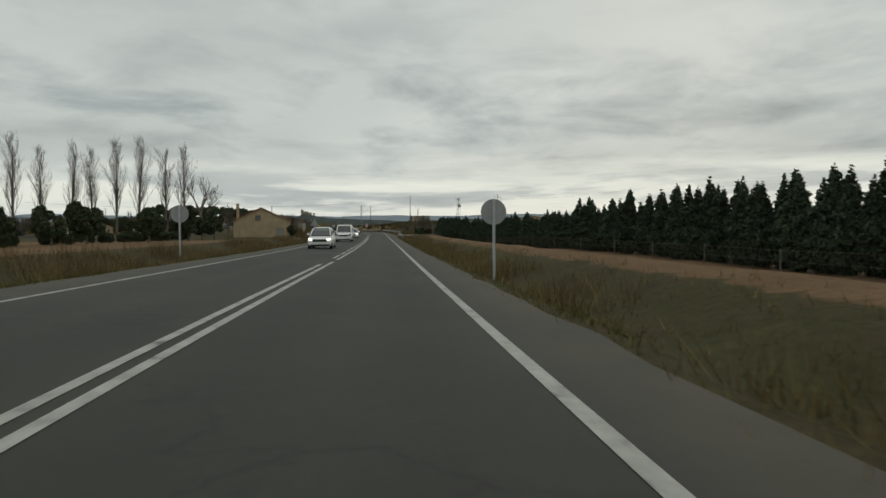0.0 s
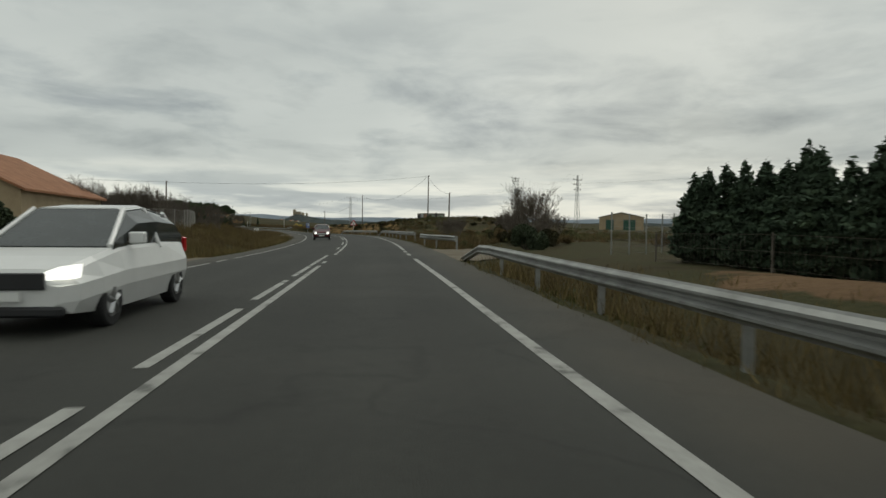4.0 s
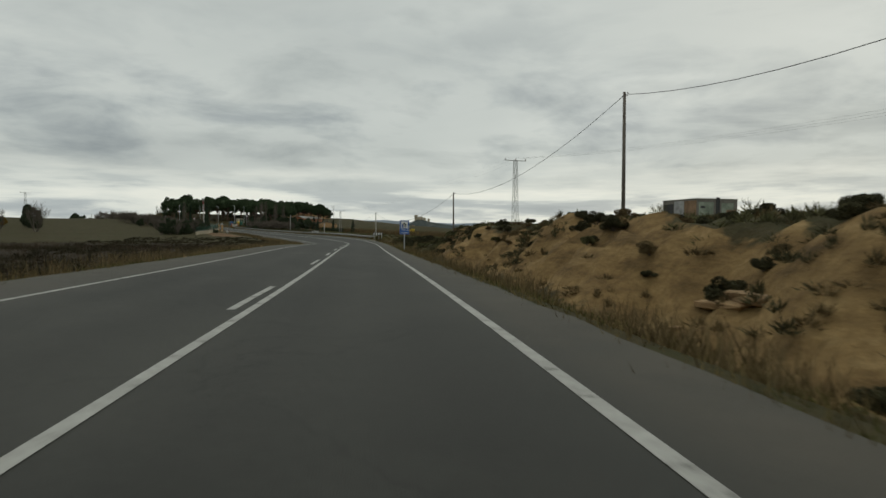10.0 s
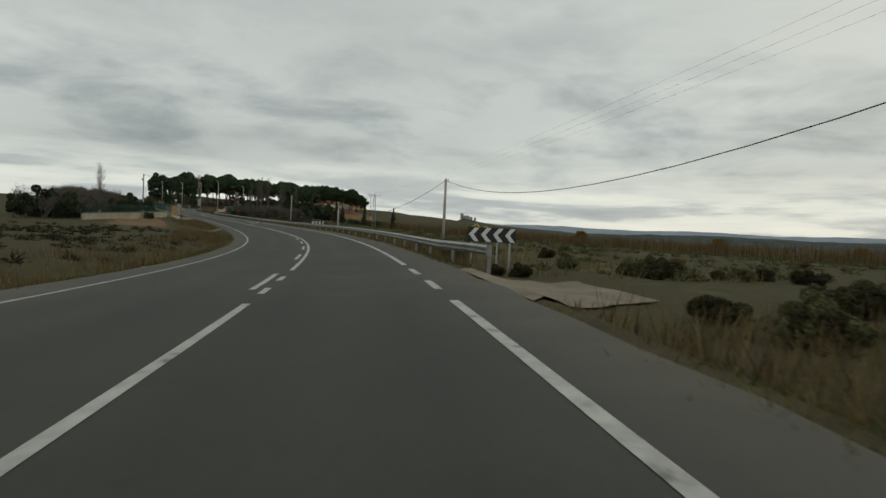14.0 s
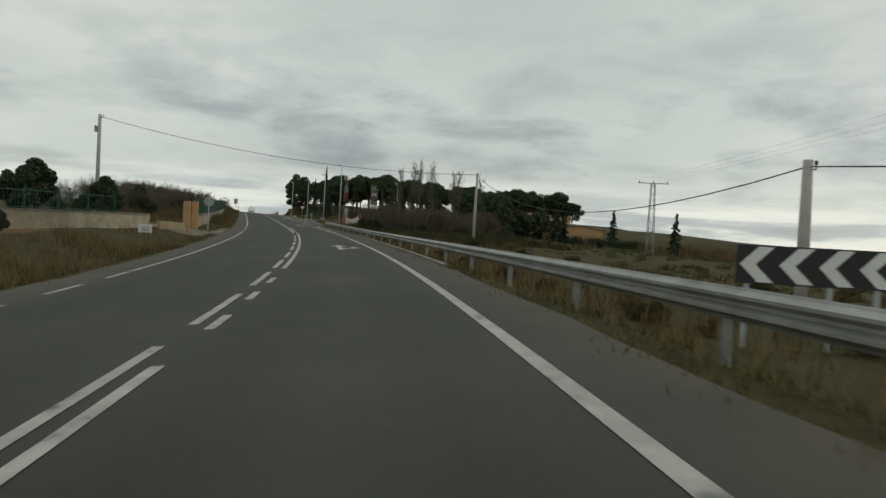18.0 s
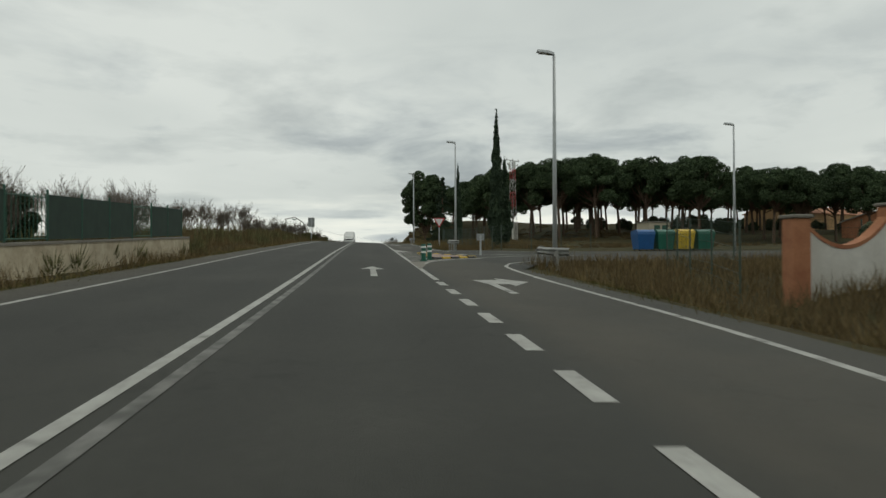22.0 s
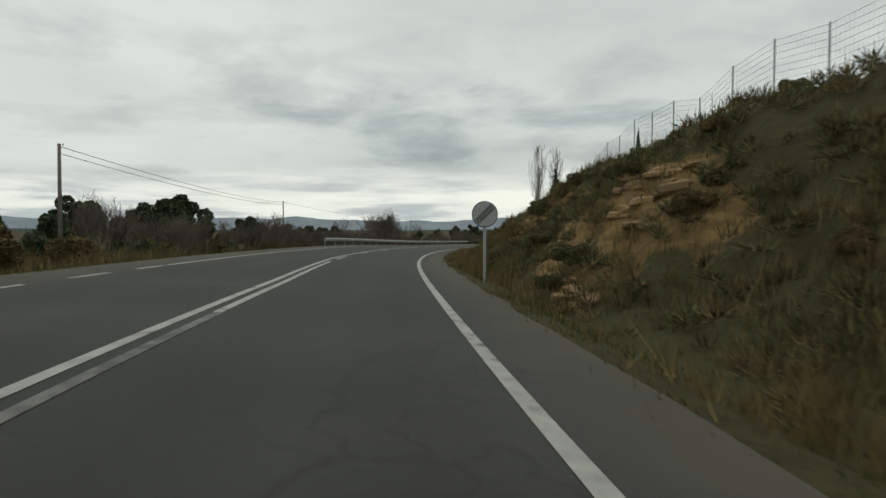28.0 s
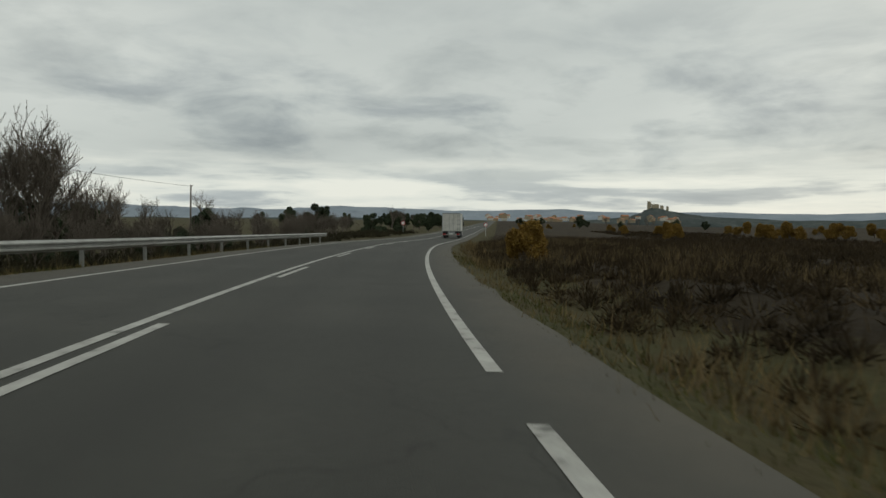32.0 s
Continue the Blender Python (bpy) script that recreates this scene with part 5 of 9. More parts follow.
# ---- plants ----
def leaf_cloud(geo, blobs, n, size, rng, mat=0, flat=0.0, long=1.0):
    """n small leaf sprays scattered through ellipsoids (centre, radii), denser towards their skins."""
    vol = np.array([b[1][0] * b[1][1] * b[1][2] for b in blobs]) ** 0.8
    vol = vol / vol.sum()
    pick = rng.choice(len(blobs), n, p=vol)
    d = rng.normal(size=(n, 3))
    d /= np.linalg.norm(d, axis=1)[:, None]
    rad = rng.uniform(0.35, 1.0, n) ** 0.45
    c = np.array([b[0] for b in blobs])[pick]
    r = np.array([b[1] for b in blobs])[pick]
    p = c + d * rad[:, None] * r
    a = rng.normal(size=(n, 3))
    a[:, 2] *= 1 - flat
    a /= np.linalg.norm(a, axis=1)[:, None]
    b = np.cross(a, rng.normal(size=(n, 3)))
    b /= np.linalg.norm(b, axis=1)[:, None] + 1e-9
    sz = size * rng.uniform(0.55, 1.35, n)[:, None]
    a, b = a * sz * long, b * sz
    o = len(geo.v)
    q = np.stack([p - a - b * 0.4, p + b, p + a - b * 0.3, p - b * 0.8], axis=1).reshape(-1, 3)
    geo.v.extend(map(tuple, q))
    geo.f.extend((o + 4 * i, o + 4 * i + 1, o + 4 * i + 2, o + 4 * i + 3) for i in range(n))
    geo.m.extend([mat] * n)


def grow(geo, rng, base, way, length, radius, depth, spread, kids, droop=0.0, thin=0.62, sides=5, twigs=None, min_r=0.004, upward=0.25):
    """A branch that bends and forks; twigs collects the last shoots."""
    pts, rad, p, d = [Vector(base)], [radius], Vector(base), Vector(way).normalized()
    n = 4 if depth > 1 else 3
    for i in range(n):
        d = (d + Vector(rng.normal(size=3)) * 0.12 + Vector((0, 0, upward * 0.3 - droop))).normalized()
        p = p + d * (length / n)
        pts.append(p.copy())
        rad.append(max(min_r, radius * (1 - (1 - thin * 0.8) * (i + 1) / n)))
    tgt = geo if depth > 1 or twigs is None else twigs
    tgt.tube(pts, rad, sides if depth > 1 else 3, cap=depth > 2)
    if depth == 0:
        return
    for k in range(kids):
        u = 0.35 + 0.65 * (k + rng.uniform(0.2, 0.9)) / kids
        i = min(int(u * n), n - 1)
        q = pts[i].lerp(pts[i + 1], u * n - i)
        side = Vector(rng.normal(size=3))
        side = (side - d * side.dot(d)).normalized()
        w = (d * (1 - spread) + side * spread + Vector((0, 0, upward))).normalized()
        grow(geo, rng, q, w, length * rng.uniform(0.5, 0.75), max(min_r, rad[i] * thin), depth - 1, spread, kids, droop, thin, sides, twigs, min_r, upward)


def poplar(seed, h, wide=0.14, low=0.22):
    """Bare upright poplar: a tall stem with many steep limbs."""
    rng = np.random.default_rng(seed)
    root = thing("poplar_tree", "tall bare winter poplar with steep grey branches", "tree", "bare poplars")
    g, tw = Geo(), Geo()
    lean = rng.normal(size=2) * 0.02 * h
    g.tube([(0, 0, -0.3), (lean[0] * 0.4, lean[1] * 0.4, h * 0.45), (lean[0], lean[1], h * 0.96)], [h * 0.014, h * 0.010, 0.012], 8)
    for k in range(34):
        u = low + (0.95 - low) * (k + rng.uniform(0, 1)) / 34
        a = rng.uniform(0, 2 * math.pi)
        ln = h * wide * 1.9 * (1.15 - 0.75 * u) * rng.uniform(0.7, 1.15)
        w = Vector((math.cos(a) * 0.36, math.sin(a) * 0.36, 1.0))
        grow(g, rng, (lean[0] * u, lean[1] * u, h * u), w, ln, max(0.012, h * 0.0045 * (1.1 - u)), 2, 0.32, 4, twigs=tw, min_r=0.007, upward=0.35)
    part("trunk", g, "bark", root)
    part("twig_crown", tw, "twig", root)
    return root


def bare_tree(seed, h, spread=0.5, label="bare winter tree with a wide crown of fine branches", stems=1, name="bare_tree"):
    rng = np.random.default_rng(seed)
    root = thing(name, label, "tree", "bare trees")
    g, tw = Geo(), Geo()
    for i in range(stems):
        a = 2 * math.pi * i / stems + rng.uniform(0, 1)
        w = Vector((math.cos(a) * 0.45, math.sin(a) * 0.45, 1)) if stems > 1 else Vector((0.03, 0.02, 1))
        grow(g, rng, (0.1 * math.cos(a) * (stems > 1), 0.1 * math.sin(a) * (stems > 1), -0.2), w, h * (0.42 if stems == 1 else 0.5), h * (0.026 if stems == 1 else 0.014), 4, spread, 4 if stems == 1 else 4,
             twigs=tw, min_r=0.006, upward=0.3)
    part("trunk", g, "bark", root)
    part("twig_crown", tw, "twig", root)
    return root


def umbrella_pine(seed, h, wide, low=0.5, n=5200, label="dark green stone pine with a broad rounded crown", clumps=70):
    """Bare leaning stem, rising limbs and a domed crown of overlapping needle clumps, hollow and ragged underneath."""
    rng = np.random.default_rng(seed)
    root = thing("stone_pine", label, "tree", "stone pines")
    g = Geo()
    lean = rng.normal(size=2) * 0.035 * h
    fork = max(low * 0.95, 0.12)
    stem = [(0, 0, -0.4), (lean[0] * 0.4, lean[1] * 0.4, h * fork * 0.5), (lean[0], lean[1], h * fork)]
    g.tube(stem, [h * 0.021, h * 0.017, h * 0.014], 8)
    blobs = []
    for k in range(clumps):
        a = rng.uniform(0, 2 * math.pi)
        u = math.sqrt(rng.uniform(0, 1))
        x, y = wide * 0.8 * u * math.cos(a), wide * 0.8 * u * math.sin(a)
        roof = (1 - u * u) ** 0.5
        top = 0.5 + 0.5 * roof
        bottom = 0.32 * (1 - u) if low > 0.3 else 0.3 * u * u
        t = bottom + (top - bottom) * rng.uniform(0, 1) ** 0.6
        z = h * (low + (0.94 - low) * t)
        rr = wide * rng.uniform(0.15, 0.27)
        blobs.append(((lean[0] + x, lean[1] + y, z), (rr, rr, rr * 0.7)))
        if k % 3 == 0:
            st = Vector(stem[2]) * rng.uniform(0.8, 1.0)
            e = Vector(blobs[-1][0])
            g.tube([st, st.lerp(e, 0.55) + Vector((0, 0, -0.02 * h)), e], [h * 0.008, h * 0.005, 0.02], 5)
    part("trunk", g, "pine_bark", root)
    c = Geo()
    leaf_cloud(c, blobs, n, 0.085, rng, long=1.8)
    part("crown", c, "pine_leaf", root)
    return root


def cypress(seed, h, w, n=3000, low=0.03, name="cypress", label="slender dark green cypress", mat="cypress_leaf", group="cypresses"):
    rng = np.random.default_rng(seed)
    root = thing(name, label, "tree", group)
    g = Geo()
    g.tube([(0, 0, -0.3), (0, 0, h * 0.8)], [h * 0.014 + 0.02, 0.02], 6)
    part("trunk", g, "pine_bark", root)
    blobs = []
    for k in range(30):
        u = low + (1 - low) * k / 29
        prof = min(1.0, (u - low) * 6 + 0.35) * (1 - max(0, u - 0.3) / 0.72) ** 0.75
        r = max(0.05, w * prof)
        a = rng.uniform(0, 2 * math.pi)
        o = r * 0.3 * rng.uniform(0, 1)
        blobs.append(((o * math.cos(a), o * math.sin(a), h * u), (r * rng.uniform(0.75, 1.1), r * rng.uniform(0.75, 1.1), h * 0.05)))
    c = Geo()
    leaf_cloud(c, blobs, n, 0.03 + 0.028 * w, rng, long=2.0)
    part("crown", c, mat, root)
    return root


def spruce(seed, h, w):
    """Open conifer with whorls of level branches."""
    rng = np.random.default_rng(seed)
    root = thing("conifer_tree", "dark open conifer with tiers of level branches", "tree", "conifers")
    g, c, blobs = Geo(), Geo(), []
    g.tube([(0, 0, -0.3), (0, 0, h)], [h * 0.018, 0.02], 6)
    for k in range(30):
        for j in range(4):
            u = 0.08 + 0.9 * (k + rng.uniform(-0.4, 0.9)) / 30
            a = rng.uniform(0, 2 * math.pi)
            ln = w * (1.15 * (1.01 - u)) * rng.uniform(0.4, 1.1) + 0.07
            e = Vector((math.cos(a) * ln, math.sin(a) * ln, h * u + ln * rng.uniform(-0.45, 0.05)))
            g.tube([(0, 0, h * u), e], [0.02, 0.008], 4)
            for q in (0.45, 0.75, 1.0):
                m = Vector((0, 0, h * u)).lerp(e, q)
                blobs.append((tuple(m), (0.08 + ln * 0.13, 0.08 + ln * 0.13, 0.1)))
    leaf_cloud(c, blobs, 12000, 0.05, rng, long=2.0)
    part("trunk", g, "pine_bark", root)
    part("crown", c, "cypress_leaf", root)
    return root


def bush(seed, h, w, mat, n=6500, size=0.014, name="scrub_bush", label="", cat="bush", group="roadside bushes", stems=True):
    rng = np.random.default_rng(seed)
    root = thing(name, label, cat, group)
    blobs = []
    g = Geo()
    for k in range(11):
        a, u = rng.uniform(0, 2 * math.pi), math.sqrt(rng.uniform(0, 1))
        x, y = w * 0.7 * u * math.cos(a), w * 0.7 * u * math.sin(a)
        z = h * rng.uniform(0.22, 0.8) * (1 - 0.35 * u)
        r = w * rng.uniform(0.24, 0.42)
        blobs.append(((x, y, z), (r, r, h * rng.uniform(0.17, 0.28))))
        g.tube([(x * 0.15, y * 0.15, -0.15), (x, y, z + h * 0.1)], [0.018, 0.006], 4)
    part("stem", g, "bark", root)
    c = Geo()
    leaf_cloud(c, blobs, n, size, rng, long=3.2 if size < 0.02 else 2.2)
    part("foliage", c, mat, root)
    return root


def broadleaf(seed, h, w, mat="olive_leaf", n=7500, name="evergreen_tree", label="rounded dark evergreen tree"):
    rng = np.random.default_rng(seed)
    root = thing(name, label, "tree", "evergreen trees")
    g, blobs = Geo(), []
    g.tube([(0, 0, -0.3), (0.05, 0, h * 0.4)], [h * 0.03, h * 0.02], 7)
    for k in range(18):
        d = Vector(rng.normal(size=3)).normalized()
        k1 = rng.uniform(0.45, 0.98)
        q = Vector((d.x * w * k1, d.y * w * k1, h * 0.56 + d.z * h * 0.42 * k1))
        r = w * rng.uniform(0.2, 0.42)
        blobs.append((tuple(q), (r, r, r * 0.9)))
        g.tube([(0.05, 0, h * 0.35), q], [h * 0.012, 0.01], 4)
    part("trunk", g, "bark", root)
    c = Geo()
    leaf_cloud(c, blobs, n, 0.085, rng, long=1.4)
    part("crown", c, mat, root)
    return root


STORE = pose(0, 0, 0)


def plant(model, s, l, scale=1.0, rz=None, sink=0.0, tall=1.0, label=""):
    """A copy of a model, set on the ground."""
    p = ground_at(s, l)
    m = Matrix.LocRotScale((p.x, p.y, p.z - sink), Euler((0, 0, random.uniform(0, 6.28) if rz is None else radians(rz))), None)
    ob = copy_thing(model, m)
    ob.scale = (scale, scale, scale * tall)
    if label:
        ob["label"] = label
    return ob


def drop_model(model):
    for o in [model, *model.children_recursive]:
        bpy.data.objects.remove(o)


POPLARS = [poplar(11 + k, 10.0) for k in range(3)]
BARE = [bare_tree(31 + k, 6.0) for k in range(2)]
SHRUB_BARE = [bare_tree(41 + k, 4.0, 0.45, "leafless many-stemmed shrub with fine twigs", 6, "bare_shrub") for k in range(2)]
PINES = [umbrella_pine(51 + k, 12.0, 4.7, 0.42 + 0.035 * k, 28000) for k in range(3)]
FULL_PINE = umbrella_pine(57, 9.8, 3.7, 0.14, 34000, "rounded stone pine with a full crown down to near the ground", 90)
CYP = [cypress(61 + k, 8.0, 0.8, 20000) for k in range(2)]
HEDGE = [cypress(71 + k, 3.4, 0.78, 5200, low=0.02, name="hedge_cypress", label="dark hedge cypress in a dense row along the field", group="cypress hedge") for k in range(3)]
SPRUCE = spruce(81, 7.0, 1.3)
OLIVE = [broadleaf(91 + k, 4.0, 1.7) for k in range(2)]
SCRUB = [bush(101 + k, 0.8, 0.7, "scrub_leaf", label="low grey-green scrub bush on dry ground") for k in range(3)]
DRY = [bush(111 + k, 0.7, 0.6, "dry_scrub", n=6000, size=0.012, label="low dry brown bush on the verge", name="dry_bush") for k in range(3)]
DARK = [bush(141 + k, 0.9, 0.75, "scrub_dark", n=7000, size=0.016, label="low dark thorny scrub bush on the ochre bank", name="dark_scrub_bush") for k in range(3)]
AUTUMN = bush(121, 2.6, 1.4, "autumn_leaf", n=5000, size=0.045, label="yellow-leaved shrub at the field's edge", name="autumn_shrub", group="autumn shrubs")
TALLBUSH = [bush(131 + k, 2.4, 1.5, "olive_leaf", n=8000, size=0.038, label="dense dark evergreen bush", name="evergreen_bush") for k in range(2)]



def scrub_cover(name, label, mat, seed, n, region, size, height, shoots, mask=0.0, width=0.013):
    """A low thicket over a stretch of ground, too dense to count: thin shoots fanning out of many crowns."""
    rng = np.random.default_rng(seed)
    s0, s1, l0, l1 = region
    roots = []
    while len(roots) < n:
        s, l = rng.uniform(s0, s1), rng.uniform(l0, l1)
        p = ground_at(s, l)
        if mask and noise.noise(Vector((p.x * 0.18, p.y * 0.18, mask))) < -0.08:
            continue
        roots.append(p)
    k = n * shoots
    c = np.repeat(np.array(roots), shoots, axis=0)
    r = np.repeat(size * rng.uniform(0.5, 1.25, n), shoots)
    h = np.repeat(height * rng.uniform(0.4, 1.2, n), shoots)
    d = rng.normal(size=(k, 3))
    d[:, 2] = np.abs(d[:, 2])
    d /= np.linalg.norm(d, axis=1)[:, None]
    u = rng.uniform(0.45, 1.0, k)[:, None]
    tip = c + d * u * np.stack([r, r, h], 1)
    foot = c + d * u * np.stack([r, r, h], 1) * rng.uniform(0.3, 0.75, k)[:, None] - np.array([0, 0, 0.04])
    side = np.cross(tip - foot, rng.normal(size=(k, 3)))
    side *= (width * rng.uniform(0.6, 1.5, k) / (np.linalg.norm(side, axis=1) + 1e-9))[:, None]
    V = np.stack([foot - side, foot + side, tip], 1).reshape(-1, 3)
    me = bpy.data.meshes.new(name)
    me.vertices.add(3 * k)
    me.vertices.foreach_set("co", V.ravel())
    me.loops.add(3 * k)
    me.loops.foreach_set("vertex_index", np.arange(3 * k))
    me.polygons.add(k)
    me.polygons.foreach_set("loop_start", np.arange(0, 3 * k, 3))
    me.materials.append(MAT[mat])
    me.update(calc_edges=True)
    tagged(new(name, me), label, "scrub", kind="stuff")


scrub_cover("bank_scrub", "grey-green scrub covering the cut bank", "scrub_leaf", 201, 1700, (612, 706, 7.2, 19), 0.55, 0.6, 96)
scrub_cover("bank_dry_scrub", "dry brown scrub covering the cut bank", "dry_scrub", 202, 1300, (606, 712, 6.4, 19), 0.5, 0.55, 87, 3.0)
scrub_cover("hill_scrub", "grey-green scrub over the hill above the ochre bank", "scrub_leaf", 203, 3600, (190, 330, 11.6, 44), 0.6, 0.5, 56, 6.0, width=0.018)
scrub_cover("hill_dry_scrub", "dry brown scrub over the hill and verge", "dry_scrub", 204, 2300, (188, 330, 11.2, 44), 0.5, 0.42, 56, 9.0, width=0.018)
scrub_cover("valley_scrub", "dry brown scrub across the low field", "dry_scrub", 205, 1500, (300, 326, 7.5, 60), 0.6, 0.5, 78, 5.0)
scrub_cover("valley_far_scrub", "mixed dry scrub across the low field beyond the apron", "scrub_leaf", 206, 1500, (338, 480, 9.0, 60), 0.7, 0.5, 70, 7.0, width=0.024)
scrub_cover("left_bank_scrub", "mixed dry scrub on the verge before the thicket", "dry_scrub", 207, 900, (132, 190, -22, -9.0), 0.6, 0.6, 78, 4.0)
scrub_cover("left_field_scrub", "dark weeds over the field below the road", "weed_dark", 208, 1700, (206, 400, -40, -8.5), 0.7, 0.5, 63, 8.0, width=0.024)
scrub_cover("crest_scrub", "tangled scrub behind the reeds on the crest", "scrub_leaf", 209, 1000, (540, 690, -17, -9.5), 0.7, 0.9, 87, width=0.024)
scrub_cover("barrier_scrub", "dark tangled scrub behind the crash barrier", "weed_dark", 210, 1200, (690, 860, -17, -8.5), 0.8, 1.0, 87, width=0.024)
scrub_cover("hotel_thicket", "dense dark undergrowth before the hotel entrance", "scrub_dark", 211, 900, (452, 490, 9.0, 22), 0.7, 0.9, 96)
scrub_cover("end_field_weeds", "dark tall weeds in the field by the bend", "weed_brown", 212, 4300, (726, 806, 6.6, 34), 0.55, 0.62, 58, width=0.018)
scrub_cover("end_field_far_weeds", "dark brown weeds across the far part of the field", "weed_brown", 224, 1500, (740, 900, 34, 61), 0.9, 0.7, 50, width=0.04)
scrub_cover("wood_floor_scrub", "dry scrub under the pines and along the fence", "dry_scrub", 213, 2000, (548, 642, 9.0, 44), 0.55, 0.45, 78, 2.5)
scrub_cover("shed_field_scrub", "dry scrub over the rough field before the sheds", "dry_scrub", 214, 1300, (132, 196, 6.8, 42), 0.6, 0.55, 80, 3.5)
scrub_cover("shed_field_green_scrub", "grey-green scrub over the rough field before the sheds", "scrub_leaf", 215, 700, (134, 200, 7.5, 42), 0.7, 0.7, 80, 8.5)
scrub_cover("end_of_hill_scrub", "mixed scrub where the hill runs out into the field", "scrub_leaf", 216, 900, (282, 328, 7.2, 32), 0.65, 0.55, 85, 1.5)
scrub_cover("bank_face_scrub", "dark grey-green tufts scattered over the ochre bank", "scrub_dark", 221, 1700, (187, 300, 7.4, 15), 0.36, 0.34, 60, 3.7)
scrub_cover("bank_face_dry_scrub", "dry brown tufts scattered over the ochre bank", "dry_scrub", 222, 620, (187, 300, 7.0, 14), 0.32, 0.3, 60, 8.8)
scrub_cover("cut_face_scrub", "dark grey-green scrub over the cut bank", "scrub_dark", 223, 620, (612, 712, 6.8, 17), 0.6, 0.6, 90, 4.4)
for k in range(26):
    plant(SCRUB[k % 3], random.uniform(281, 304), random.uniform(8.0, 16.0), random.uniform(0.8, 1.3), tall=0.75)
# first stretch, left: poplar row, evergreens and the leafless tree by the house
for k in range(11):
    u = k / 10
    plant(POPLARS[k % 3], 130 - 24 * u + random.uniform(-1.5, 1.5), -35 - 33 * u + random.uniform(-0.8, 0.8), random.uniform(1.5, 1.75))
for k in range(9):
    plant(POPLARS[k % 3], 96 - 6 * k, -72 - 2 * k, random.uniform(1.3, 1.6))
plant(BARE[0], 131.0, -32.0, 2.5, tall=1.15, label="large bare winter tree at the end of the poplar row")
plant(BARE[1], 136, -28.5, 1.45)
plant(BARE[0], 141, -26, 1.1)
plant(BARE[1], 137, -24, 1.0)
for s, l, k in ((55, -30, 1.0), (66, -30, 0.85), (76, -31, 1.05), (84, -27, 0.95), (93, -30, 0.9), (101, -27, 1.15), (108, -25, 0.95), (112, -28, 0.8), (122, -14.5, 0.55), (64, -36, 1.0), (88, -36, 1.0)):
    plant(OLIVE[int(s) % 2], s, l, k * 1.15)
for k in range(34):
    plant(TALLBUSH[k % 2], 46 + 2.3 * k + random.uniform(-1, 1), -31 - random.uniform(0, 5), random.uniform(0.6, 0.95))
# first stretch, right: cypress hedge behind the field
for k in range(124):
    u = k / 123
    s = 5 + 107 * u
    l = 19.2 - 6.6 * smooth(0.2, 1, u) + random.uniform(-0.25, 0.25)
    plant(HEDGE[k % 3], s, l, random.uniform(0.95, 1.15), tall=random.uniform(0.8, 0.93) * (1.28 - 0.28 * smooth(0.15, 0.6, u)))
# around the first accesses
for s, l, k in ((128.2, 10.9, 0.9), (129.8, 11.5, 0.8), (132.6, 11.2, 0.58), (134.8, 11.6, 0.55), (137.2, 11.8, 0.5), (131.5, 12.9, 0.6), (150, 15, 0.6), (153, 17, 0.6), (147, 18, 0.55), (146.5, 8.9, 0.5), (148.5, 9.4, 0.45), (144.8, 9.6, 0.5), (140, 13.5, 0.4), (157, 12, 0.5), (138, 16, 0.5)):
    plant(SHRUB_BARE[int(s) % 2], s, l, k)
for k in range(26):
    plant(SHRUB_BARE[k % 2], 136 + 1.6 * k + random.uniform(-0.8, 0.8), -15.5 - random.uniform(0, 6) - 0.1 * k, random.uniform(0.75, 1.1))
for s, l, k in ((176, -12.5, 0.6), (168, -15, 0.8), (163, -13, 0.7)):
    plant(SHRUB_BARE[int(s) % 2], s, l, k)
for k in range(30):
    s, l = random.uniform(128, 200), random.uniform(7.5, 22)
    if not (176 < s < 186 and l < 12):
        plant(random.choice(SCRUB + DRY), s, l, random.uniform(0.7, 1.5))
for k in range(22):
    plant((DARK + DRY + SCRUB)[k % 9], 127.2 + 0.5 * k + random.uniform(-0.4, 0.4), random.uniform(10.6, 12.8), random.uniform(1.1, 1.75), label="dark bramble thicket under bare shrubs beside the access")
plant(TALLBUSH[1], 123.0, 9.6, 0.72, label="dark evergreen bush at the end of the concrete apron")
# hill over the ochre bank: dark bushes thin out down the bare face
for k in range(330):
    s = random.uniform(186, 312)
    l = 7.6 + 20 * random.uniform(0, 1) ** 1.35
    p = at(s, l)
    if noise.noise(Vector((p.x * 0.13, p.y * 0.13, 2.0))) < -0.2 or (l < 8.6 and k % 3):
        continue
    plant(random.choice(DARK + DARK + SCRUB), s, l, random.uniform(0.45, 0.95) * (1 - 0.35 * window(s, 228, 300, 8)), tall=0.85)
for k in range(84):
    plant(random.choice(DARK + DRY), random.uniform(238, 292), random.uniform(8.8, 13), random.uniform(0.4, 0.72), tall=0.8)
for s, l, k in ((197.5, 9.3, 0.9), (203.5, 15.2, 0.8), (206.0, 16.0, 0.9), (208.5, 15.6, 0.8), (212, 13.5, 0.8), (193.5, 8.3, 0.8), (190.6, 8.0, 0.85), (216, 10.2, 1.0), (226, 9.8, 1.1), (221, 11.5, 1.2), (232, 9.4, 0.9)):
    plant(DARK[int(s) % 3], s, l, k)
scrub_cover("left_field_scrub", "tangled grey-green scrub behind the dry reeds", "scrub_leaf", 218, 1100, (480, 655, -17, -7.5), 0.9, 1.5, 80, 5.5, width=0.02)
scrub_cover("hill_crest_scrub", "low dark scrub scattered along the hill crest", "scrub_leaf", 217, 700, (225, 300, 9.6, 22), 0.55, 0.35, 80, 4.5)
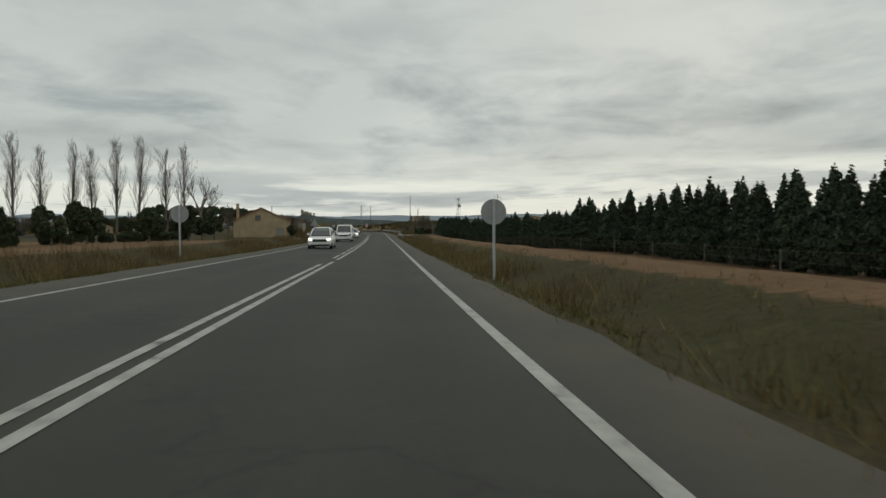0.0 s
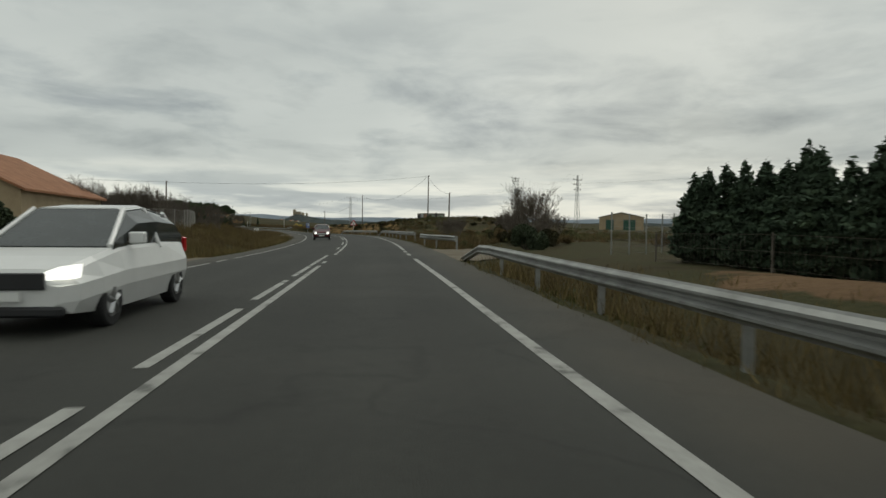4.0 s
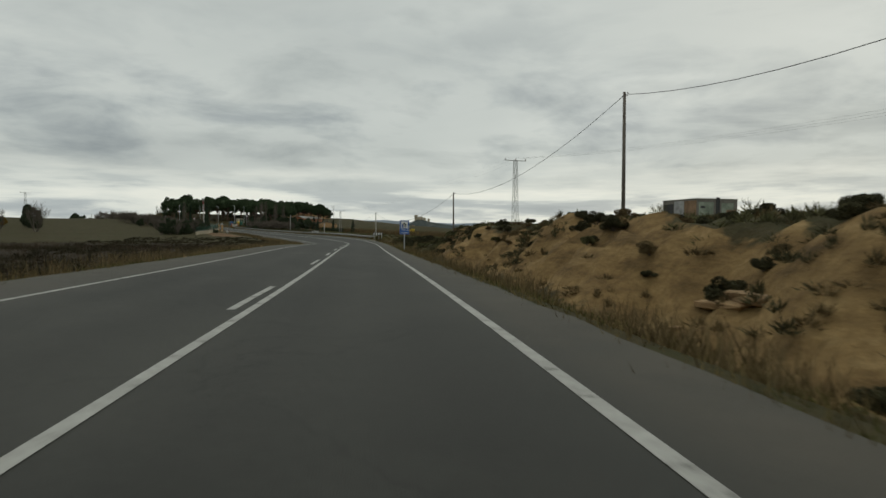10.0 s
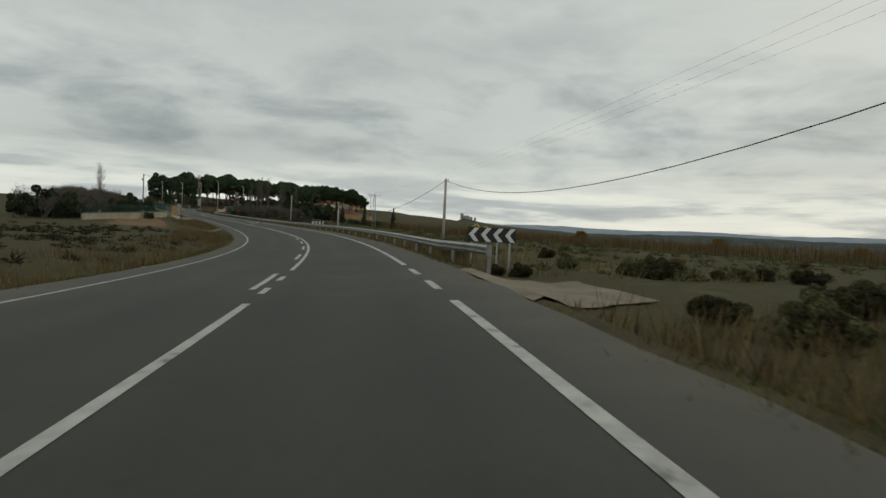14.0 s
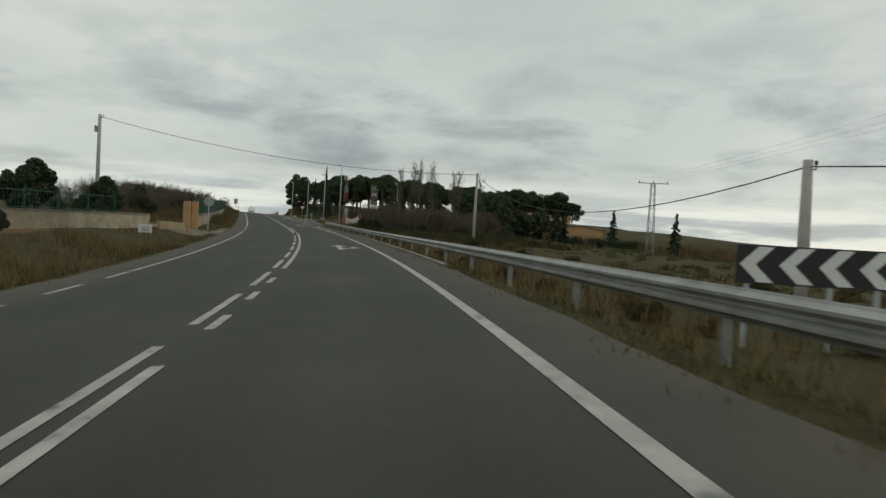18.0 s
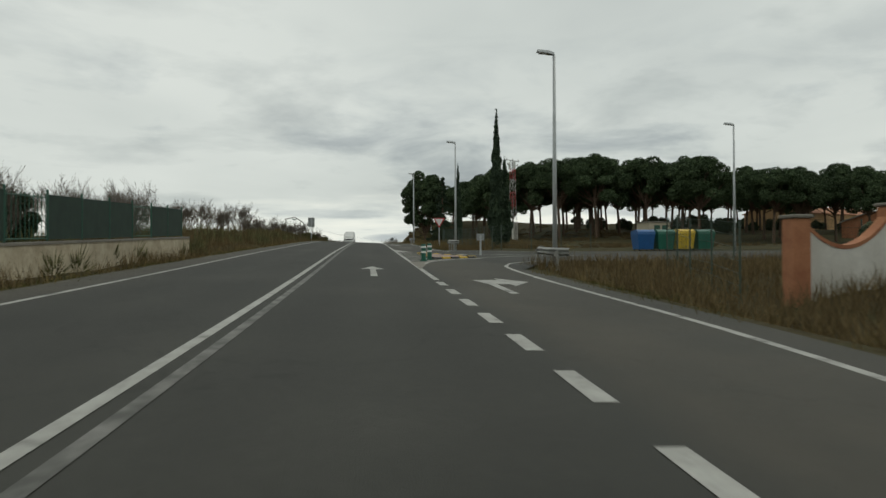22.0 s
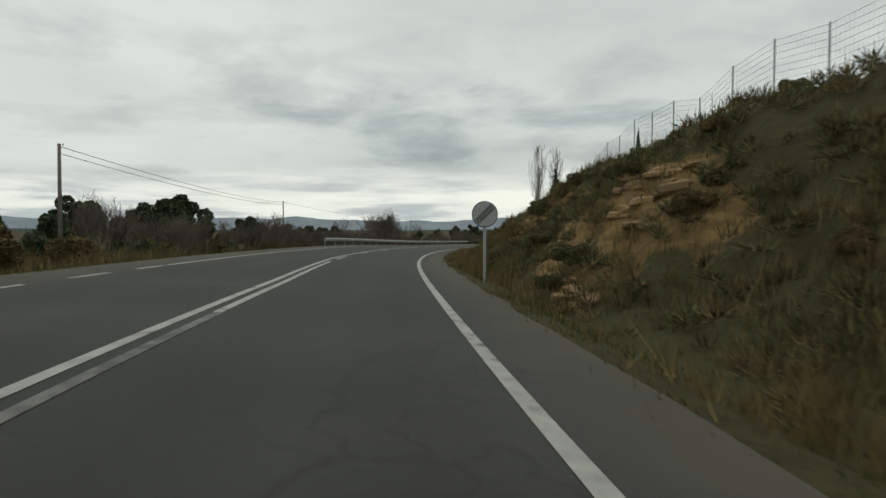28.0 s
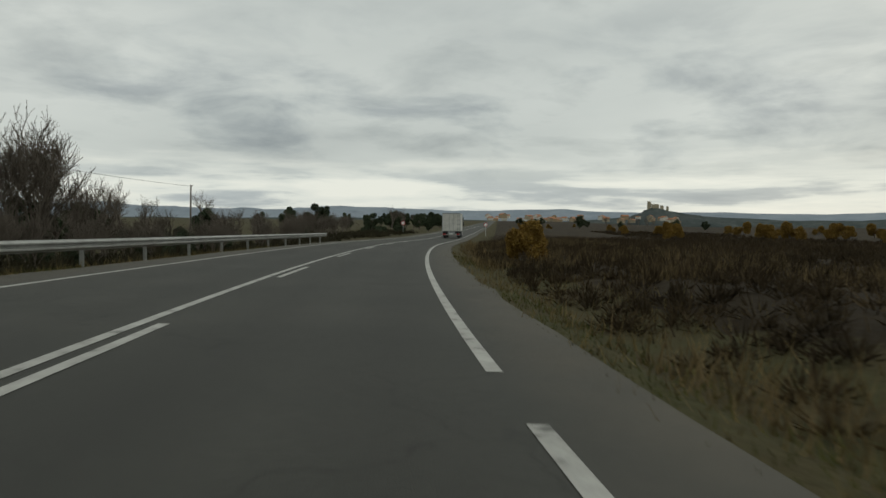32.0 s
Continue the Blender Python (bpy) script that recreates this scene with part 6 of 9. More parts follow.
# field beyond the hill and along the barrier
for k in range(50):
    s, l = random.uniform(305, 470), random.uniform(7, 40)
    if 323 < s < 338 and l < 16:
        continue
    plant(random.choice(SCRUB + DRY + DRY), s, l, random.uniform(0.5, 1.15))
for k in range(46):
    plant(random.choice(DRY + DARK), random.uniform(336, 480), random.uniform(6.1, 7.6), random.uniform(0.4, 0.7))
for s, l, k in ((324.5, 9.4, 1.1), (323, 10.6, 1.3), (325.6, 11.6, 1.2), (321.0, 9.0, 1.1), (322, 12.6, 1.4), (319, 10.5, 1.2), (326.5, 13.5, 1.2), (317.5, 9.0, 1.0), (315, 11, 1.2)):
    plant(DARK[int(s) % 3], s, l, k, label="large dark scrub bush beside the culvert")
for k in range(40):
    plant(random.choice(DARK + DARK + SCRUB), random.uniform(296, 327), random.uniform(7.2, 13.5), random.uniform(0.5, 1.1))
for k in range(44):
    plant(random.choice(DARK + SCRUB + DRY), random.uniform(338, 470), random.uniform(6.3, 15), random.uniform(0.45, 0.9))
for k in range(24):
    s = random.choice((random.uniform(325.5, 328.6), random.uniform(337.5, 343)))
    plant(random.choice(DARK + DARK + SCRUB), s, random.uniform(8.2, 15) + (3.5 if s > 330 else 0), random.uniform(0.75, 1.35) * (0.7 if s > 330 else 1), label="dark scrub bush beside the culvert")
# thicket before the hotel
for k in range(64):
    s, l = random.uniform(474, 500), random.uniform(10.5, 26)
    if l - 2.1 > 0.52 * (s - 474):
        plant((TALLBUSH[0], SHRUB_BARE[0], TALLBUSH[1], SHRUB_BARE[1], TALLBUSH[0])[k % 5], s, l, random.uniform(0.5, 0.9))
for k in range(4):
    plant(CYP[k % 2], 488 + 2.4 * k, 14.5 + 1.8 * k, 0.5 + 0.05 * k)
for k in range(22):
    s, l = random.uniform(470, 492), random.uniform(10.5, 24)
    if l - 2.1 > 0.6 * (s - 474):
        plant(SHRUB_BARE[k % 2], s, l, random.uniform(0.5, 0.85))
for s, l, k in ((500, 19.5, 0.95), (503, 22, 1.0), (506, 25, 1.02), (502, 27, 0.9), (508, 30, 0.98), (514, 36, 0.95), (498.5, 17.4, 0.85)):
    plant(POPLARS[int(s) % 3], s, l, k * 0.98)
for k in range(22):
    plant(random.choice(OLIVE + TALLBUSH), random.uniform(494, 516), random.uniform(19, 40), random.uniform(0.9, 1.3))
plant(CYP[1], 491.5, 13.4, 0.75, tall=0.95, label="dark conifer standing in the thicket")
plant(BARE[0], 487.5, 12.6, 0.72)
plant(BARE[1], 490.0, 12.2, 0.85)
plant(BARE[0], 493.0, 15.0, 0.9)
plant(BARE[1], 495.5, 19.8, 0.95)
plant(BARE[0], 497, 24.0, 0.95)
for s, l, k in ((492, 40, 0.9), (497, 44, 0.75), (486, 46, 0.8), (480, 52, 0.85), (503, 47, 0.7)):
    plant(SPRUCE, s, l, k)
for k in range(14):
    plant(TALLBUSH[k % 2], random.uniform(488, 506), random.uniform(30, 60), random.uniform(0.7, 1.1))
for k in range(34):
    plant(TALLBUSH[k % 2], random.uniform(590, 646), random.uniform(46, 94), random.uniform(0.9, 1.4))
# pine wood on the rise
for k in range(64):
    s = random.uniform(566, 640)
    l = random.uniform(34, 92)
    if l < 44 and s < 578:
        l += 12
    plant(PINES[k % 3], s, l, random.uniform(0.72, 0.98))
plant(FULL_PINE, 613.0, 12.4, 1.24, tall=1.16)
for s, l, k in ((600.6, 23.7, 1.03), (604.8, 30.6, 1.08), (603.0, 37.7, 1.1), (595, 33, 1.0), (588, 36, 0.98), (580, 40, 0.95), (573, 44, 0.95), (611, 21.5, 0.72), (618, 25, 0.74), (624, 31, 0.78), (592, 44, 1.0), (616, 42, 1.0), (629, 20, 0.9), (632, 23.5, 1.0), (626, 25, 0.98), (637, 19.5, 0.85), (620, 23, 0.9), (640, 27, 1.0), (597, 28, 1.02), (592, 27, 0.98), (586, 29.5, 1.0), (583, 34, 1.0)):
    plant(PINES[int(s) % 3], s, l, k)
plant(CYP[0], 549.5, 12.9, 0.84, tall=1.72, label="very tall slender cypress inside the fence")
plant(CYP[1], 550.4, 13.8, 0.8, tall=1.2, label="shorter cypress close beside a taller one")
plant(CYP[1], 577.6, 13.5, 0.7, tall=1.8)
plant(CYP[0], 608.0, 14.5, 0.72, tall=1.5)
for s, l, k in ((588.2, 12.2, 1.1), (590.6, 13.4, 1.0), (592, 12.4, 0.8)):
    plant(TALLBUSH[int(s) % 2], s, l, k)
plant(CYP[1], 638.2, 14.2, 0.62, label="slender cypress on top of the cut bank")
plant(CYP[0], 690.9, 22.2, 0.62, tall=1.3, label="slender cypress on top of the cut bank")
plant(SPRUCE, 589.5, 12.8, 1.38, tall=1.02)
plant(SPRUCE, 700.7, 15.7, 0.72)
plant(SPRUCE, 721.3, 15.7, 1.0, tall=0.84)
plant(POPLARS[1], 713.9, 14.3, 1.1)
plant(POPLARS[2], 714.6, 16.2, 1.05)
for s, l, k in ((728, 22, 0.5), (733, 26, 0.55), (722, 24, 0.5), (738, 30, 0.5)):
    plant(POPLARS[int(s) % 3], s, l, k)
    plant(SPRUCE, s + 3, l + 2, 0.45)
# cut bank
for k in range(108):
    s, l = random.uniform(594, 712), random.uniform(6.6, 15.2)
    plant(random.choice(SCRUB + DRY), s, l, random.uniform(0.6, 1.35))
# left, second half: reeds, scrub and evergreens
for k in range(34):
    plant(random.choice(SHRUB_BARE), random.uniform(470, 600), -12 - random.uniform(0, 16), random.uniform(0.7, 1.15))
for k in range(34):
    plant(random.choice(SHRUB_BARE), random.uniform(500, 545), -13 - random.uniform(0, 12), random.uniform(0.85, 1.2))
plant(BARE[1], 447.6, -23.4, 0.95)
plant(BARE[0], 449.9, -22.9, 0.85)
plant(POPLARS[2], 449.5, -22.5, 0.82)
for k in range(64):
    plant(random.choice(SHRUB_BARE + SHRUB_BARE + TALLBUSH), random.uniform(598, 705), -10.0 - random.uniform(0, 11), random.uniform(0.62, 0.9))
for k in range(40):
    plant(random.choice(SCRUB + DRY), random.uniform(585, 690), -8.5 - random.uniform(0, 6), random.uniform(1.4, 2.6))
plant(BARE[0], 599, -13, 0.8)
for s, l, k in ((690, -20, 0.7), (683, -26, 1.25), (697, -24, 0.8), (712, -22, 0.9), (728, -30, 1.0), (676, -17, 1.0), (735, -25, 1.0), (650, -10.5, 0.55), (646, -11.5, 0.6), (654, -12.0, 0.6), (694, -33, 1.3), (705, -34, 1.1), (716.5, -33.4, 1.95), (714.0, -34.8, 1.75), (711.5, -34.5, 1.2), (720, -27.4, 1.25)):
    plant(OLIVE[int(s) % 2], s, l, k)
for s, l, k in ((755.0, -17.3, 1.9), (757, -18.6, 1.8), (752.5, -18.8, 1.7), (759, -16, 1.2)):
    plant(SHRUB_BARE[int(l) % 2], s, l, k, label="large bare many-stemmed shrub behind the crash barrier")
plant(BARE[0], 760, -19, 0.8)
plant(BARE[1], 728, -29, 1.25)
for k in range(18):
    plant(random.choice(TALLBUSH + OLIVE), random.uniform(714, 752), -19 - random.uniform(0, 12), random.uniform(0.75, 1.15))
plant(BARE[0], 719, -37, 1.5)
plant(BARE[1], 722.5, -33, 1.1)
for k in range(60):
    plant(random.choice(SHRUB_BARE + TALLBUSH + SHRUB_BARE), random.uniform(700, 880), -10.5 - random.uniform(0, 22), random.uniform(0.5, 0.95))
for s, l, k in ((752, 8.3, 0.8), (760, 9.5, 0.95), (768, 10.2, 0.8), (775, 11.5, 0.7)):
    plant(AUTUMN, s, l, k)
for k in range(30):
    plant(AUTUMN, random.uniform(800, 900), random.uniform(36, 90), random.uniform(0.9, 1.5))
for k in range(20):
    plant(random.choice(OLIVE), random.uniform(860, 1000), random.uniform(-25, -8), random.uniform(0.9, 1.3))
for k in range(44):
    plant(random.choice(OLIVE + TALLBUSH), random.uniform(690, 800), -16 - random.uniform(0, 22), random.uniform(0.6, 0.95))
for k in range(16):
    plant(random.choice(BARE), random.uniform(690, 800), -22 - random.uniform(0, 14), random.uniform(0.9, 1.4))
for k in range(48):
    plant(random.choice(SHRUB_BARE), 690 + 2.3 * k, -10.5 - random.uniform(0, 5), random.uniform(0.5, 0.8))
for k in range(26):
    plant(random.choice(OLIVE + TALLBUSH), random.uniform(440, 530), -13 - random.uniform(0, 14), random.uniform(0.5, 0.95))
for k in range(14):
    plant(random.choice(SHRUB_BARE), random.uniform(468, 530), -11 - random.uniform(0, 12), random.uniform(0.6, 0.9))
for k in range(30):
    u = random.random()
    plant(random.choice(OLIVE + TALLBUSH + SHRUB_BARE), 419 + 34 * u, -23.6 + 12 * u - 3.5 - random.uniform(0, 9), random.uniform(0.75, 1.2))
for k in range(40):
    plant(random.choice(OLIVE + BARE + OLIVE), random.uniform(850, 1080), -9 - random.uniform(0, 60), random.uniform(0.8, 1.5))
for k in range(20):
    plant(random.choice(OLIVE + [AUTUMN] + BARE), random.uniform(900, 1100), random.uniform(14, 90), random.uniform(0.7, 1.3))
# far left beyond the dark field
for k in range(84):
    plant(random.choice(OLIVE + TALLBUSH + SHRUB_BARE + [AUTUMN]), random.uniform(290, 540), -58 - random.uniform(0, 75), random.uniform(1.2, 2.1))
for k in range(10):
    plant(CYP[k % 2], random.uniform(300, 420), -90 - random.uniform(0, 50), random.uniform(0.7, 1.1))
for k in range(24):
    plant(AUTUMN, random.uniform(340, 470), random.uniform(60, 120), random.uniform(0.9, 1.6))
for m in POPLARS + BARE + SHRUB_BARE + PINES + [FULL_PINE] + DARK + CYP + HEDGE + [SPRUCE] + OLIVE + SCRUB + DRY + [AUTUMN] + TALLBUSH:
    drop_model(m)


# ---- buildings ----
def gable_house(name, label, s, l, yaw, w, d, h, rise_h, wall, roof, category="house", doors=(), windows=(), chimney=None, group="", eave=0.3, base=None, side_windows=()):
    """A building with its gable towards local -y: w across, d deep. doors and windows: (x, z0, z1, width, material) on the gable."""
    p = ground_at(s, l)
    if base is not None:
        p.z = at(s, l).z + base
    root = thing(name, label, category, group, m=pose(p.x, p.y, p.z, 0, 0, turn(s) + yaw))
    g = Geo()
    loop = [(-w / 2, -0.6), (w / 2, -0.6), (w / 2, h), (0, h + rise_h), (-w / 2, h)]
    g.prism(loop, "y", 0, d)
    part("wall", g, wall, root)
    for sd in (-1, 1):
        g = Geo()
        a, b = (sd * (w / 2 + eave), h - eave * rise_h / (w / 2)), (0, h + rise_h)
        t = 0.14
        loop = [(a[0], a[1] + 0.01), (b[0], b[1] + 0.01), (b[0], b[1] + t), (a[0], a[1] + t)]
        g.prism(loop if sd > 0 else loop[::-1], "y", -eave, d + eave)
        part("roof_slope", g, roof, root)
    for x, z0, z1, ww, m in doors:
        g = Geo()
        g.box(x - ww / 2, x + ww / 2, -0.05, 0.0, z0, z1, 0, 0.01)
        dr = part("door", g, m, root)
        g = Geo()
        for xx in (x - ww / 2 - 0.05, x + ww / 2 + 0.05):
            g.box(xx - 0.06, xx + 0.06, -0.07, 0.0, z0, z1 + 0.1)
        g.box(x - ww / 2, x + ww / 2, -0.07, 0.0, z1, z1 + 0.1)
        part("door_frame", g, "concrete", dr)
    for x, z0, z1, ww, m in windows:
        g = Geo()
        g.box(x - ww / 2 - 0.08, x + ww / 2 + 0.08, -0.05, 0.0, z0 - 0.08, z1 + 0.08, 0, 0.01)
        wn = part("window", g, m, root)
        g = Geo()
        g.box(x - ww / 2, x + ww / 2, -0.06, -0.051, z0, z1)
        part("pane", g, "glass_dark", wn)
    for y, z0, z1, ww, sd in side_windows:
        g = Geo()
        x = sd * w / 2
        g.box(min(x, x + sd * 0.05), max(x, x + sd * 0.05), y - ww / 2, y + ww / 2, z0, z1, 0, 0.01)
        part("window", g, "glass_dark", root)
    if chimney:
        x, y = chimney
        g = Geo()
        g.box(x - 0.25, x + 0.25, y - 0.25, y + 0.25, h * 0.6, h + rise_h + 0.9, 0, 0.02)
        g.box(x - 0.32, x + 0.32, y - 0.32, y + 0.32, h + rise_h + 0.75, h + rise_h + 0.85)
        part("chimney", g, wall, root)
    return root


gable_house("farm_house", "ochre rendered farm house with a low gable roof and a chimney", 124.5, -20.2, 6, 10.2, 13, 3.1, 2.5, "stucco", "roof_tile",
            windows=((-0.6, 3.2, 4.2, 0.9, "brick"),), doors=((3.4, 0, 1.7, 1.1, "roof_sheet"),), chimney=(-4.4, 2.0), side_windows=((3, 1.2, 2.2, 1.0, 1), (7, 1.2, 2.2, 1.0, 1)))
gable_house("farm_shed", "ochre block shed with a green double door", 223, 71, -32, 10, 14, 3.0, 1.1, "stucco", "roof_sheet", "shed", doors=((-2.6, 0, 2.4, 1.7, "green_paint"), (1.8, 0, 2.4, 2.6, "green_paint")), group="farm sheds")
gable_house("farm_shed", "long ochre shed with a low-pitched roof", 214, 84, -58, 10, 26, 2.9, 1.2, "stucco", "roof_sheet", "shed", windows=((0.5, 1.6, 2.0, 0.8, "concrete"),), group="farm sheds")
gable_house("hotel_building", "long ochre hotel wing under an orange tiled roof", 612, 78, -70, 9, 34, 3.2, 1.6, "orange_stucco", "roof_tile", "hotel", side_windows=[(3 + 3.6 * k, 1.0, 2.4, 1.2, -1) for k in range(9)])
gable_house("hotel_annexe", "dark low annexe with a hipped brown roof", 575, 70, -60, 8, 18, 2.6, 1.3, "brick", "roof_sheet", "hotel", side_windows=[(3 + 3.6 * k, 0.9, 2.1, 1.2, -1) for k in range(4)])
gable_house("warehouse", "pale orange warehouse behind the trees", 518, 59, -30, 9, 14, 3.2, 0.8, "orange_stucco", "roof_sheet", "warehouse")


def block_building(name, label, category, s, l, yaw, w, d, h, mat, extra=None, base=None):
    p = ground_at(s, l)
    if base is not None:
        p.z = at(s, l).z + base
    root = thing(name, label, category, m=pose(p.x, p.y, p.z, 0, 0, turn(s) + yaw))
    g = Geo()
    g.box(-w / 2, w / 2, -d / 2, d / 2, -0.5, h, 0, 0.03)
    part("wall", g, mat, root)
    if extra:
        extra(root, w, d, h)
    return root


def substation_parts(root, w, d, h):
    g = Geo()
    g.box(-w / 2 - 0.15, w / 2 + 0.15, -d / 2 - 0.15, d / 2 + 0.15, h, h + 0.12, 0, 0.02)
    part("roof_slab", g, "concrete", root)
    for x in (-0.28, 0.72):
        g = Geo()
        g.box(x - 0.36, x + 0.36, -d / 2 - 0.04, -d / 2, 0.15, h - 0.3, 0, 0.01)
        dr = part("door", g, "green_paint", root, "dark green louvred steel door")
        for k in range(9):
            g = Geo()
            z = 0.35 + k * (h - 0.9) / 9
            g.box(x - 0.3, x + 0.3, -d / 2 - 0.06, -d / 2 - 0.04, z, z + 0.05)
            part("louvre_slat", g, "black", dr)


block_building("transformer_house", "small cream transformer house with green louvred doors", "utility building", 566.0, 34.6, 8, 2.8, 2.4, 2.45, "cream_render", substation_parts)


def graffiti_parts(root, w, d, h):
    g = Geo()
    g.box(-w / 2 - 0.1, w / 2 + 0.1, -d / 2 - 0.1, d / 2 + 0.1, h, h + 0.09, 0, 0.02)
    part("roof_slab", g, "white_wall", root)
    for a, b, z0, z1, m in ((0.03, 0.33, 0.9, 2.5, "graffiti_dark"), (0.35, 0.63, 0.0, 2.9, "graffiti_white"), (0.65, 0.98, 0.3, 2.85, "graffiti_orange")):
        g = Geo()
        g.box(-w / 2 - 0.02, -w / 2, d / 2 - b * d, d / 2 - a * d, z0, z1, 0, 0.006)
        part("graffiti_patch", g, m, root)
    for a, b, z0, z1, m in ((0.04, 0.4, 0.2, 2.6, "graffiti_green"), (0.6, 0.9, 0.1, 2.5, "graffiti_green"), (0.72, 0.95, 0.9, 1.5, "graffiti_orange"), (0.08, 0.2, 1.7, 2.0, "graffiti_dark")):
        g = Geo()
        g.box(-w / 2 + a * w, -w / 2 + b * w, -d / 2 - (0.024 if z1 < 2.2 else 0.02), -d / 2, z0, z1, 0, 0.006)
        part("graffiti_patch", g, m, root)
    g = Geo()
    g.box(-w / 2 + 0.46 * w, -w / 2 + 0.55 * w, -d / 2 - 0.12, -d / 2, -0.4, h + 0.25, 0, 0.02)
    part("drain_shaft", g, "graffiti_dark", root, "dark square shaft up the wall")


for key, name, c in (("graffiti_dark", "dark_sprayed_paint", 0.06), ("graffiti_white", "pale_sprayed_paint", 0.42)):
    MAT[key] = surface(name, [(0.35, (c * 0.6, c * 0.6, c * 0.58)), (0.6, (c, c, c * 0.97))], scale=0.9, rough=0.85, fine=0.25, fine_scale=7)
MAT["graffiti_orange"] = surface("faded_orange_paint", [(0.35, (0.16, 0.1, 0.055)), (0.6, (0.3, 0.19, 0.11))], scale=0.8, rough=0.85, fine=0.25, fine_scale=7)
MAT["graffiti_green"] = surface("faded_green_paint", [(0.35, (0.17, 0.2, 0.15)), (0.6, (0.3, 0.34, 0.27))], scale=0.8, rough=0.85, fine=0.25, fine_scale=7)
block_building("graffiti_shed", "flat-roofed block shed covered in faded graffiti on the hilltop", "shed", 321.0, 56.5, 5.0, 7.4, 8.6, 3.1, "concrete", graffiti_parts, base=2.4)


for s, l, yaw, w, d, h, roof in ((372, -92, 20, 8, 11, 3.2, "roof_tile"), (402, -104, -30, 9, 12, 3.4, "roof_tile"), (352, -78, 60, 7, 9, 2.8, "roof_sheet"), (440, -88, 10, 9, 14, 3.2, "roof_tile")):
    gable_house("country_house", "small pale country house among trees beyond the field", s, l, yaw, w, d, h, 1.3, "white_wall" if s % 4 else "stucco", roof, group="country houses",
                windows=((-w * 0.25, 1.0, 2.0, 0.9, "concrete"), (w * 0.25, 1.0, 2.0, 0.9, "concrete")), doors=((0, 0, 2.0, 0.9, "pole_wood"),))


# ---- junction ----
def build_side_road():
    g = Geo()
    rows = []
    for l in list(np.arange(6.4, 16, 0.8)) + [18, 22, 28, 36, 46, 60]:
        k = smooth(6, 15, l)
        a = 516.5 + 7.5 * smooth(6, 10.5, l) - 0.05 * l
        b = 541.5 - 6.5 * k + 0.10 * l
        rows.append((l, a, b))
    n = 12
    for l, a, b in rows:
        for i in range(n + 1):
            s = a + (b - a) * i / n
            lift = max(rise(s, l), -0.1) + 0.045 if l > 7.4 else crown(l) - 0.002
            g.v.append(at(s, l, lift if l > 9 else max(lift, crown(l) - 0.004)))
    for j in range(len(rows) - 1):
        for i in range(n):
            o = j * (n + 1) + i
            g.f.append((o, o + n + 1, o + n + 2, o + 1))
            g.m.append(0)
    ob = part("side_road", g, "asphalt")
    return tagged(ob, "asphalt side road leaving the main road towards the hotel", "road", kind="structure")


SIDE = build_side_road()


def curve_mark(pts, width, mat="paint", lift=0.008):
    """A painted line through (s, l) pairs, smoothed."""
    g = Geo()
    fine = []
    for i in range(len(pts) - 1):
        a = pts[max(i - 1, 0)]
        b, c = pts[i], pts[i + 1]
        d = pts[min(i + 2, len(pts) - 1)]
        for k in range(6):
            u = k / 6
            fine.append(tuple(0.5 * ((2 * b[j]) + (-a[j] + c[j]) * u + (2 * a[j] - 5 * b[j] + 4 * c[j] - d[j]) * u * u + (-a[j] + 3 * b[j] - 3 * c[j] + d[j]) * u**3) for j in (0, 1)))
    fine.append(pts[-1])
    for i, (s, l) in enumerate(fine):
        a, b = fine[max(i - 1, 0)], fine[min(i + 1, len(fine) - 1)]
        ds, dl = b[0] - a[0], b[1] - a[1]
        q = math.hypot(ds, dl) or 1
        for sg in (-1, 1):
            ss, ll = s + sg * dl / q * width / 2, l - sg * ds / q * width / 2
            z = crown(ll) if ll < 7.4 else max(rise(ss, ll), -0.1) + 0.045
            g.v.append(at(ss, ll, max(z, crown(min(ll, 7.4))) + lift))
    for i in range(len(fine) - 1):
        g.f.append((2 * i, 2 * i + 1, 2 * i + 3, 2 * i + 2))
        g.m.append(0)
    part("lane_line", g, mat, ROAD)


# outer edge lines of the turning lanes, and the gore between main road and side road
curve_mark([(512, 6.68), (517, 6.85), (520.5, 7.3), (522.5, 8.6), (523.5, 11), (524, 15)], 0.15)
curve_mark([(545, 6.9), (541, 7.0), (538.6, 7.6), (537.4, 9.4), (537, 12), (536.8, 16)], 0.15)
curve_mark([(521.4, 4.18), (522.2, 4.32), (523.3, 4.62), (524.7, 5.29), (526.1, 6.2), (527.6, 7.9), (528.5, 9.6), (528.8, 11.9), (528.9, 15)], 0.13)
curve_mark([(541.8, 3.9), (538.5, 4.35), (535.0, 5.8), (532.4, 7.8), (530.5, 10.5), (529.0, 13)], 0.14)
quad_mark([(517.5, 3.62), (523.0, 3.62), (523.6, 4.6), (522.6, 4.4), (520.2, 4.05)], "concrete", "concrete_apron")
for s0, w in ((524.4, 1.15), (526.6, 1.4), (528.8, 1.25), (531.0, 1.15), (533.2, 1.0), (535.4, 0.8)):
    quad_mark([(s0, 3.78), (s0 + 0.45, 3.78), (s0 - 0.2 + 0.1, 3.78 + w), (s0 - 0.6 + 0.1, 3.78 + w)], name="gore_stripe", lift=0.012)
quad_mark([(537.0, 3.74), (542.0, 3.74), (537.0, 4.75)], name="gore_tip", lift=0.012)
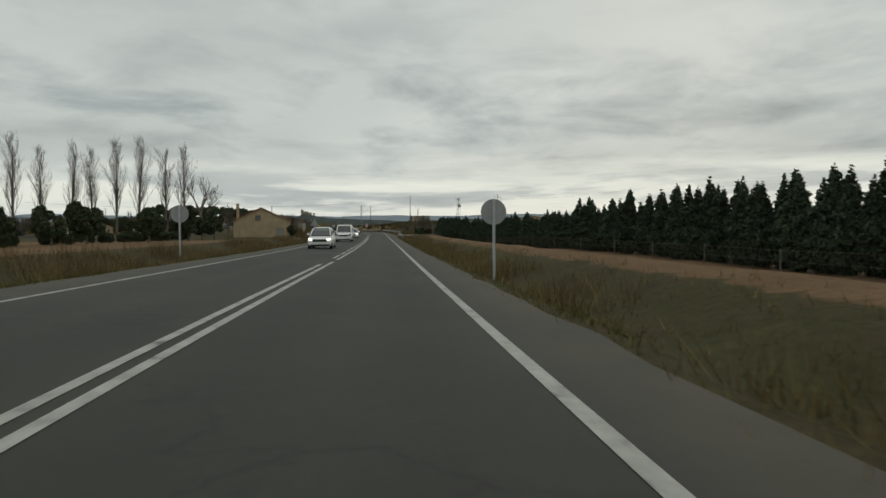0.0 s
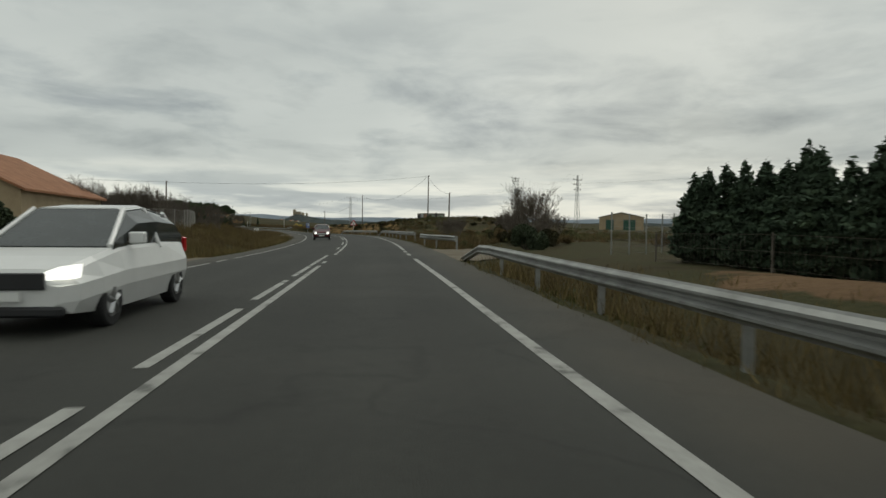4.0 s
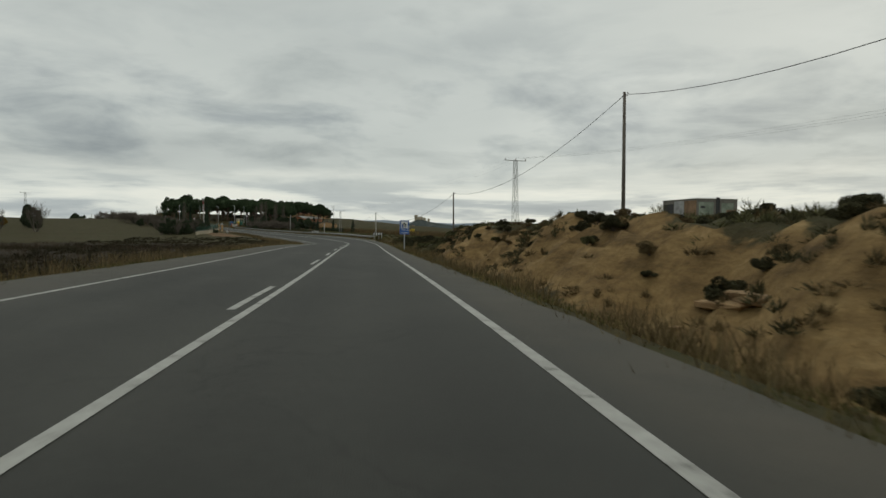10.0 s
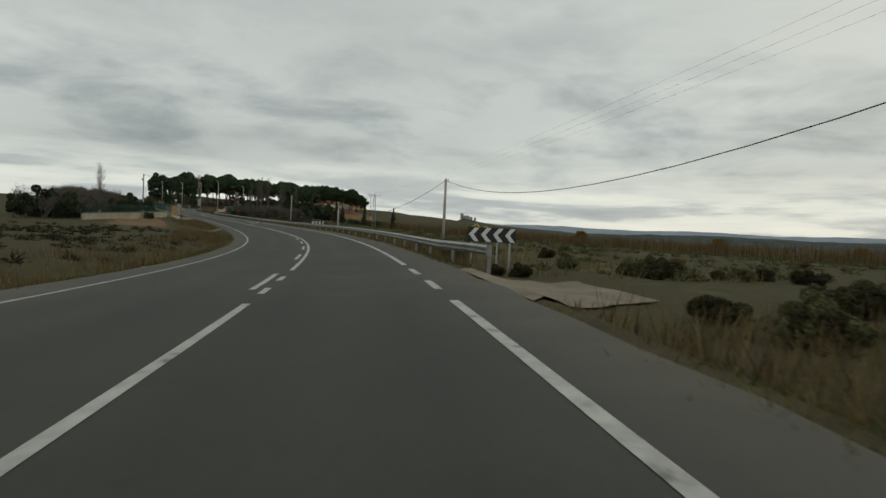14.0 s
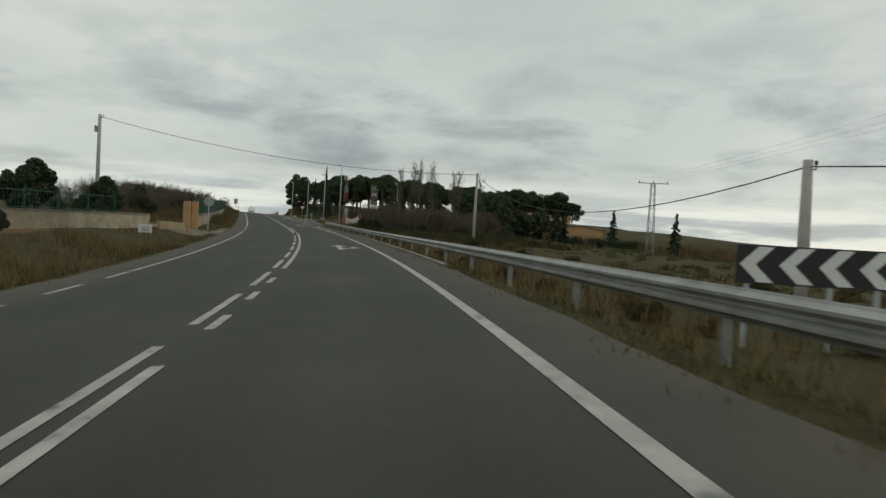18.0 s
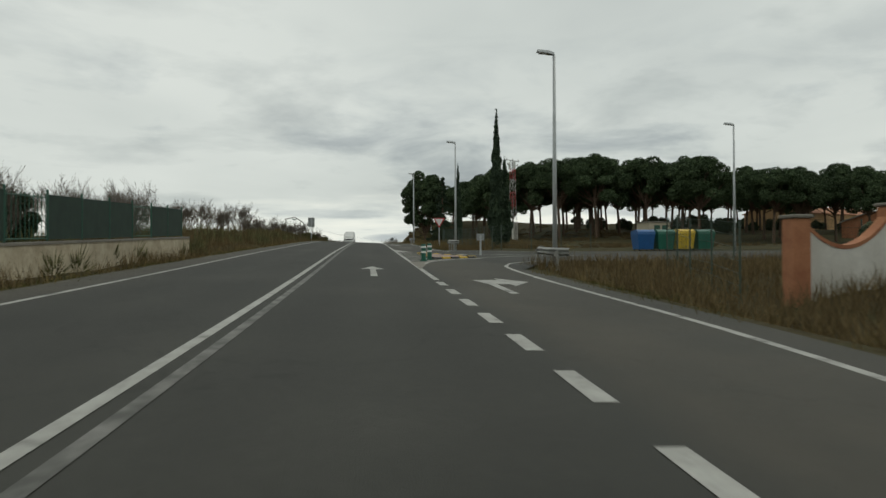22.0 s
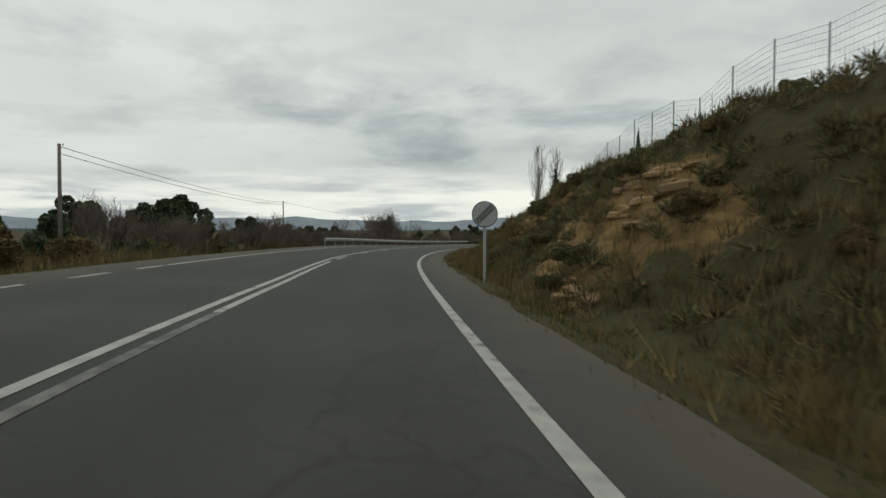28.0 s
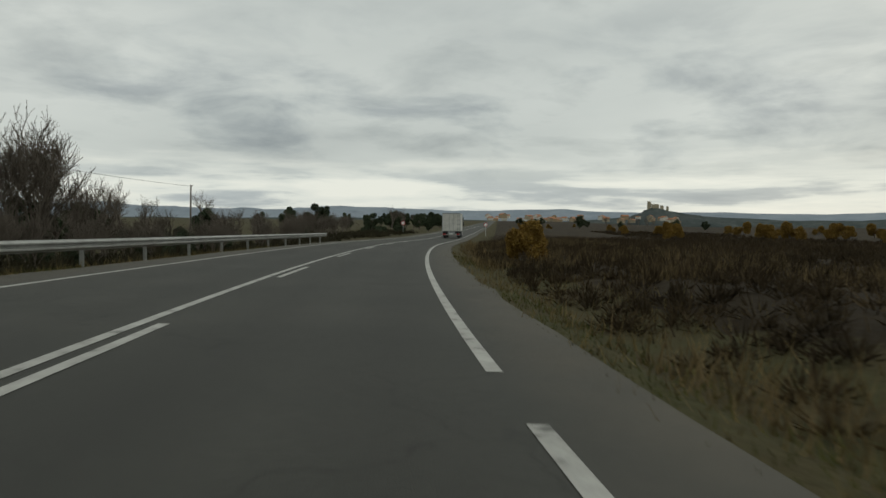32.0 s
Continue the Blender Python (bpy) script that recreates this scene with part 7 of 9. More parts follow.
for s0, l0, l1 in ((524.9, 5.1, 5.75), (526.3, 6.3, 7.2), (529.6, 7.5, 9.0), (531.6, 7.3, 8.6)):
    quad_mark([(s0, l0), (s0 + 0.4, l0), (s0 + 0.65, l1), (s0 + 0.25, l1)], name="gore_stripe", lift=0.014)


def double_arrow(s, l):
    """Straight-ahead-and-right arrow painted on the lane."""
    def m(pts):
        return [(s + a, l + b) for a, b in pts]
    quad_mark(m([(-2.5, -0.2), (-2.5, 0.06), (0.9, 0.06), (0.9, -0.2)]), name="lane_arrow")
    quad_mark(m([(0.85, -0.52), (0.85, 0.42), (2.2, -0.06)]), name="lane_arrow", lift=0.007)
    quad_mark(m([(-1.95, 0.02), (-0.95, 0.5), (-0.55, 0.5), (-1.4, 0.02)]), name="lane_arrow", lift=0.008)
    quad_mark(m([(-1.55, 0.45), (-0.75, 0.92), (0.15, 0.45)]), name="lane_arrow", lift=0.009)


def straight_arrow(s, l):
    quad_mark([(s - 2.6, l - 0.1), (s - 2.6, l + 0.1), (s + 0.8, l + 0.09), (s + 0.8, l - 0.09)], name="lane_arrow")
    quad_mark([(s + 0.75, l - 0.4), (s + 0.75, l + 0.4), (s + 2.4, l)], name="lane_arrow", lift=0.007)


def right_arrow(s, l):
    quad_mark([(s - 2.6, l - 0.1), (s - 2.6, l + 0.08), (s + 0.3, l + 0.12), (s + 0.7, l - 0.1)], name="lane_arrow")
    quad_mark([(s - 0.1, l + 0.5), (s - 0.1, l - 0.1), (s + 1.1, l - 0.3), (s + 1.3, l + 0.4)], name="lane_arrow", lift=0.007)
    quad_mark([(s - 0.7, l + 0.45), (s + 0.6, l + 1.1), (s + 1.9, l + 0.42)], name="lane_arrow", lift=0.008)


double_arrow(437.1, 2.24)
double_arrow(485.9, 2.1)
straight_arrow(516.2, 2.0)
right_arrow(511.5, 4.9)


def give_way_mark(s, l):
    for a, b in (((s + 1.7, l - 0.5), (s + 1.7, l + 0.62)), ((s + 1.7, l + 0.62), (s - 1.6, l + 0.1)), ((s - 1.6, l + 0.1), (s + 1.7, l - 0.5))):
        curve_mark([a, ((a[0] + b[0]) / 2, (a[1] + b[1]) / 2), b], 0.14, lift=0.007)


give_way_mark(550.3, 5.2)
quad_mark([(558.5, 5.0), (558.9, 5.35), (562.3, 4.75), (562.2, 4.35)], name="lane_arrow")
quad_mark([(561.2, 3.95), (563.8, 4.35), (561.9, 5.25), (562.2, 4.7)], name="lane_arrow", lift=0.007)


def build_island():
    root = thing("traffic_island", "low paved traffic island with black and yellow kerb blocks", "traffic island")
    corners = [(526.2, 4.95), (534.0, 4.95), (528.4, 7.4)]
    k = len(corners)
    g = Geo()
    vs = [at(s, l, crown(l) - 0.02) for s, l in corners] + [at(s, l, crown(l) + 0.06) for s, l in corners]
    g.add(vs, [(2, 1, 0), (3, 4, 5)] + [(i, (i + 1) % k, (i + 1) % k + k, i + k) for i in range(k)])
    part("paving", g, "pink_paving", root)
    blk = Geo()
    blk.prism([(-0.11, -0.04), (0.11, -0.04), (0.1, 0.06), (0.05, 0.09), (-0.05, 0.09), (-0.1, 0.06)], "y", -0.29, 0.29)
    meshes = {m: blk.mesh("kerb_block", [m]) for m in ("yellow_paint", "black")}
    n = 0
    for i in range(k):
        a, b = Vector((*corners[i], 0)), Vector((*corners[(i + 1) % k], 0))
        d = (b - a).length
        m = int(d / 0.6)
        for j in range(m):
            q = a.lerp(b, (j + 0.5) / m)
            p = at(q.x, q.y, crown(q.y))
            p2 = at(q.x + (b - a).x / d * 0.3, q.y + (b - a).y / d * 0.3, 0)
            rz = math.degrees(math.atan2(-(p2.x - p.x), p2.y - p.y))
            part("kerb_block", meshes["yellow_paint" if n % 2 else "black"], None, root, m=pose(p.x, p.y, p.z, 0, 0, rz))
            n += 1


build_island()


def bollard(s, l):
    p = at(s, l, crown(l))
    root = thing("lane_bollard", "green plastic lane bollard with two white bands", "bollard", "lane bollards", m=pose(p.x, p.y, p.z))
    g = Geo()
    g.tube([(0, 0, 0), (0, 0, 0.04), (0, 0, 0.05)], [0.17, 0.17, 0.12], 16)
    part("foot", g, "green_plastic", root)
    g = Geo()
    g.tube([(0, 0, 0.04), (0, 0, 0.1), (0, 0, 0.72), (0, 0, 0.75), (0, 0, 0.76)], [0.1, 0.105, 0.105, 0.09, 0.05], 18)
    part("tube", g, "green_plastic", root, smooth=False)
    for z in (0.36, 0.58):
        g = Geo()
        g.tube([(0, 0, z), (0, 0, z + 0.09)], 0.108, 18)
        part("reflective_band", g, "white_sheet", root)


bollard(525.2, 4.72)
bollard(523.7, 4.3)


# ---- fences, walls, gates ----
def mesh_fence(pts, h, label, mat="grey_paint", pitch=2.5, wire_rows=7, name="wire_fence", panel=None, group="fences"):
    """Posts along (s, l) points with wires, or solid mesh panels, between them."""
    root = thing(name, label, "fence", group)
    pos = []
    for i in range(len(pts) - 1):
        a, b = Vector((*pts[i], 0)), Vector((*pts[i + 1], 0))
        n = max(1, int(round((b - a).length / pitch)))
        for j in range(n + (1 if i == len(pts) - 2 else 0)):
            pos.append(a.lerp(b, j / n))
    pm = Geo()
    pm.tube([(0, 0, -0.4), (0, 0, h)], 0.028, 6)
    pm = pm.mesh("fence_post", [mat])
    ground = [ground_at(q.x, q.y) for q in pos]
    for p in ground:
        part("fence_post", pm, None, root, m=pose(p.x, p.y, p.z))
    if panel:
        for a, b in zip(ground, ground[1:]):
            g = Geo()
            d = (b - a)
            nrm = Vector((-d.y, d.x, 0)).normalized() * 0.012
            up = Vector((0, 0, h - 0.05))
            vs = [a - nrm, b - nrm, b + nrm, a + nrm]
            g.add([v + Vector((0, 0, 0.05)) for v in vs] + [v + up for v in vs], [(0, 1, 2, 3), (7, 6, 5, 4), (0, 4, 5, 1), (1, 5, 6, 2), (2, 6, 7, 3), (3, 7, 4, 0)])
            part("mesh_panel", g, panel, root)
    else:
        g = Geo()
        for a, b in zip(ground, ground[1:]):
            for k in range(wire_rows):
                z = 0.1 + (h - 0.15) * k / (wire_rows - 1)
                g.tube([a + Vector((0, 0, z)), b + Vector((0, 0, z))], 0.006, 3, cap=False)
            m = int((b - a).length / 0.16)
            for k in range(m):
                q = a.lerp(b, (k + 0.5) / m)
                g.tube([q + Vector((0, 0, 0.1)), q + Vector((0, 0, h - 0.05))], 0.003, 3, cap=False)
        tagged(part("wire_mesh", g, mat, root), "thin galvanised wire mesh", kind="stuff")
    return root


mesh_fence([(6, 17.6), (40, 17.2), (112, 11.2)], 1.0, "low wire fence on thin posts before the cypress hedge", "pole_wood", pitch=5.5, wire_rows=3)
mesh_fence([(509.5, 10.3), (514, 11.5), (518.5, 13.0), (518.5, 21)], 1.9, "green wire fence in front of the hotel grounds", "fence_green")
mesh_fence([(540.5, 18), (541, 11.5), (552, 11.0), (575, 11.2), (600, 14.5)], 1.9, "green wire fence along the hotel grounds", "fence_green")
mesh_fence([(604, 15.5), (625, 14.9), (650, 14.3), (668, 14.4), (690, 15.5), (700, 15.5)], 1.75, "galvanised wire fence along the top of the cut bank", "grey_paint", wire_rows=9)
mesh_fence([(136, -13.5), (152, -14.0), (170, -16.5)], 1.9, "leaning old fence of thick grey posts before a thicket", "pole_concrete", pitch=4.0, wire_rows=3)
mesh_fence([(117.5, 11.8), (119.5, 15.0), (123, 19)], 1.8, "rusty wire garden fence beside the access", "steel", pitch=1.5)


def garden_wall():
    root = thing("garden_wall", "low rubble garden wall with a concrete coping beside the road", "wall")
    runs = [((420, -23.5), (456, -10.4)), ((464.6, -8.3), (532, -7.9))]
    for a, b in runs:
        d = math.hypot(b[0] - a[0], b[1] - a[1])
        n = int(d / 4)
        for i in range(n):
            u, v = i / n, (i + 1) / n
            p, q = at(a[0] + (b[0] - a[0]) * u, a[1] + (b[1] - a[1]) * u), at(a[0] + (b[0] - a[0]) * v, a[1] + (b[1] - a[1]) * v)
            p.z += rise(a[0] + (b[0] - a[0]) * u, a[1] + (b[1] - a[1]) * u)
            q.z += rise(a[0] + (b[0] - a[0]) * v, a[1] + (b[1] - a[1]) * v)
            e = (q - p)
            nn = Vector((-e.y, e.x, 0)).normalized() * 0.14
            for name, z0, z1, k, mat in (("wall_panel", -0.4, 0.95, 1.0, "stone"), ("coping", 0.95, 1.03, 1.25, "concrete")):
                g = Geo()
                vs = [p - nn * k, q - nn * k, q + nn * k, p + nn * k]
                g.add([w + Vector((0, 0, z0)) for w in vs] + [w + Vector((0, 0, z1)) for w in vs], [(3, 2, 1, 0), (4, 5, 6, 7), (0, 1, 5, 4), (1, 2, 6, 5), (2, 3, 7, 6), (3, 0, 4, 7)])
                part(name, g, mat, root)
    return root


garden_wall()


def railing(pts, z, h, label, panel, pitch=2.4):
    root = thing("garden_fence", label, "fence", "fences")
    pos = []
    for i in range(len(pts) - 1):
        a, b = Vector((*pts[i], 0)), Vector((*pts[i + 1], 0))
        n = max(1, int(round((b - a).length / pitch)))
        pos += [a.lerp(b, j / n) for j in range(n + (1 if i == len(pts) - 2 else 0))]
    pm = Geo()
    pm.box(-0.03, 0.03, -0.03, 0.03, 0, h + 0.15, 0, 0.008)
    pm = pm.mesh("fence_post", ["green_paint"])
    bar = Geo()
    bar.tube([(0, 0, 0.05), (0, 0, h)], 0.013, 4)
    bar = bar.mesh("fence_bar", ["green_paint"])
    w = [at(q.x, q.y, rise(q.x, q.y) + z) for q in pos]
    for p in w:
        part("fence_post", pm, None, root, m=pose(p.x, p.y, p.z))
    for i, (a, b) in enumerate(zip(w, w[1:])):
        g = Geo()
        d = b - a
        nrm = Vector((-d.y, d.x, 0)).normalized() * 0.01
        if panel(i):
            vs = [a - nrm, b - nrm, b + nrm, a + nrm]
            g.add([v + Vector((0, 0, 0.06)) for v in vs] + [v + Vector((0, 0, h)) for v in vs], [(3, 2, 1, 0), (4, 5, 6, 7), (0, 1, 5, 4), (1, 2, 6, 5), (2, 3, 7, 6), (3, 0, 4, 7)])
            part("screen_panel", g, "green_screen", root)
        else:
            for k in range(10):
                q = a.lerp(b, (k + 0.5) / 10)
                part("fence_bar", bar, None, root, m=pose(q.x, q.y, q.z))
            for zz in (0.1, h - 0.1):
                rl = Geo()
                rl.tube([a + Vector((0, 0, zz)), b + Vector((0, 0, zz))], 0.018, 4)
                part("fence_rail", rl, "green_paint", root)


MAT["green_screen"] = surface("dark_green_screening", [(0.3, (0.008, 0.022, 0.015)), (0.7, (0.016, 0.038, 0.025))], scale=2.0, rough=0.8, fine=0.25, fine_scale=30)
railing([(464.6, -8.3), (531, -7.9)], 1.03, 1.45, "green steel garden fence with dark screening on the wall", lambda i: i > 3 and i % 4 != 1)
railing([(421, -23.2), (451, -11.5)], 1.03, 1.1, "green steel garden railing on the wall", lambda i: False)


def gate_pillar(s, l, h, mat, cap=True, name="gate_pillar", label="orange rendered gate pillar with a pointed cap", w=0.36):
    p = ground_at(s, l)
    root = thing(name, label, "gate pillar", "gate pillars", m=pose(p.x, p.y, p.z, 0, 0, turn(s)))
    g = Geo()
    g.box(-w, w, -w, w, -0.4, h, 0, 0.02)
    part("shaft", g, mat, root)
    if cap:
        g = Geo()
        g.add([(-w - 0.08, -w - 0.08, h), (w + 0.08, -w - 0.08, h), (w + 0.08, w + 0.08, h), (-w - 0.08, w + 0.08, h), (0, 0, h + 0.38)], [(3, 2, 1, 0), (0, 1, 4), (1, 2, 4), (2, 3, 4), (3, 0, 4)])
        part("cap", g, mat, root)


gate_pillar(459.4, -8.2, 2.35, "orange_stucco", False, w=0.25, label="slim square orange rendered gate pillar")
gate_pillar(464.3, -8.1, 2.35, "orange_stucco", False, w=0.25, label="slim square orange rendered gate pillar")
for a, b in (((455.6, -9.6), (459.1, -8.3)),):
    p, q = at(*a), at(*b)
    p.z += rise(*a)
    q.z += rise(*b)
    e = q - p
    nn = Vector((-e.y, e.x, 0)).normalized() * 0.13
    g = Geo()
    vs = [p - nn, q - nn, q + nn, p + nn]
    g.add([w + Vector((0, 0, -0.3)) for w in vs] + [w + Vector((0, 0, 0.6)) for w in vs], [(3, 2, 1, 0), (4, 5, 6, 7), (0, 1, 5, 4), (1, 2, 6, 5), (2, 3, 7, 6), (3, 0, 4, 7)])
    tagged(part("gate_wing_wall", g, "stucco"), "low ochre rendered wing wall beside the gate", "wall", "gate walls")


def hotel_gate(e0, e1):
    root = thing("hotel_gate_wall", "white concave gate wall between red brick pillars", "gate wall", "hotel gate walls")
    for s, l in (e0, e1):
        p = ground_at(s, l)
        g = Geo()
        g.box(-0.2, 0.2, -0.2, 0.2, -0.4, 1.85, 0, 0.02)
        pl = part("brick_pillar", g, "brick", root, m=pose(p.x, p.y, p.z, 0, 0, turn(s)))
        g = Geo()
        g.box(-0.25, 0.25, -0.25, 0.25, 1.85, 1.93, 0, 0.02)
        part("pillar_cap", g, "concrete", pl)
    a, b = ground_at(*e0), ground_at(*e1)
    d = (b - a)
    nrm = Vector((-d.y, d.x, 0)).normalized() * 0.12
    g, t = Geo(), Geo()
    n = 12
    for i in range(n + 1):
        u = 0.09 + 0.82 * i / n
        q = a.lerp(b, u)
        top = 1.05 + 0.75 * (2 * u - 1) ** 2
        for geo, z0, z1, k in ((g, -0.3, top, 1.0), (t, top, top + 0.09, 1.15)):
            geo.v += [tuple(q - nrm * k + Vector((0, 0, z0))), tuple(q + nrm * k + Vector((0, 0, z0))), tuple(q + nrm * k + Vector((0, 0, z1))), tuple(q - nrm * k + Vector((0, 0, z1)))]
    for geo in (g, t):
        for i in range(n):
            for j in range(4):
                geo.f.append((i * 4 + j, i * 4 + (j + 1) % 4, i * 4 + 4 + (j + 1) % 4, i * 4 + 4 + j))
                geo.m.append(0)
        geo.f += [(0, 1, 2, 3), (n * 4 + 3, n * 4 + 2, n * 4 + 1, n * 4)]
        geo.m += [0, 0]
    part("wall_panel", g, "white_wall", root)
    part("brick_coping", t, "brick", root)


hotel_gate((508.4, 10.9), (508.8, 13.5))
hotel_gate((507.6, 17.4), (506.6, 20.8))


def low_gate():
    """Closed low gate between the two gate walls."""
    a, b = ground_at(508.6, 14.0), ground_at(507.8, 17.0)
    root = thing("entrance_gate", "closed low dark steel gate between brick pillars", "gate")
    d = b - a
    nrm = Vector((-d.y, d.x, 0)).normalized() * 0.025
    for name, z0, z1, k in (("gate_panel", 0.08, 0.72, 1.0), ("top_rail", 0.72, 0.8, 1.6), ("bottom_rail", 0.02, 0.08, 1.6)):
        g = Geo()
        vs = [a - nrm * k, b - nrm * k, b + nrm * k, a + nrm * k]
        g.add([w + Vector((0, 0, z0)) for w in vs] + [w + Vector((0, 0, z1)) for w in vs], [(3, 2, 1, 0), (4, 5, 6, 7), (0, 1, 5, 4), (1, 2, 6, 5), (2, 3, 7, 6), (3, 0, 4, 7)])
        part(name, g, "green_screen", root)


low_gate()


def hotel_sign():
    s, l = 497.8, 13.5
    p = ground_at(s, l)
    h = at(s, l).z + 6.0 - p.z
    root = thing("hotel_sign", "dark red hotel sign board on a grey lattice mast", "sign", m=pose(p.x, p.y, p.z, 0, 0, turn(s) - 8))
    g = Geo()
    lattice(g, h - 2.7, 0.3, 0.3, 0.55, 0.03)
    part("lattice_mast", g, "steel", root)
    g = Geo()
    g.box(-0.46, 0.46, -0.16, 0.16, h - 2.75, h, 0, 0.02)
    bd = part("board", g, "sign_dark", root)
    g = Geo()
    for x0, x1, z0, z1 in ((-0.46, 0.46, h - 0.03, h + 0.01), (-0.48, -0.455, h - 2.75, h + 0.01), (0.455, 0.48, h - 2.75, h + 0.01)):
        g.box(x0, x1, -0.17, 0.17, z0, z1)
    part("frame", g, "grey_paint", bd)
    g = Geo()
    for k in range(5):
        a = 2 * math.pi * k / 5 + 0.3
        g.prism([(0.1 * math.cos(a - 0.3), h - 0.45 + 0.1 * math.sin(a - 0.3)), (0.25 * math.cos(a - 0.25), h - 0.45 + 0.25 * math.sin(a - 0.25)), (0.3 * math.cos(a + 0.1), h - 0.45 + 0.3 * math.sin(a + 0.1)),
                 (0.14 * math.cos(a + 0.2), h - 0.45 + 0.14 * math.sin(a + 0.2))], "y", -0.168, -0.162)
    part("emblem", g, "white_sheet", bd)
    text_part("H", 0.95, bd, 0, -0.163, h - 1.28, "white_sheet", squash=0.95)
    for k in range(4):
        g = Geo()
        x = -0.24 + 0.16 * k
        g.prism([(x + (0.055 if i % 2 == 0 else 0.024) * math.sin(i * math.pi / 5), h - 1.78 + (0.055 if i % 2 == 0 else 0.024) * math.cos(i * math.pi / 5)) for i in range(10)], "y", -0.168, -0.162)
        part("star", g, "white_sheet", bd)
    text_part("HOTEL", 0.23, bd, 0, -0.163, h - 2.3, "white_sheet")
    g = Geo()
    g.box(-0.36, 0.36, -0.168, -0.162, h - 2.52, h - 2.47)
    part("writing_bar", g, "white_sheet", bd)


MAT["sign_dark"] = plain("dark_maroon_sign_panel", (0.05, 0.025, 0.027), 0.4)
hotel_sign()


def bin_container(s, l, mat, label, w=1.25, rz=0):
    p = ground_at(s, l)
    root = thing("recycling_container", label, "container", "recycling containers", m=pose(p.x, p.y, p.z, 0, 0, turn(s) + rz))
    g = Geo()
    g.add([(-w / 2 + 0.1, -0.5, 0.12), (w / 2 - 0.1, -0.5, 0.12), (w / 2 - 0.1, 0.5, 0.12), (-w / 2 + 0.1, 0.5, 0.12), (-w / 2, -0.62, 1.15), (w / 2, -0.62, 1.15), (w / 2, 0.62, 1.15), (-w / 2, 0.62, 1.15)],
          [(3, 2, 1, 0), (4, 5, 6, 7), (0, 1, 5, 4), (1, 2, 6, 5), (2, 3, 7, 6), (3, 0, 4, 7)])
    part("body", g, mat, root)
    g = Geo()
    g.prism([(-0.64, 1.15), (0.64, 1.15), (0.55, 1.38), (-0.3, 1.5), (-0.6, 1.35)], "x", -w / 2 - 0.02, w / 2 + 0.02)
    part("lid", g, mat, root)
    for x in (-w / 2 + 0.18, w / 2 - 0.18):
        for y in (-0.42, 0.42):
            g = Geo()
            g.disc((x, y, 0.06), 0.07, "x", 0.05, 10)
            part("castor", g, "tyre", root)


for k, (m, lab) in enumerate((("blue_plastic", "blue plastic paper container"), ("green_plastic", "green plastic glass container"), ("yellow_plastic", "yellow plastic packaging container"), ("green_plastic", "green plastic waste container"))):
    bin_container(538.8 - 0.1 * k, 21.2 + 1.42 * k, m, lab + " behind the fence")


def info_portal():
    """Small wooden portal frame with a sloped roof board at the left verge."""
    p = ground_at(595.5, -9.5)
    root = thing("timber_portal", "dark timber portal frame with a small sloping roof", "portal", m=pose(p.x, p.y, p.z, 0, 0, turn(595)))
    for x, h in ((-1.1, 3.2), (1.1, 2.85)):
        g = Geo()
        g.box(x - 0.05, x + 0.05, -0.05, 0.05, -0.3, h, 0, 0.01)
        part("post", g, "pole_wood", root)
    for x0, z0, x1, z1 in ((-1.3, 3.2, 0.2, 3.55), (0.2, 3.55, 1.45, 2.75)):
        g = Geo()
        g.tube([(x0, 0, z0), (x1, 0, z1)], 0.06, 4)
        part("beam", g, "pole_wood", root)
    g = Geo()
    g.box(-0.2, 0.45, -0.04, 0.04, 3.1, 3.32, 0, 0.01)
    part("lantern", g, "grey_paint", root)


info_portal()


def access_track(name, label, s0, s1, l0, l1, mat="gravel", skew=0.0, lift=0.04, flare=2.0):
    """A track leaving the shoulder, laid over the ground."""
    g = Geo()
    n, m = 12, 8
    sg = 1 if l1 > 0 else -1
    for j in range(n + 1):
        l = l0 + (l1 - l0) * j / n
        k = j / n
        f = flare * (1 - k) ** 2
        for i in range(m + 1):
            s = s0 - f + (s1 - s0 + 2 * f) * i / m + skew * k + 0.1 * math.sin(j * 1.7 + i)
            z = max(rough_rise(s, l), -0.13 if j < 2 else -0.6) + lift + 0.02 * (j % 3 == 1) if j else -0.085
            if j == 0:
                z = crown(l) - 0.02
            g.v.append(at(s, l, z))
    for j in range(n):
        for i in range(m):
            o = j * (m + 1) + i
            g.f.append((o, o + m + 1, o + m + 2, o + 1) if sg > 0 else (o, o + 1, o + m + 2, o + m + 1))
            g.m.append(0)
    tagged(part(name, g, mat, smooth=True), label, "track", kind="structure")


access_track("concrete_access", "cracked concrete access apron", 116.8, 124.2, 5.0, 8.4, "gravel", skew=1.0)
access_track("concrete_culvert_apron", "broken concrete apron over a culvert", 329, 334, 5.0, 8.6, "gravel", skew=1.5, flare=1.0)
access_track("gravel_access_end", "wide pale gravel lay-by at a field gate", 717, 721.5, 5.0, 9.8, "gravel", skew=1.5, flare=1.2)
access_track("gravel_access_far", "gravel farm track leaving the road", 190.5, 200.5, -5.3, -22, "gravel", skew=6)
access_track("gravel_access_first", "gravel farm track by the house", 111.5, 120, -5.3, -16, "gravel", skew=3)
access_track("gravel_access_garden", "gravel entrance before the garden gate", 456, 462.6, -5.3, -13, "gravel", skew=1)
access_track("gravel_access_field", "field entrance of pale gravel", 416.4, 418.6, -5.3, -7.4, "gravel", skew=0, flare=0.5)


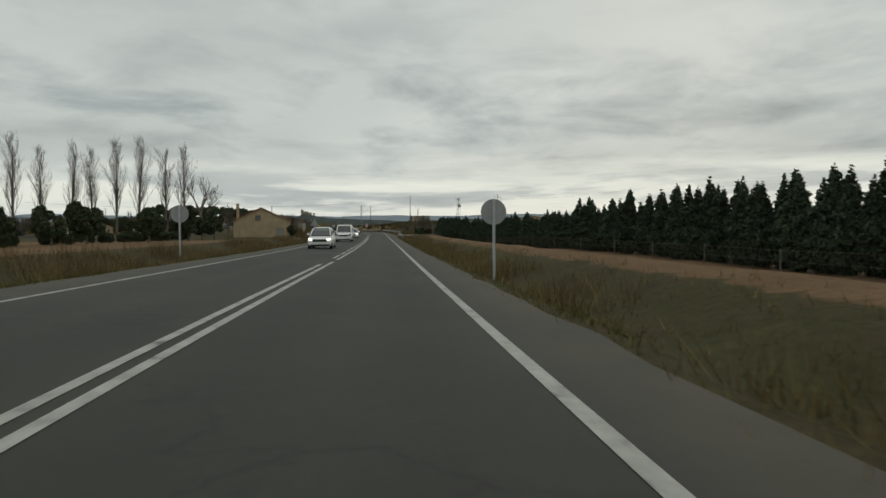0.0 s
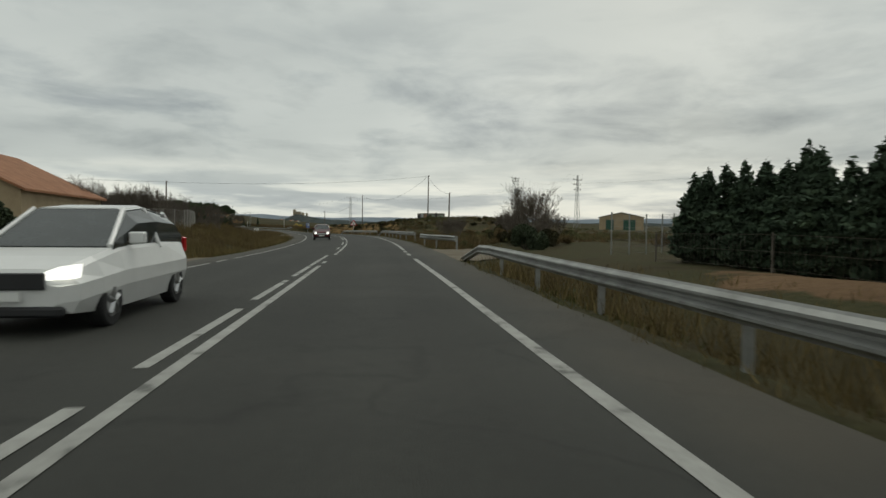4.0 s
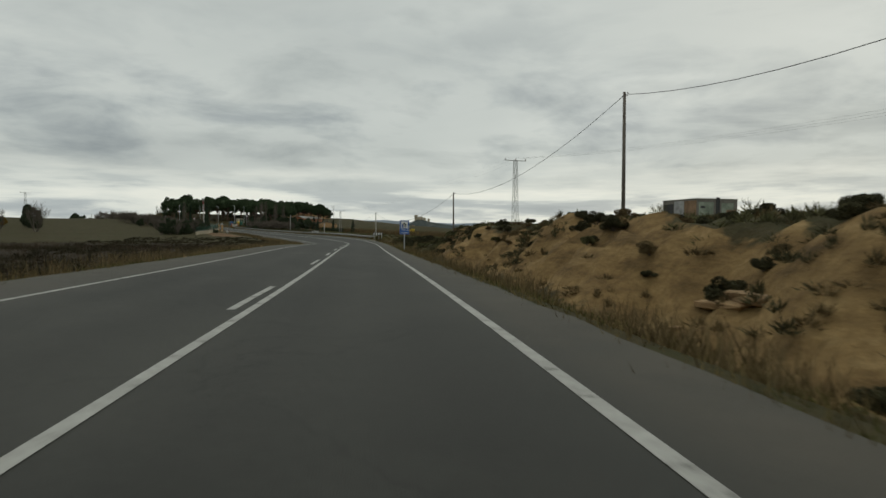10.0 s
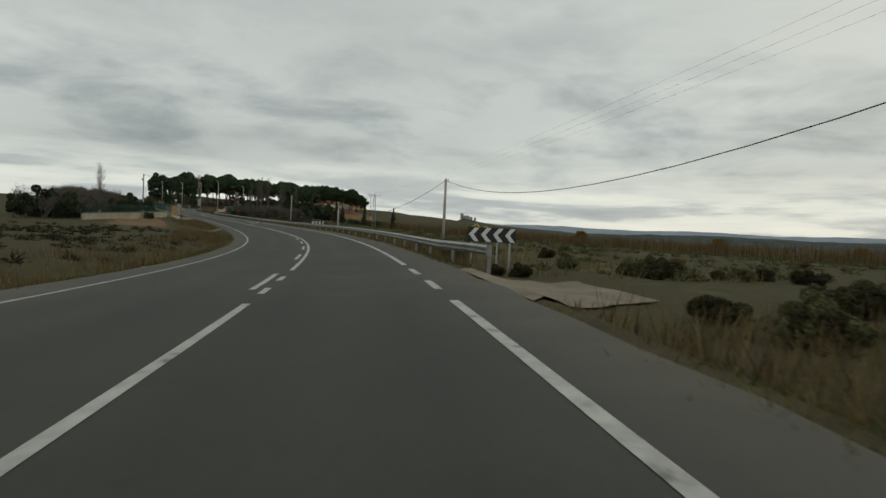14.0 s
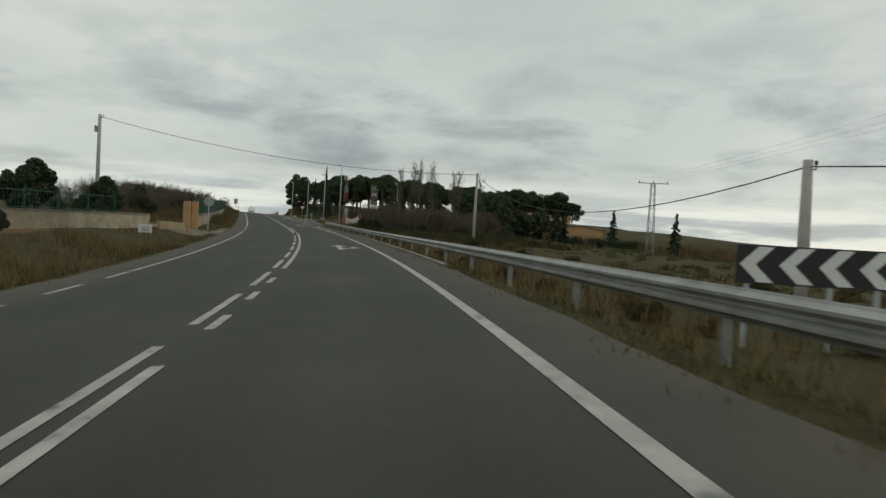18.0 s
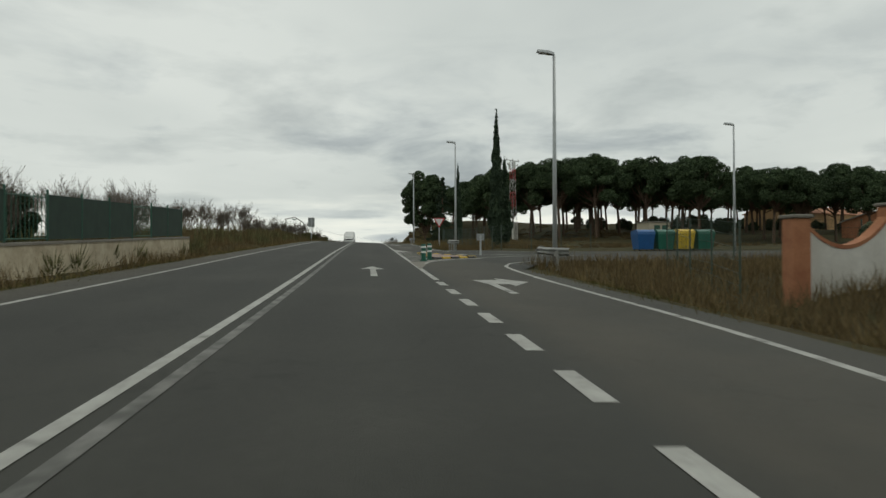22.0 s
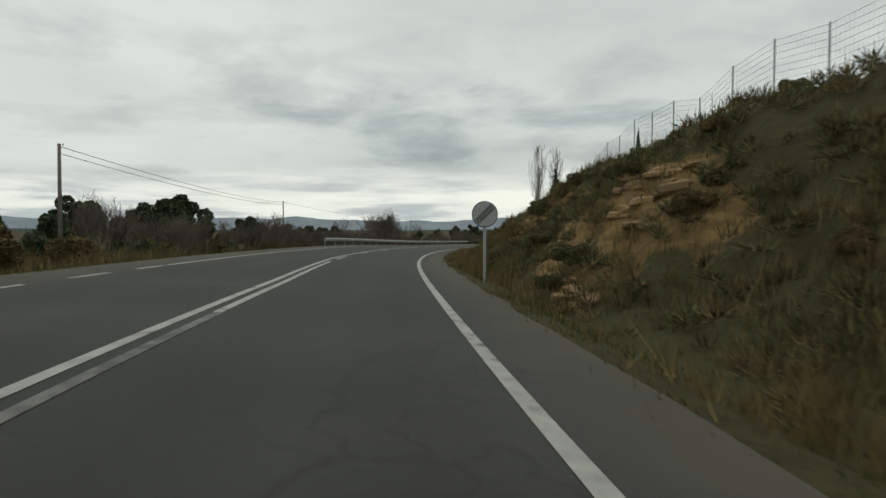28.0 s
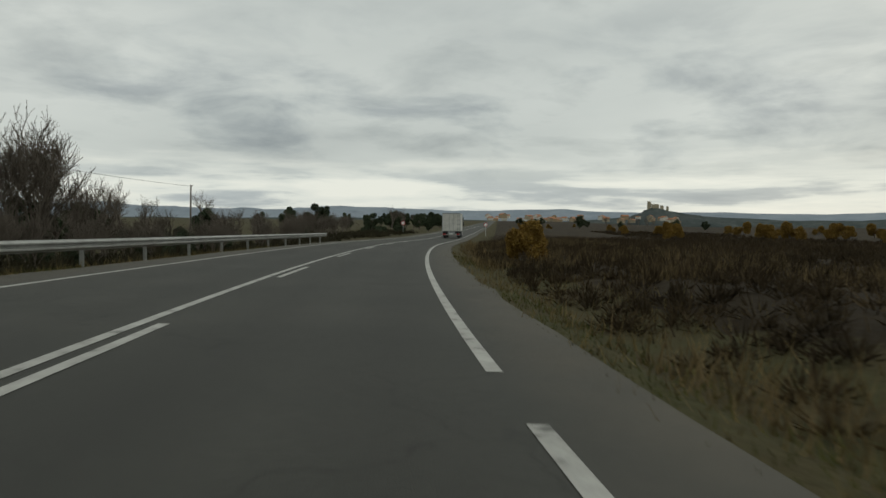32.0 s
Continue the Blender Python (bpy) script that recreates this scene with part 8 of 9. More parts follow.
# ---- distance ----
def ridge(name, label, dist, az0, az1, height, seed, mat, n=120, base=-30):
    g = Geo()
    for i in range(n + 1):
        a = radians(az0 + (az1 - az0) * i / n)
        u = i / n
        taper = smooth(0, 0.12, u) * (1 - smooth(0.88, 1, u))
        v = 0.6 + 0.3 * noise.noise(Vector((u * 5, seed, 0))) + 0.16 * noise.noise(Vector((u * 21, seed, 3))) + 0.05 * noise.noise(Vector((u * 80, seed, 3)))
        h = height * max(0.08, v) * (0.25 + 0.75 * taper)
        x, y = -250 - math.sin(a) * dist, 450 + math.cos(a) * dist
        for k, hh in ((1.0, base), (1.06, h * 0.6), (1.1, h)):
            g.v.append((-250 - math.sin(a) * dist * k, 450 + math.cos(a) * dist * k, hh))
        g.v.append((-250 - math.sin(a) * dist * 1.3, 450 + math.cos(a) * dist * 1.3, base))
    for i in range(n):
        for j in range(3):
            g.f.append((i * 4 + j, i * 4 + j + 1, i * 4 + 5 + j, i * 4 + 4 + j))
            g.m.append(0)
    tagged(part(name, g, mat, smooth=True), label, "hills", kind="structure")


# the blue of the far_hill ridges is air haze painted into their colour
ridge("backdrop_hills", "far hills tinted haze-blue along the horizon", 3100, -60, 48, 92, 1.7, "far_hill")
ridge("backdrop_right_hills", "long hill range tinted haze-blue beyond the plain", 3350, -70, 60, 85, 2.6, "far_hill", 200)
ridge("backdrop_mountains", "far mountains tinted haze-blue under cloud", 3500, 20, 95, 125, 4.2, "far_hill")
ridge("backdrop_wooded_ridge", "low wooded ridge in the middle distance", 1900, -50, 14, 34, 7.9, "mid_hill")
ridge("backdrop_plain_edge", "dark tree line at the far edge of the plain", 1500, 14, 100, 15, 3.3, "mid_hill", 200)


def town():
    c = Vector((-448, 2128, 0))
    g = Geo()
    n, m = 28, 9
    for j in range(m + 1):
        for i in range(n):
            a = 2 * math.pi * i / n
            r = 1 - j / m
            q = noise.noise(Vector((math.cos(a) * 2, math.sin(a) * 2, j * 0.6)))
            x, y = (120 * math.cos(a) + 60 * r) * r * (1 + 0.15 * q), 80 * math.sin(a) * r
            g.v.append((c.x + x, c.y + y, -6 + 46 * (1 - r) ** 0.75 * (1 + 0.12 * q)))
    for j in range(m):
        for i in range(n):
            g.f.append((j * n + i, j * n + (i + 1) % n, (j + 1) * n + (i + 1) % n, (j + 1) * n + i))
            g.m.append(0)
    tagged(part("backdrop_castle_hill", g, "mid_hill", smooth=True), "rocky castle hill above the far town", "hill", kind="structure")
    root = thing("castle_ruin", "ochre castle ruin with towers on its hill", "castle", m=pose(c.x, c.y, 36))
    for x, w, h, nm in ((0, 16, 10, "keep"), (-13, 8, 16, "tower"), (14, 7, 7, "curtain_wall"), (26, 5, 5, "curtain_wall")):
        g = Geo()
        g.box(x - w / 2, x + w / 2, -5, 5, -4, h, 0, 0.3)
        for k in range(int(w / 2)):
            g.box(x - w / 2 + 2 * k, x - w / 2 + 2 * k + 1, -5, -4, h, h + 1.2)
        part(nm, g, "stone", root)
    hm = {}
    for mat in ("white_wall", "stucco", "stone"):
        g = Geo()
        g.prism([(-5, 0), (5, 0), (5, 6), (0, 8.5), (-5, 6)], "y", -6, 6)
        r = Geo()
        for sd in (-1, 1):
            lp = [(sd * 5.6, 5.7), (0, 8.55), (0, 8.9), (sd * 5.6, 6.1)]
            r.prism(lp if sd > 0 else lp[::-1], "y", -6.4, 6.4)
        hm[mat] = (g.mesh("wall", [mat]), r.mesh("roof", ["roof_tile"]))
    for k in range(54):
        mat = random.choice(list(hm))
        x = c.x - 190 + random.uniform(-120, 260)
        y = c.y - 160 - random.uniform(0, 220)
        root = thing("town_house", "small pale town house with a tiled roof, far off", "house", "far town", m=pose(x, y, 3 + random.uniform(0, 9), 0, 0, random.uniform(0, 180)))
        root.scale = [random.uniform(0.6, 1.1)] * 3
        part("wall", hm[mat][0], None, root)
        part("roof", hm[mat][1], None, root)


town()


def excavator(s, l):
    p = ground_at(s, l)
    root = thing("excavator", "yellow excavator parked in the far field", "excavator", m=pose(p.x, p.y, p.z, 0, 0, turn(s) + 60))
    for x in (-0.9, 0.9):
        g = Geo()
        g.prism([(-1.5, 0.2), (-1.2, 0.0), (1.2, 0.0), (1.5, 0.2), (1.5, 0.5), (1.2, 0.7), (-1.2, 0.7), (-1.5, 0.5)], "x", x - 0.25, x + 0.25)
        part("track", g, "tyre", root)
    g = Geo()
    g.box(-1.1, 1.1, -1.6, 1.2, 0.75, 1.6, 0, 0.08)
    part("upper_body", g, "yellow_plastic", root)
    g = Geo()
    g.box(-1.1, -0.1, -0.2, 1.2, 1.6, 2.7, 0, 0.08)
    part("cab", g, "yellow_plastic", root)
    g = Geo()
    g.tube([(0.3, 1.0, 1.4), (0.3, 2.8, 3.2), (0.3, 4.6, 2.0), (0.3, 4.9, 0.6)], [0.22, 0.2, 0.15, 0.1], 6)
    part("arm", g, "yellow_plastic", root)
    g = Geo()
    g.prism([(4.6, 0.2), (5.3, 0.1), (5.4, 0.7), (4.8, 0.9)], "x", -0.1, 0.7)
    part("bucket", g, "steel", root)


excavator(452, 62)


# ---- vehicles ----
def loft(geo, rings, mat=0, caps=True):
    k = len(rings[0])
    vs = [p for r in rings for p in r]
    fs = []
    for i in range(len(rings) - 1):
        for j in range(k):
            fs.append((i * k + j, (i + 1) * k + j, (i + 1) * k + (j + 1) % k, i * k + (j + 1) % k))
    if caps:
        fs += [tuple(range(k)), tuple(range(len(rings) * k - 1, (len(rings) - 1) * k - 1, -1))]
    geo.add(vs, fs, mat)


def ring(y, zb, zt, wb, wm, wt, zm=None):
    zm = (zb + zt) / 2 if zm is None else zm
    r = 0.05
    return [(-wb, y, zb), (wb, y, zb), (wm, y, zm - 0.1), (wm, y, zm + 0.08), (wt + r * 0.4, y, zt - r), (wt - r, y, zt), (-wt + r, y, zt), (-wt - r * 0.4, y, zt - r), (-wm, y, zm + 0.08), (-wm, y, zm - 0.1)]


def wheel(parent, x, y, r, w):
    g = Geo()
    sx = 1 if x > 0 else -1
    pts = [(-w / 2, r * 0.6), (-w / 2, r * 0.93), (-w * 0.36, r), (w * 0.36, r), (w / 2, r * 0.93), (w / 2, r * 0.6)]
    n = 22
    for i in range(n):
        a = 2 * math.pi * i / n
        for dx, rr in pts:
            g.v.append((x + dx, y + rr * math.sin(a), r + rr * math.cos(a)))
    k = len(pts)
    for i in range(n):
        for j in range(k):
            g.f.append((i * k + j, i * k + (j + 1) % k, ((i + 1) % n) * k + (j + 1) % k, ((i + 1) % n) * k + j))
            g.m.append(0)
    wh = part("wheel", g, "tyre", parent)
    g = Geo()
    g.disc((x + sx * w * 0.4, y, r), r * 0.6, "x", 0.03, 18)
    for i in range(5):
        a = 2 * math.pi * i / 5
        g.tube([(x + sx * (w * 0.4 + 0.02), y, r), (x + sx * (w * 0.4 + 0.02), y + r * 0.55 * math.sin(a), r + r * 0.55 * math.cos(a))], 0.035, 4)
    part("rim", g, "chrome", wh)


def car(name, label, s, l, paint, rings, cabin, ln, wid, group="oncoming cars", lit=True, hl_z=0.68, hl_y=None, wheel_r=0.31, axles=None, grille="black", category="car", van=None, round_lamps=False):
    """A car whose nose points along local +y. rings shape the body, cabin the glasshouse."""
    p = at(s, l, crown(l))
    root = thing(name, label, category, group, m=pose(p.x, p.y, p.z, 0, 0, turn(s) + 180))
    g = Geo()
    loft(g, [ring(*r) for r in rings])
    body = part("body", g, paint, root)
    g = Geo()
    loft(g, [ring(*r) for r in cabin])
    gl = part("glasshouse", g, "glass_dark" if not van else paint, root)
    # roof skin and pillars over the glass
    top = [r for r in cabin if r[2] >= max(c[2] for c in cabin) - 0.12]
    g = Geo()
    loft(g, [[(-r[5], r[0], r[2] - 0.02), (r[5], r[0], r[2] - 0.02), (r[5] - 0.1, r[0], r[2] + 0.018), (-r[5] + 0.1, r[0], r[2] + 0.018)] for r in top])
    part("roof", g, paint, root)
    for sx in (-1, 1):
        for i in range(len(cabin) - 1):
            a, b = cabin[i], cabin[i + 1]
            if abs(a[2] - b[2]) > 0.15:
                g = Geo()
                g.tube([(sx * a[5] * 0.99, a[0], a[2]), (sx * b[5] * 0.99, b[0], b[2])], 0.035, 6)
                part("pillar", g, paint, root)
        g = Geo()
        yb = (cabin[0][0] + cabin[-1][0]) / 2
        zb = cabin[1][1]
        g.tube([(sx * (wid / 2 - 0.05), yb - 0.1, zb), (sx * (cabin[2][5]), yb - 0.1, max(c[2] for c in cabin) - 0.03)], 0.035, 6)
        part("pillar", g, paint if not van else "black", root)
    if van:
        y0, y1, z0, z1, w = van
        g = Geo()
        g.add([(-w, y0, z0), (w, y0, z0), (w * 0.9, y1, z1), (-w * 0.9, y1, z1)], [(0, 1, 2, 3)])
        g.add([(-w, y0 - 0.015, z0), (w, y0 - 0.015, z0), (w * 0.9, y1 - 0.015, z1), (-w * 0.9, y1 - 0.015, z1)], [(3, 2, 1, 0)])
        part("windscreen", g, "glass_dark", root)
        for sx in (-1, 1):
            g = Geo()
            x = sx * (wid / 2 + 0.006)
            g.prism([(y0 - 0.35, z0 + 0.04), (y0 - 1.25, z0 + 0.04), (y0 - 1.25, z1 - 0.08), (y1 - 0.35, z1 - 0.08)], "x", min(x, x - sx * 0.03), max(x, x - sx * 0.03))
            part("side_window", g, "glass_dark", root)
            g = Geo()
            g.box(min(x, x + sx * 0.012), max(x, x + sx * 0.012), -ln * 0.32, ln * 0.3, 0.55, 0.68)
            part("side_moulding", g, "black", root)
    fy = ln / 2 if hl_y is None else hl_y
    for sx in (-1, 1):
        g = Geo()
        if round_lamps:
            g.disc((sx * (wid / 2 - 0.28), fy - 0.03, hl_z), 0.12, "y", 0.1, 14)
        else:
            x0, x1 = wid / 2 - 0.12, wid / 2 - 0.42
            loop = [(sx * x1, hl_z - 0.06), (sx * x0, hl_z - 0.04), (sx * (x0 + 0.02), hl_z + 0.11), (sx * (x0 - 0.12), hl_z + 0.09), (sx * (x1 + 0.02), hl_z + 0.03)]
            g.prism(loop if sx > 0 else loop[::-1], "y", fy - 0.25, fy - 0.03)
        part("headlight", g, "headlamp" if lit else "glass_dark", root, "lit white headlight" if lit else "")
        g = Geo()
        g.box(sx * (wid / 2 + 0.02) - 0.1, sx * (wid / 2 + 0.02) + 0.1, cabin[0][0] - 0.55, cabin[0][0] - 0.42, cabin[0][1] + 0.08, cabin[0][1] + 0.24, 0, 0.02)
        part("mirror", g, paint, root)
        g = Geo()
        g.box(sx * (wid / 2 - 0.2) - 0.1, sx * (wid / 2 - 0.2) + 0.1, -ln / 2 - 0.01, -ln / 2 + 0.08, hl_z + 0.1, hl_z + 0.35, 0, 0.02)
        part("tail_lamp", g, "tail_red", root)
    g = Geo()
    g.box(-wid * 0.28, wid * 0.28, fy - 0.08, fy + 0.015, hl_z - 0.16, hl_z + 0.02, 0, 0.01)
    part("grille", g, grille, root)
    g = Geo()
    g.box(-wid / 2 + 0.2, wid / 2 - 0.2, fy - 0.1, fy + 0.03, 0.22, 0.34, 0, 0.03)
    part("lower_bumper", g, "black", root)
    g = Geo()
    g.box(-0.26, 0.26, fy + 0.03, fy + 0.045, 0.4, 0.5)
    part("number_plate", g, "white_sheet", root)
    for y in axles or (ln * 0.3, -ln * 0.3):
        for sx in (-1, 1):
            wheel(root, sx * (wid / 2 - 0.11), y, wheel_r, 0.2)
    return root


hatch_rings = [(2.08, 0.32, 0.62, 0.55, 0.62, 0.5), (1.98, 0.25, 0.74, 0.72, 0.8, 0.66), (1.5, 0.22, 0.86, 0.78, 0.87, 0.76), (0.9, 0.2, 0.96, 0.8, 0.88, 0.8), (-0.8, 0.2, 0.98, 0.8, 0.88, 0.8), (-1.75, 0.22, 0.98, 0.78, 0.87, 0.76),
               (-2.05, 0.3, 0.9, 0.66, 0.78, 0.66)]
hatch_cabin = [(1.0, 0.9, 0.96, 0.74, 0.78, 0.74), (0.15, 0.9, 1.44, 0.76, 0.76, 0.58), (-0.6, 0.9, 1.5, 0.76, 0.76, 0.58), (-1.5, 0.9, 1.42, 0.75, 0.75, 0.56), (-1.95, 0.9, 1.0, 0.7, 0.74, 0.66)]
mpv_cabin = [(1.3, 0.9, 0.95, 0.72, 0.77, 0.72), (0.7, 0.9, 1.3, 0.75, 0.77, 0.64), (0.2, 0.9, 1.48, 0.76, 0.77, 0.56), (-0.6, 0.9, 1.53, 0.76, 0.77, 0.57), (-1.75, 0.9, 1.46, 0.75, 0.76, 0.55), (-2.02, 0.92, 1.02, 0.7, 0.74, 0.66)]
car("compact_hatchback", "white compact hatchback with lit headlights in the oncoming lane", 47.5, -2.1, "car_white", hatch_rings, mpv_cabin, 4.2, 1.75)
car("white_hatchback", "white hatchback with lit headlights in the oncoming lane", 101, -2.1, "car_white", hatch_rings, hatch_cabin, 4.2, 1.75)
suv_rings = [(r[0], r[1] + 0.1, r[2] + 0.14, *r[3:]) for r in hatch_rings]
suv_cabin = [(r[0], r[1] + 0.12, r[2] + 0.1, *r[3:]) for r in hatch_cabin]
car("red_crossover", "dark red crossover with round lit headlights in the oncoming lane", 160.0, -2.0, "car_dark", suv_rings, suv_cabin, 4.2, 1.76, hl_z=0.72, wheel_r=0.35, grille="chrome", round_lamps=True)
van_rings = [(2.4, 0.32, 0.7, 0.6, 0.68, 0.55), (2.3, 0.26, 0.84, 0.8, 0.88, 0.7), (1.7, 0.22, 1.05, 0.86, 0.95, 0.84), (1.2, 0.22, 1.15, 0.88, 0.95, 0.88), (-2.2, 0.24, 1.15, 0.88, 0.95, 0.9), (-2.36, 0.3, 1.12, 0.86, 0.93, 0.88)]
van_cabin = [(1.75, 1.0, 1.08, 0.84, 0.88, 0.82), (0.85, 1.0, 1.88, 0.88, 0.9, 0.74), (0.2, 1.0, 1.95, 0.88, 0.93, 0.78), (-2.2, 1.0, 1.95, 0.88, 0.93, 0.78), (-2.36, 1.0, 1.9, 0.86, 0.92, 0.76)]
car("white_van", "white panel van with black bumpers in the oncoming lane", 76.5, -2.1, "car_white", van_rings, van_cabin, 4.8, 1.9, lit=False, hl_z=0.78, wheel_r=0.33, category="van", van=(1.74, 0.9, 1.12, 1.84, 0.78))
tall = 1.22
car("delivery_van", "tall white delivery van in the oncoming lane", 624, -2.1, "car_white", [(r[0] * 1.1, r[1] * 1.1, r[2] * 1.12, *[x * 1.04 for x in r[3:]]) for r in van_rings],
    [(r[0] * 1.1, r[1] * 1.1, r[2] * tall, *[x * 1.03 for x in r[3:]]) for r in van_cabin], 5.28, 1.98, lit=False, hl_z=0.85, wheel_r=0.35, category="van", van=(1.9, 1.0, 1.28, 2.2, 0.8))


def truck(s, l):
    p = at(s, l, crown(l))
    root = thing("box_truck", "white box truck with grimy rear doors, driving ahead", "truck", m=pose(p.x, p.y, p.z, 0, 0, turn(s)))
    w, z0, z1, d = 1.25, 1.02, 3.55, 7.2
    g = Geo()
    g.box(-w, w, 0.04, d, z0, z1, 0, 0.03)
    part("box_body", g, "box_white", root)
    for x0, x1 in ((-w + 0.06, -0.01), (0.01, w - 0.06)):
        g = Geo()
        g.box(x0, x1, -0.01, 0.04, z0 + 0.06, z1 - 0.1, 0, 0.008)
        dr = part("rear_door", g, "box_white", root)
        sx = -1 if x0 < -0.5 else 1
        for z in (1.35, 1.95, 2.6, 3.2):
            g = Geo()
            g.box(sx * (w - 0.3) - 0.12, sx * (w - 0.3) + 0.2 * sx + 0.12, -0.04, -0.012, z - 0.03, z + 0.03, 0, 0.005)
            part("hinge", g, "steel", dr)
        for x in (x0 + 0.28 if sx < 0 else x0 + 0.3, x1 - 0.28):
            g = Geo()
            g.tube([(x, -0.04, z0 + 0.02), (x, -0.04, z1 - 0.08)], 0.02, 6)
            part("lock_rod", g, "steel", dr)
    for x in (-w, w):
        g = Geo()
        g.box(x - 0.06, x + 0.06, -0.03, 0.06, z0 - 0.05, z1 + 0.02, 0, 0.01)
        part("corner_post", g, "grey_paint", root)
    g = Geo()
    g.box(-w - 0.05, w + 0.05, -0.03, 0.08, z1 - 0.08, z1 + 0.06, 0, 0.01)
    part("top_rail", g, "sign_back", root)
    for z, ww in ((2.75, 0.24), (2.55, 0.1), (2.3, 0.12), (2.1, 0.16), (1.9, 0.1)):
        g = Geo()
        g.box(0.15 - ww / 2, 0.15 + ww / 2, -0.014, -0.0105, z - 0.035, z + 0.035)
        part("writing_bar", g, "sign_back", root)
    g = Geo()
    g.box(-1.0, 1.0, 0.1, d, 0.75, 1.02)
    part("chassis_frame", g, "black", root)
    g = Geo()
    g.box(-1.18, 1.18, 0.0, 0.14, 0.42, 0.56, 0, 0.02)
    part("underrun_bar", g, "steel", root)
    g = Geo()
    g.box(-0.5, 0.5, 0.02, 0.1, 0.62, 0.98, 0, 0.02)
    part("light_panel", g, "sign_back", root)
    for x in (-0.98, 0.98):
        g = Geo()
        g.box(x - 0.2, x + 0.2, -0.02, 0.1, 0.5, 0.66, 0, 0.02)
        part("tail_lamp", g, "tail_red", root)
        g = Geo()
        g.box(x - 0.24, x + 0.24, 0.5, 0.54, 0.25, 0.95)
        part("mudflap", g, "tyre", root)
    g = Geo()
    g.box(-0.26, 0.26, -0.02, 0.0, 0.58, 0.7)
    part("number_plate", g, "white_sheet", root)
    for x in (-1.02, 1.02):
        for y in (1.4, 6.9):
            wheel(root, x, y, 0.47, 0.34)
    g = Geo()
    g.prism([(7.3, 0.6), (9.2, 0.6), (9.3, 1.4), (9.0, 2.7), (7.3, 2.85)], "x", -1.15, 1.15)
    cab = part("cab", g, "car_white", root)
    for x in (-1.32, 1.32):
        g = Geo()
        g.box(x - 0.1, x + 0.1, 8.9, 9.05, 1.7, 2.4, 0, 0.03)
        part("mirror", g, "black", cab)


truck(813, 2.2)


# ---- grass and weeds ----
def blades(name, label, mat, rng, spots, lo, hi, width, per, lean=0.35, spread=0.22, category="grass"):
    """Blades in tufts on the ground at (s, l) spots; one joined stuff object."""
    V, n = [], 0
    for s, l in spots:
        b = ground_at(s, l)
        k = per
        a = rng.uniform(0, 2 * math.pi, k)
        h = rng.uniform(lo, hi, k)
        off = rng.normal(size=(k, 2)) * spread
        tip = rng.normal(size=(k, 2)) * lean * h[:, None]
        base = np.array([b.x, b.y, b.z - 0.04])
        c, sn = np.cos(a) * width, np.sin(a) * width
        p0 = np.stack([base[0] + off[:, 0] - c, base[1] + off[:, 1] - sn, np.full(k, base[2])], 1)
        p1 = np.stack([base[0] + off[:, 0] + c, base[1] + off[:, 1] + sn, np.full(k, base[2])], 1)
        p2 = np.stack([base[0] + off[:, 0] + tip[:, 0], base[1] + off[:, 1] + tip[:, 1], base[2] + h], 1)
        V.append(np.stack([p0, p1, p2], 1).reshape(-1, 3))
        n += k
    V = np.concatenate(V)
    me = bpy.data.meshes.new(name)
    me.vertices.add(len(V))
    me.vertices.foreach_set("co", V.ravel())
    me.loops.add(3 * n)
    me.loops.foreach_set("vertex_index", np.arange(3 * n))
    me.polygons.add(n)
    me.polygons.foreach_set("loop_start", np.arange(0, 3 * n, 3))
    me.materials.append(MAT[mat])
    me.update(calc_edges=True)
    tagged(new(name, me), label, category, kind="stuff")


def clear(s, l):
    """False on tracks, side road and junction surfaces."""
    if l > 0:
        for a, b, c in ((115, 126, 14), (222, 230, 8), (327.5, 337, 9.5), (715, 723, 10.5)):
            if a < s < b and l < c:
                return False
        if (522 < s < 545 or (516 < s < 545 and l < 8.2)) and (l < 17 or 522 < s < 540):
            return False
    else:
        for a, b, c in ((110, 124, 17), (188, 208, 23), (451, 460, 14), (406, 422, 10.5)):
            if a < s < b and -l < c:
                return False
    return True


def scatter(rng, n, s0, s1, side, d0, d1, mask=0.0, power=1.4):
    out = []
    while len(out) < n:
        s = rng.uniform(s0, s1)
        e = edge_right(s) if side > 0 else edge_left(s)
        l = side * (e + d0 + (d1 - d0) * rng.uniform() ** power)
        if not clear(s, l):
            if rng.uniform() < 0.02:
                n -= 1
            continue
        if mask:
            p = at(s, l)
            if noise.noise(Vector((p.x * 0.16, p.y * 0.16, mask))) < -0.05:
                continue
        out.append((s, l))
    return out


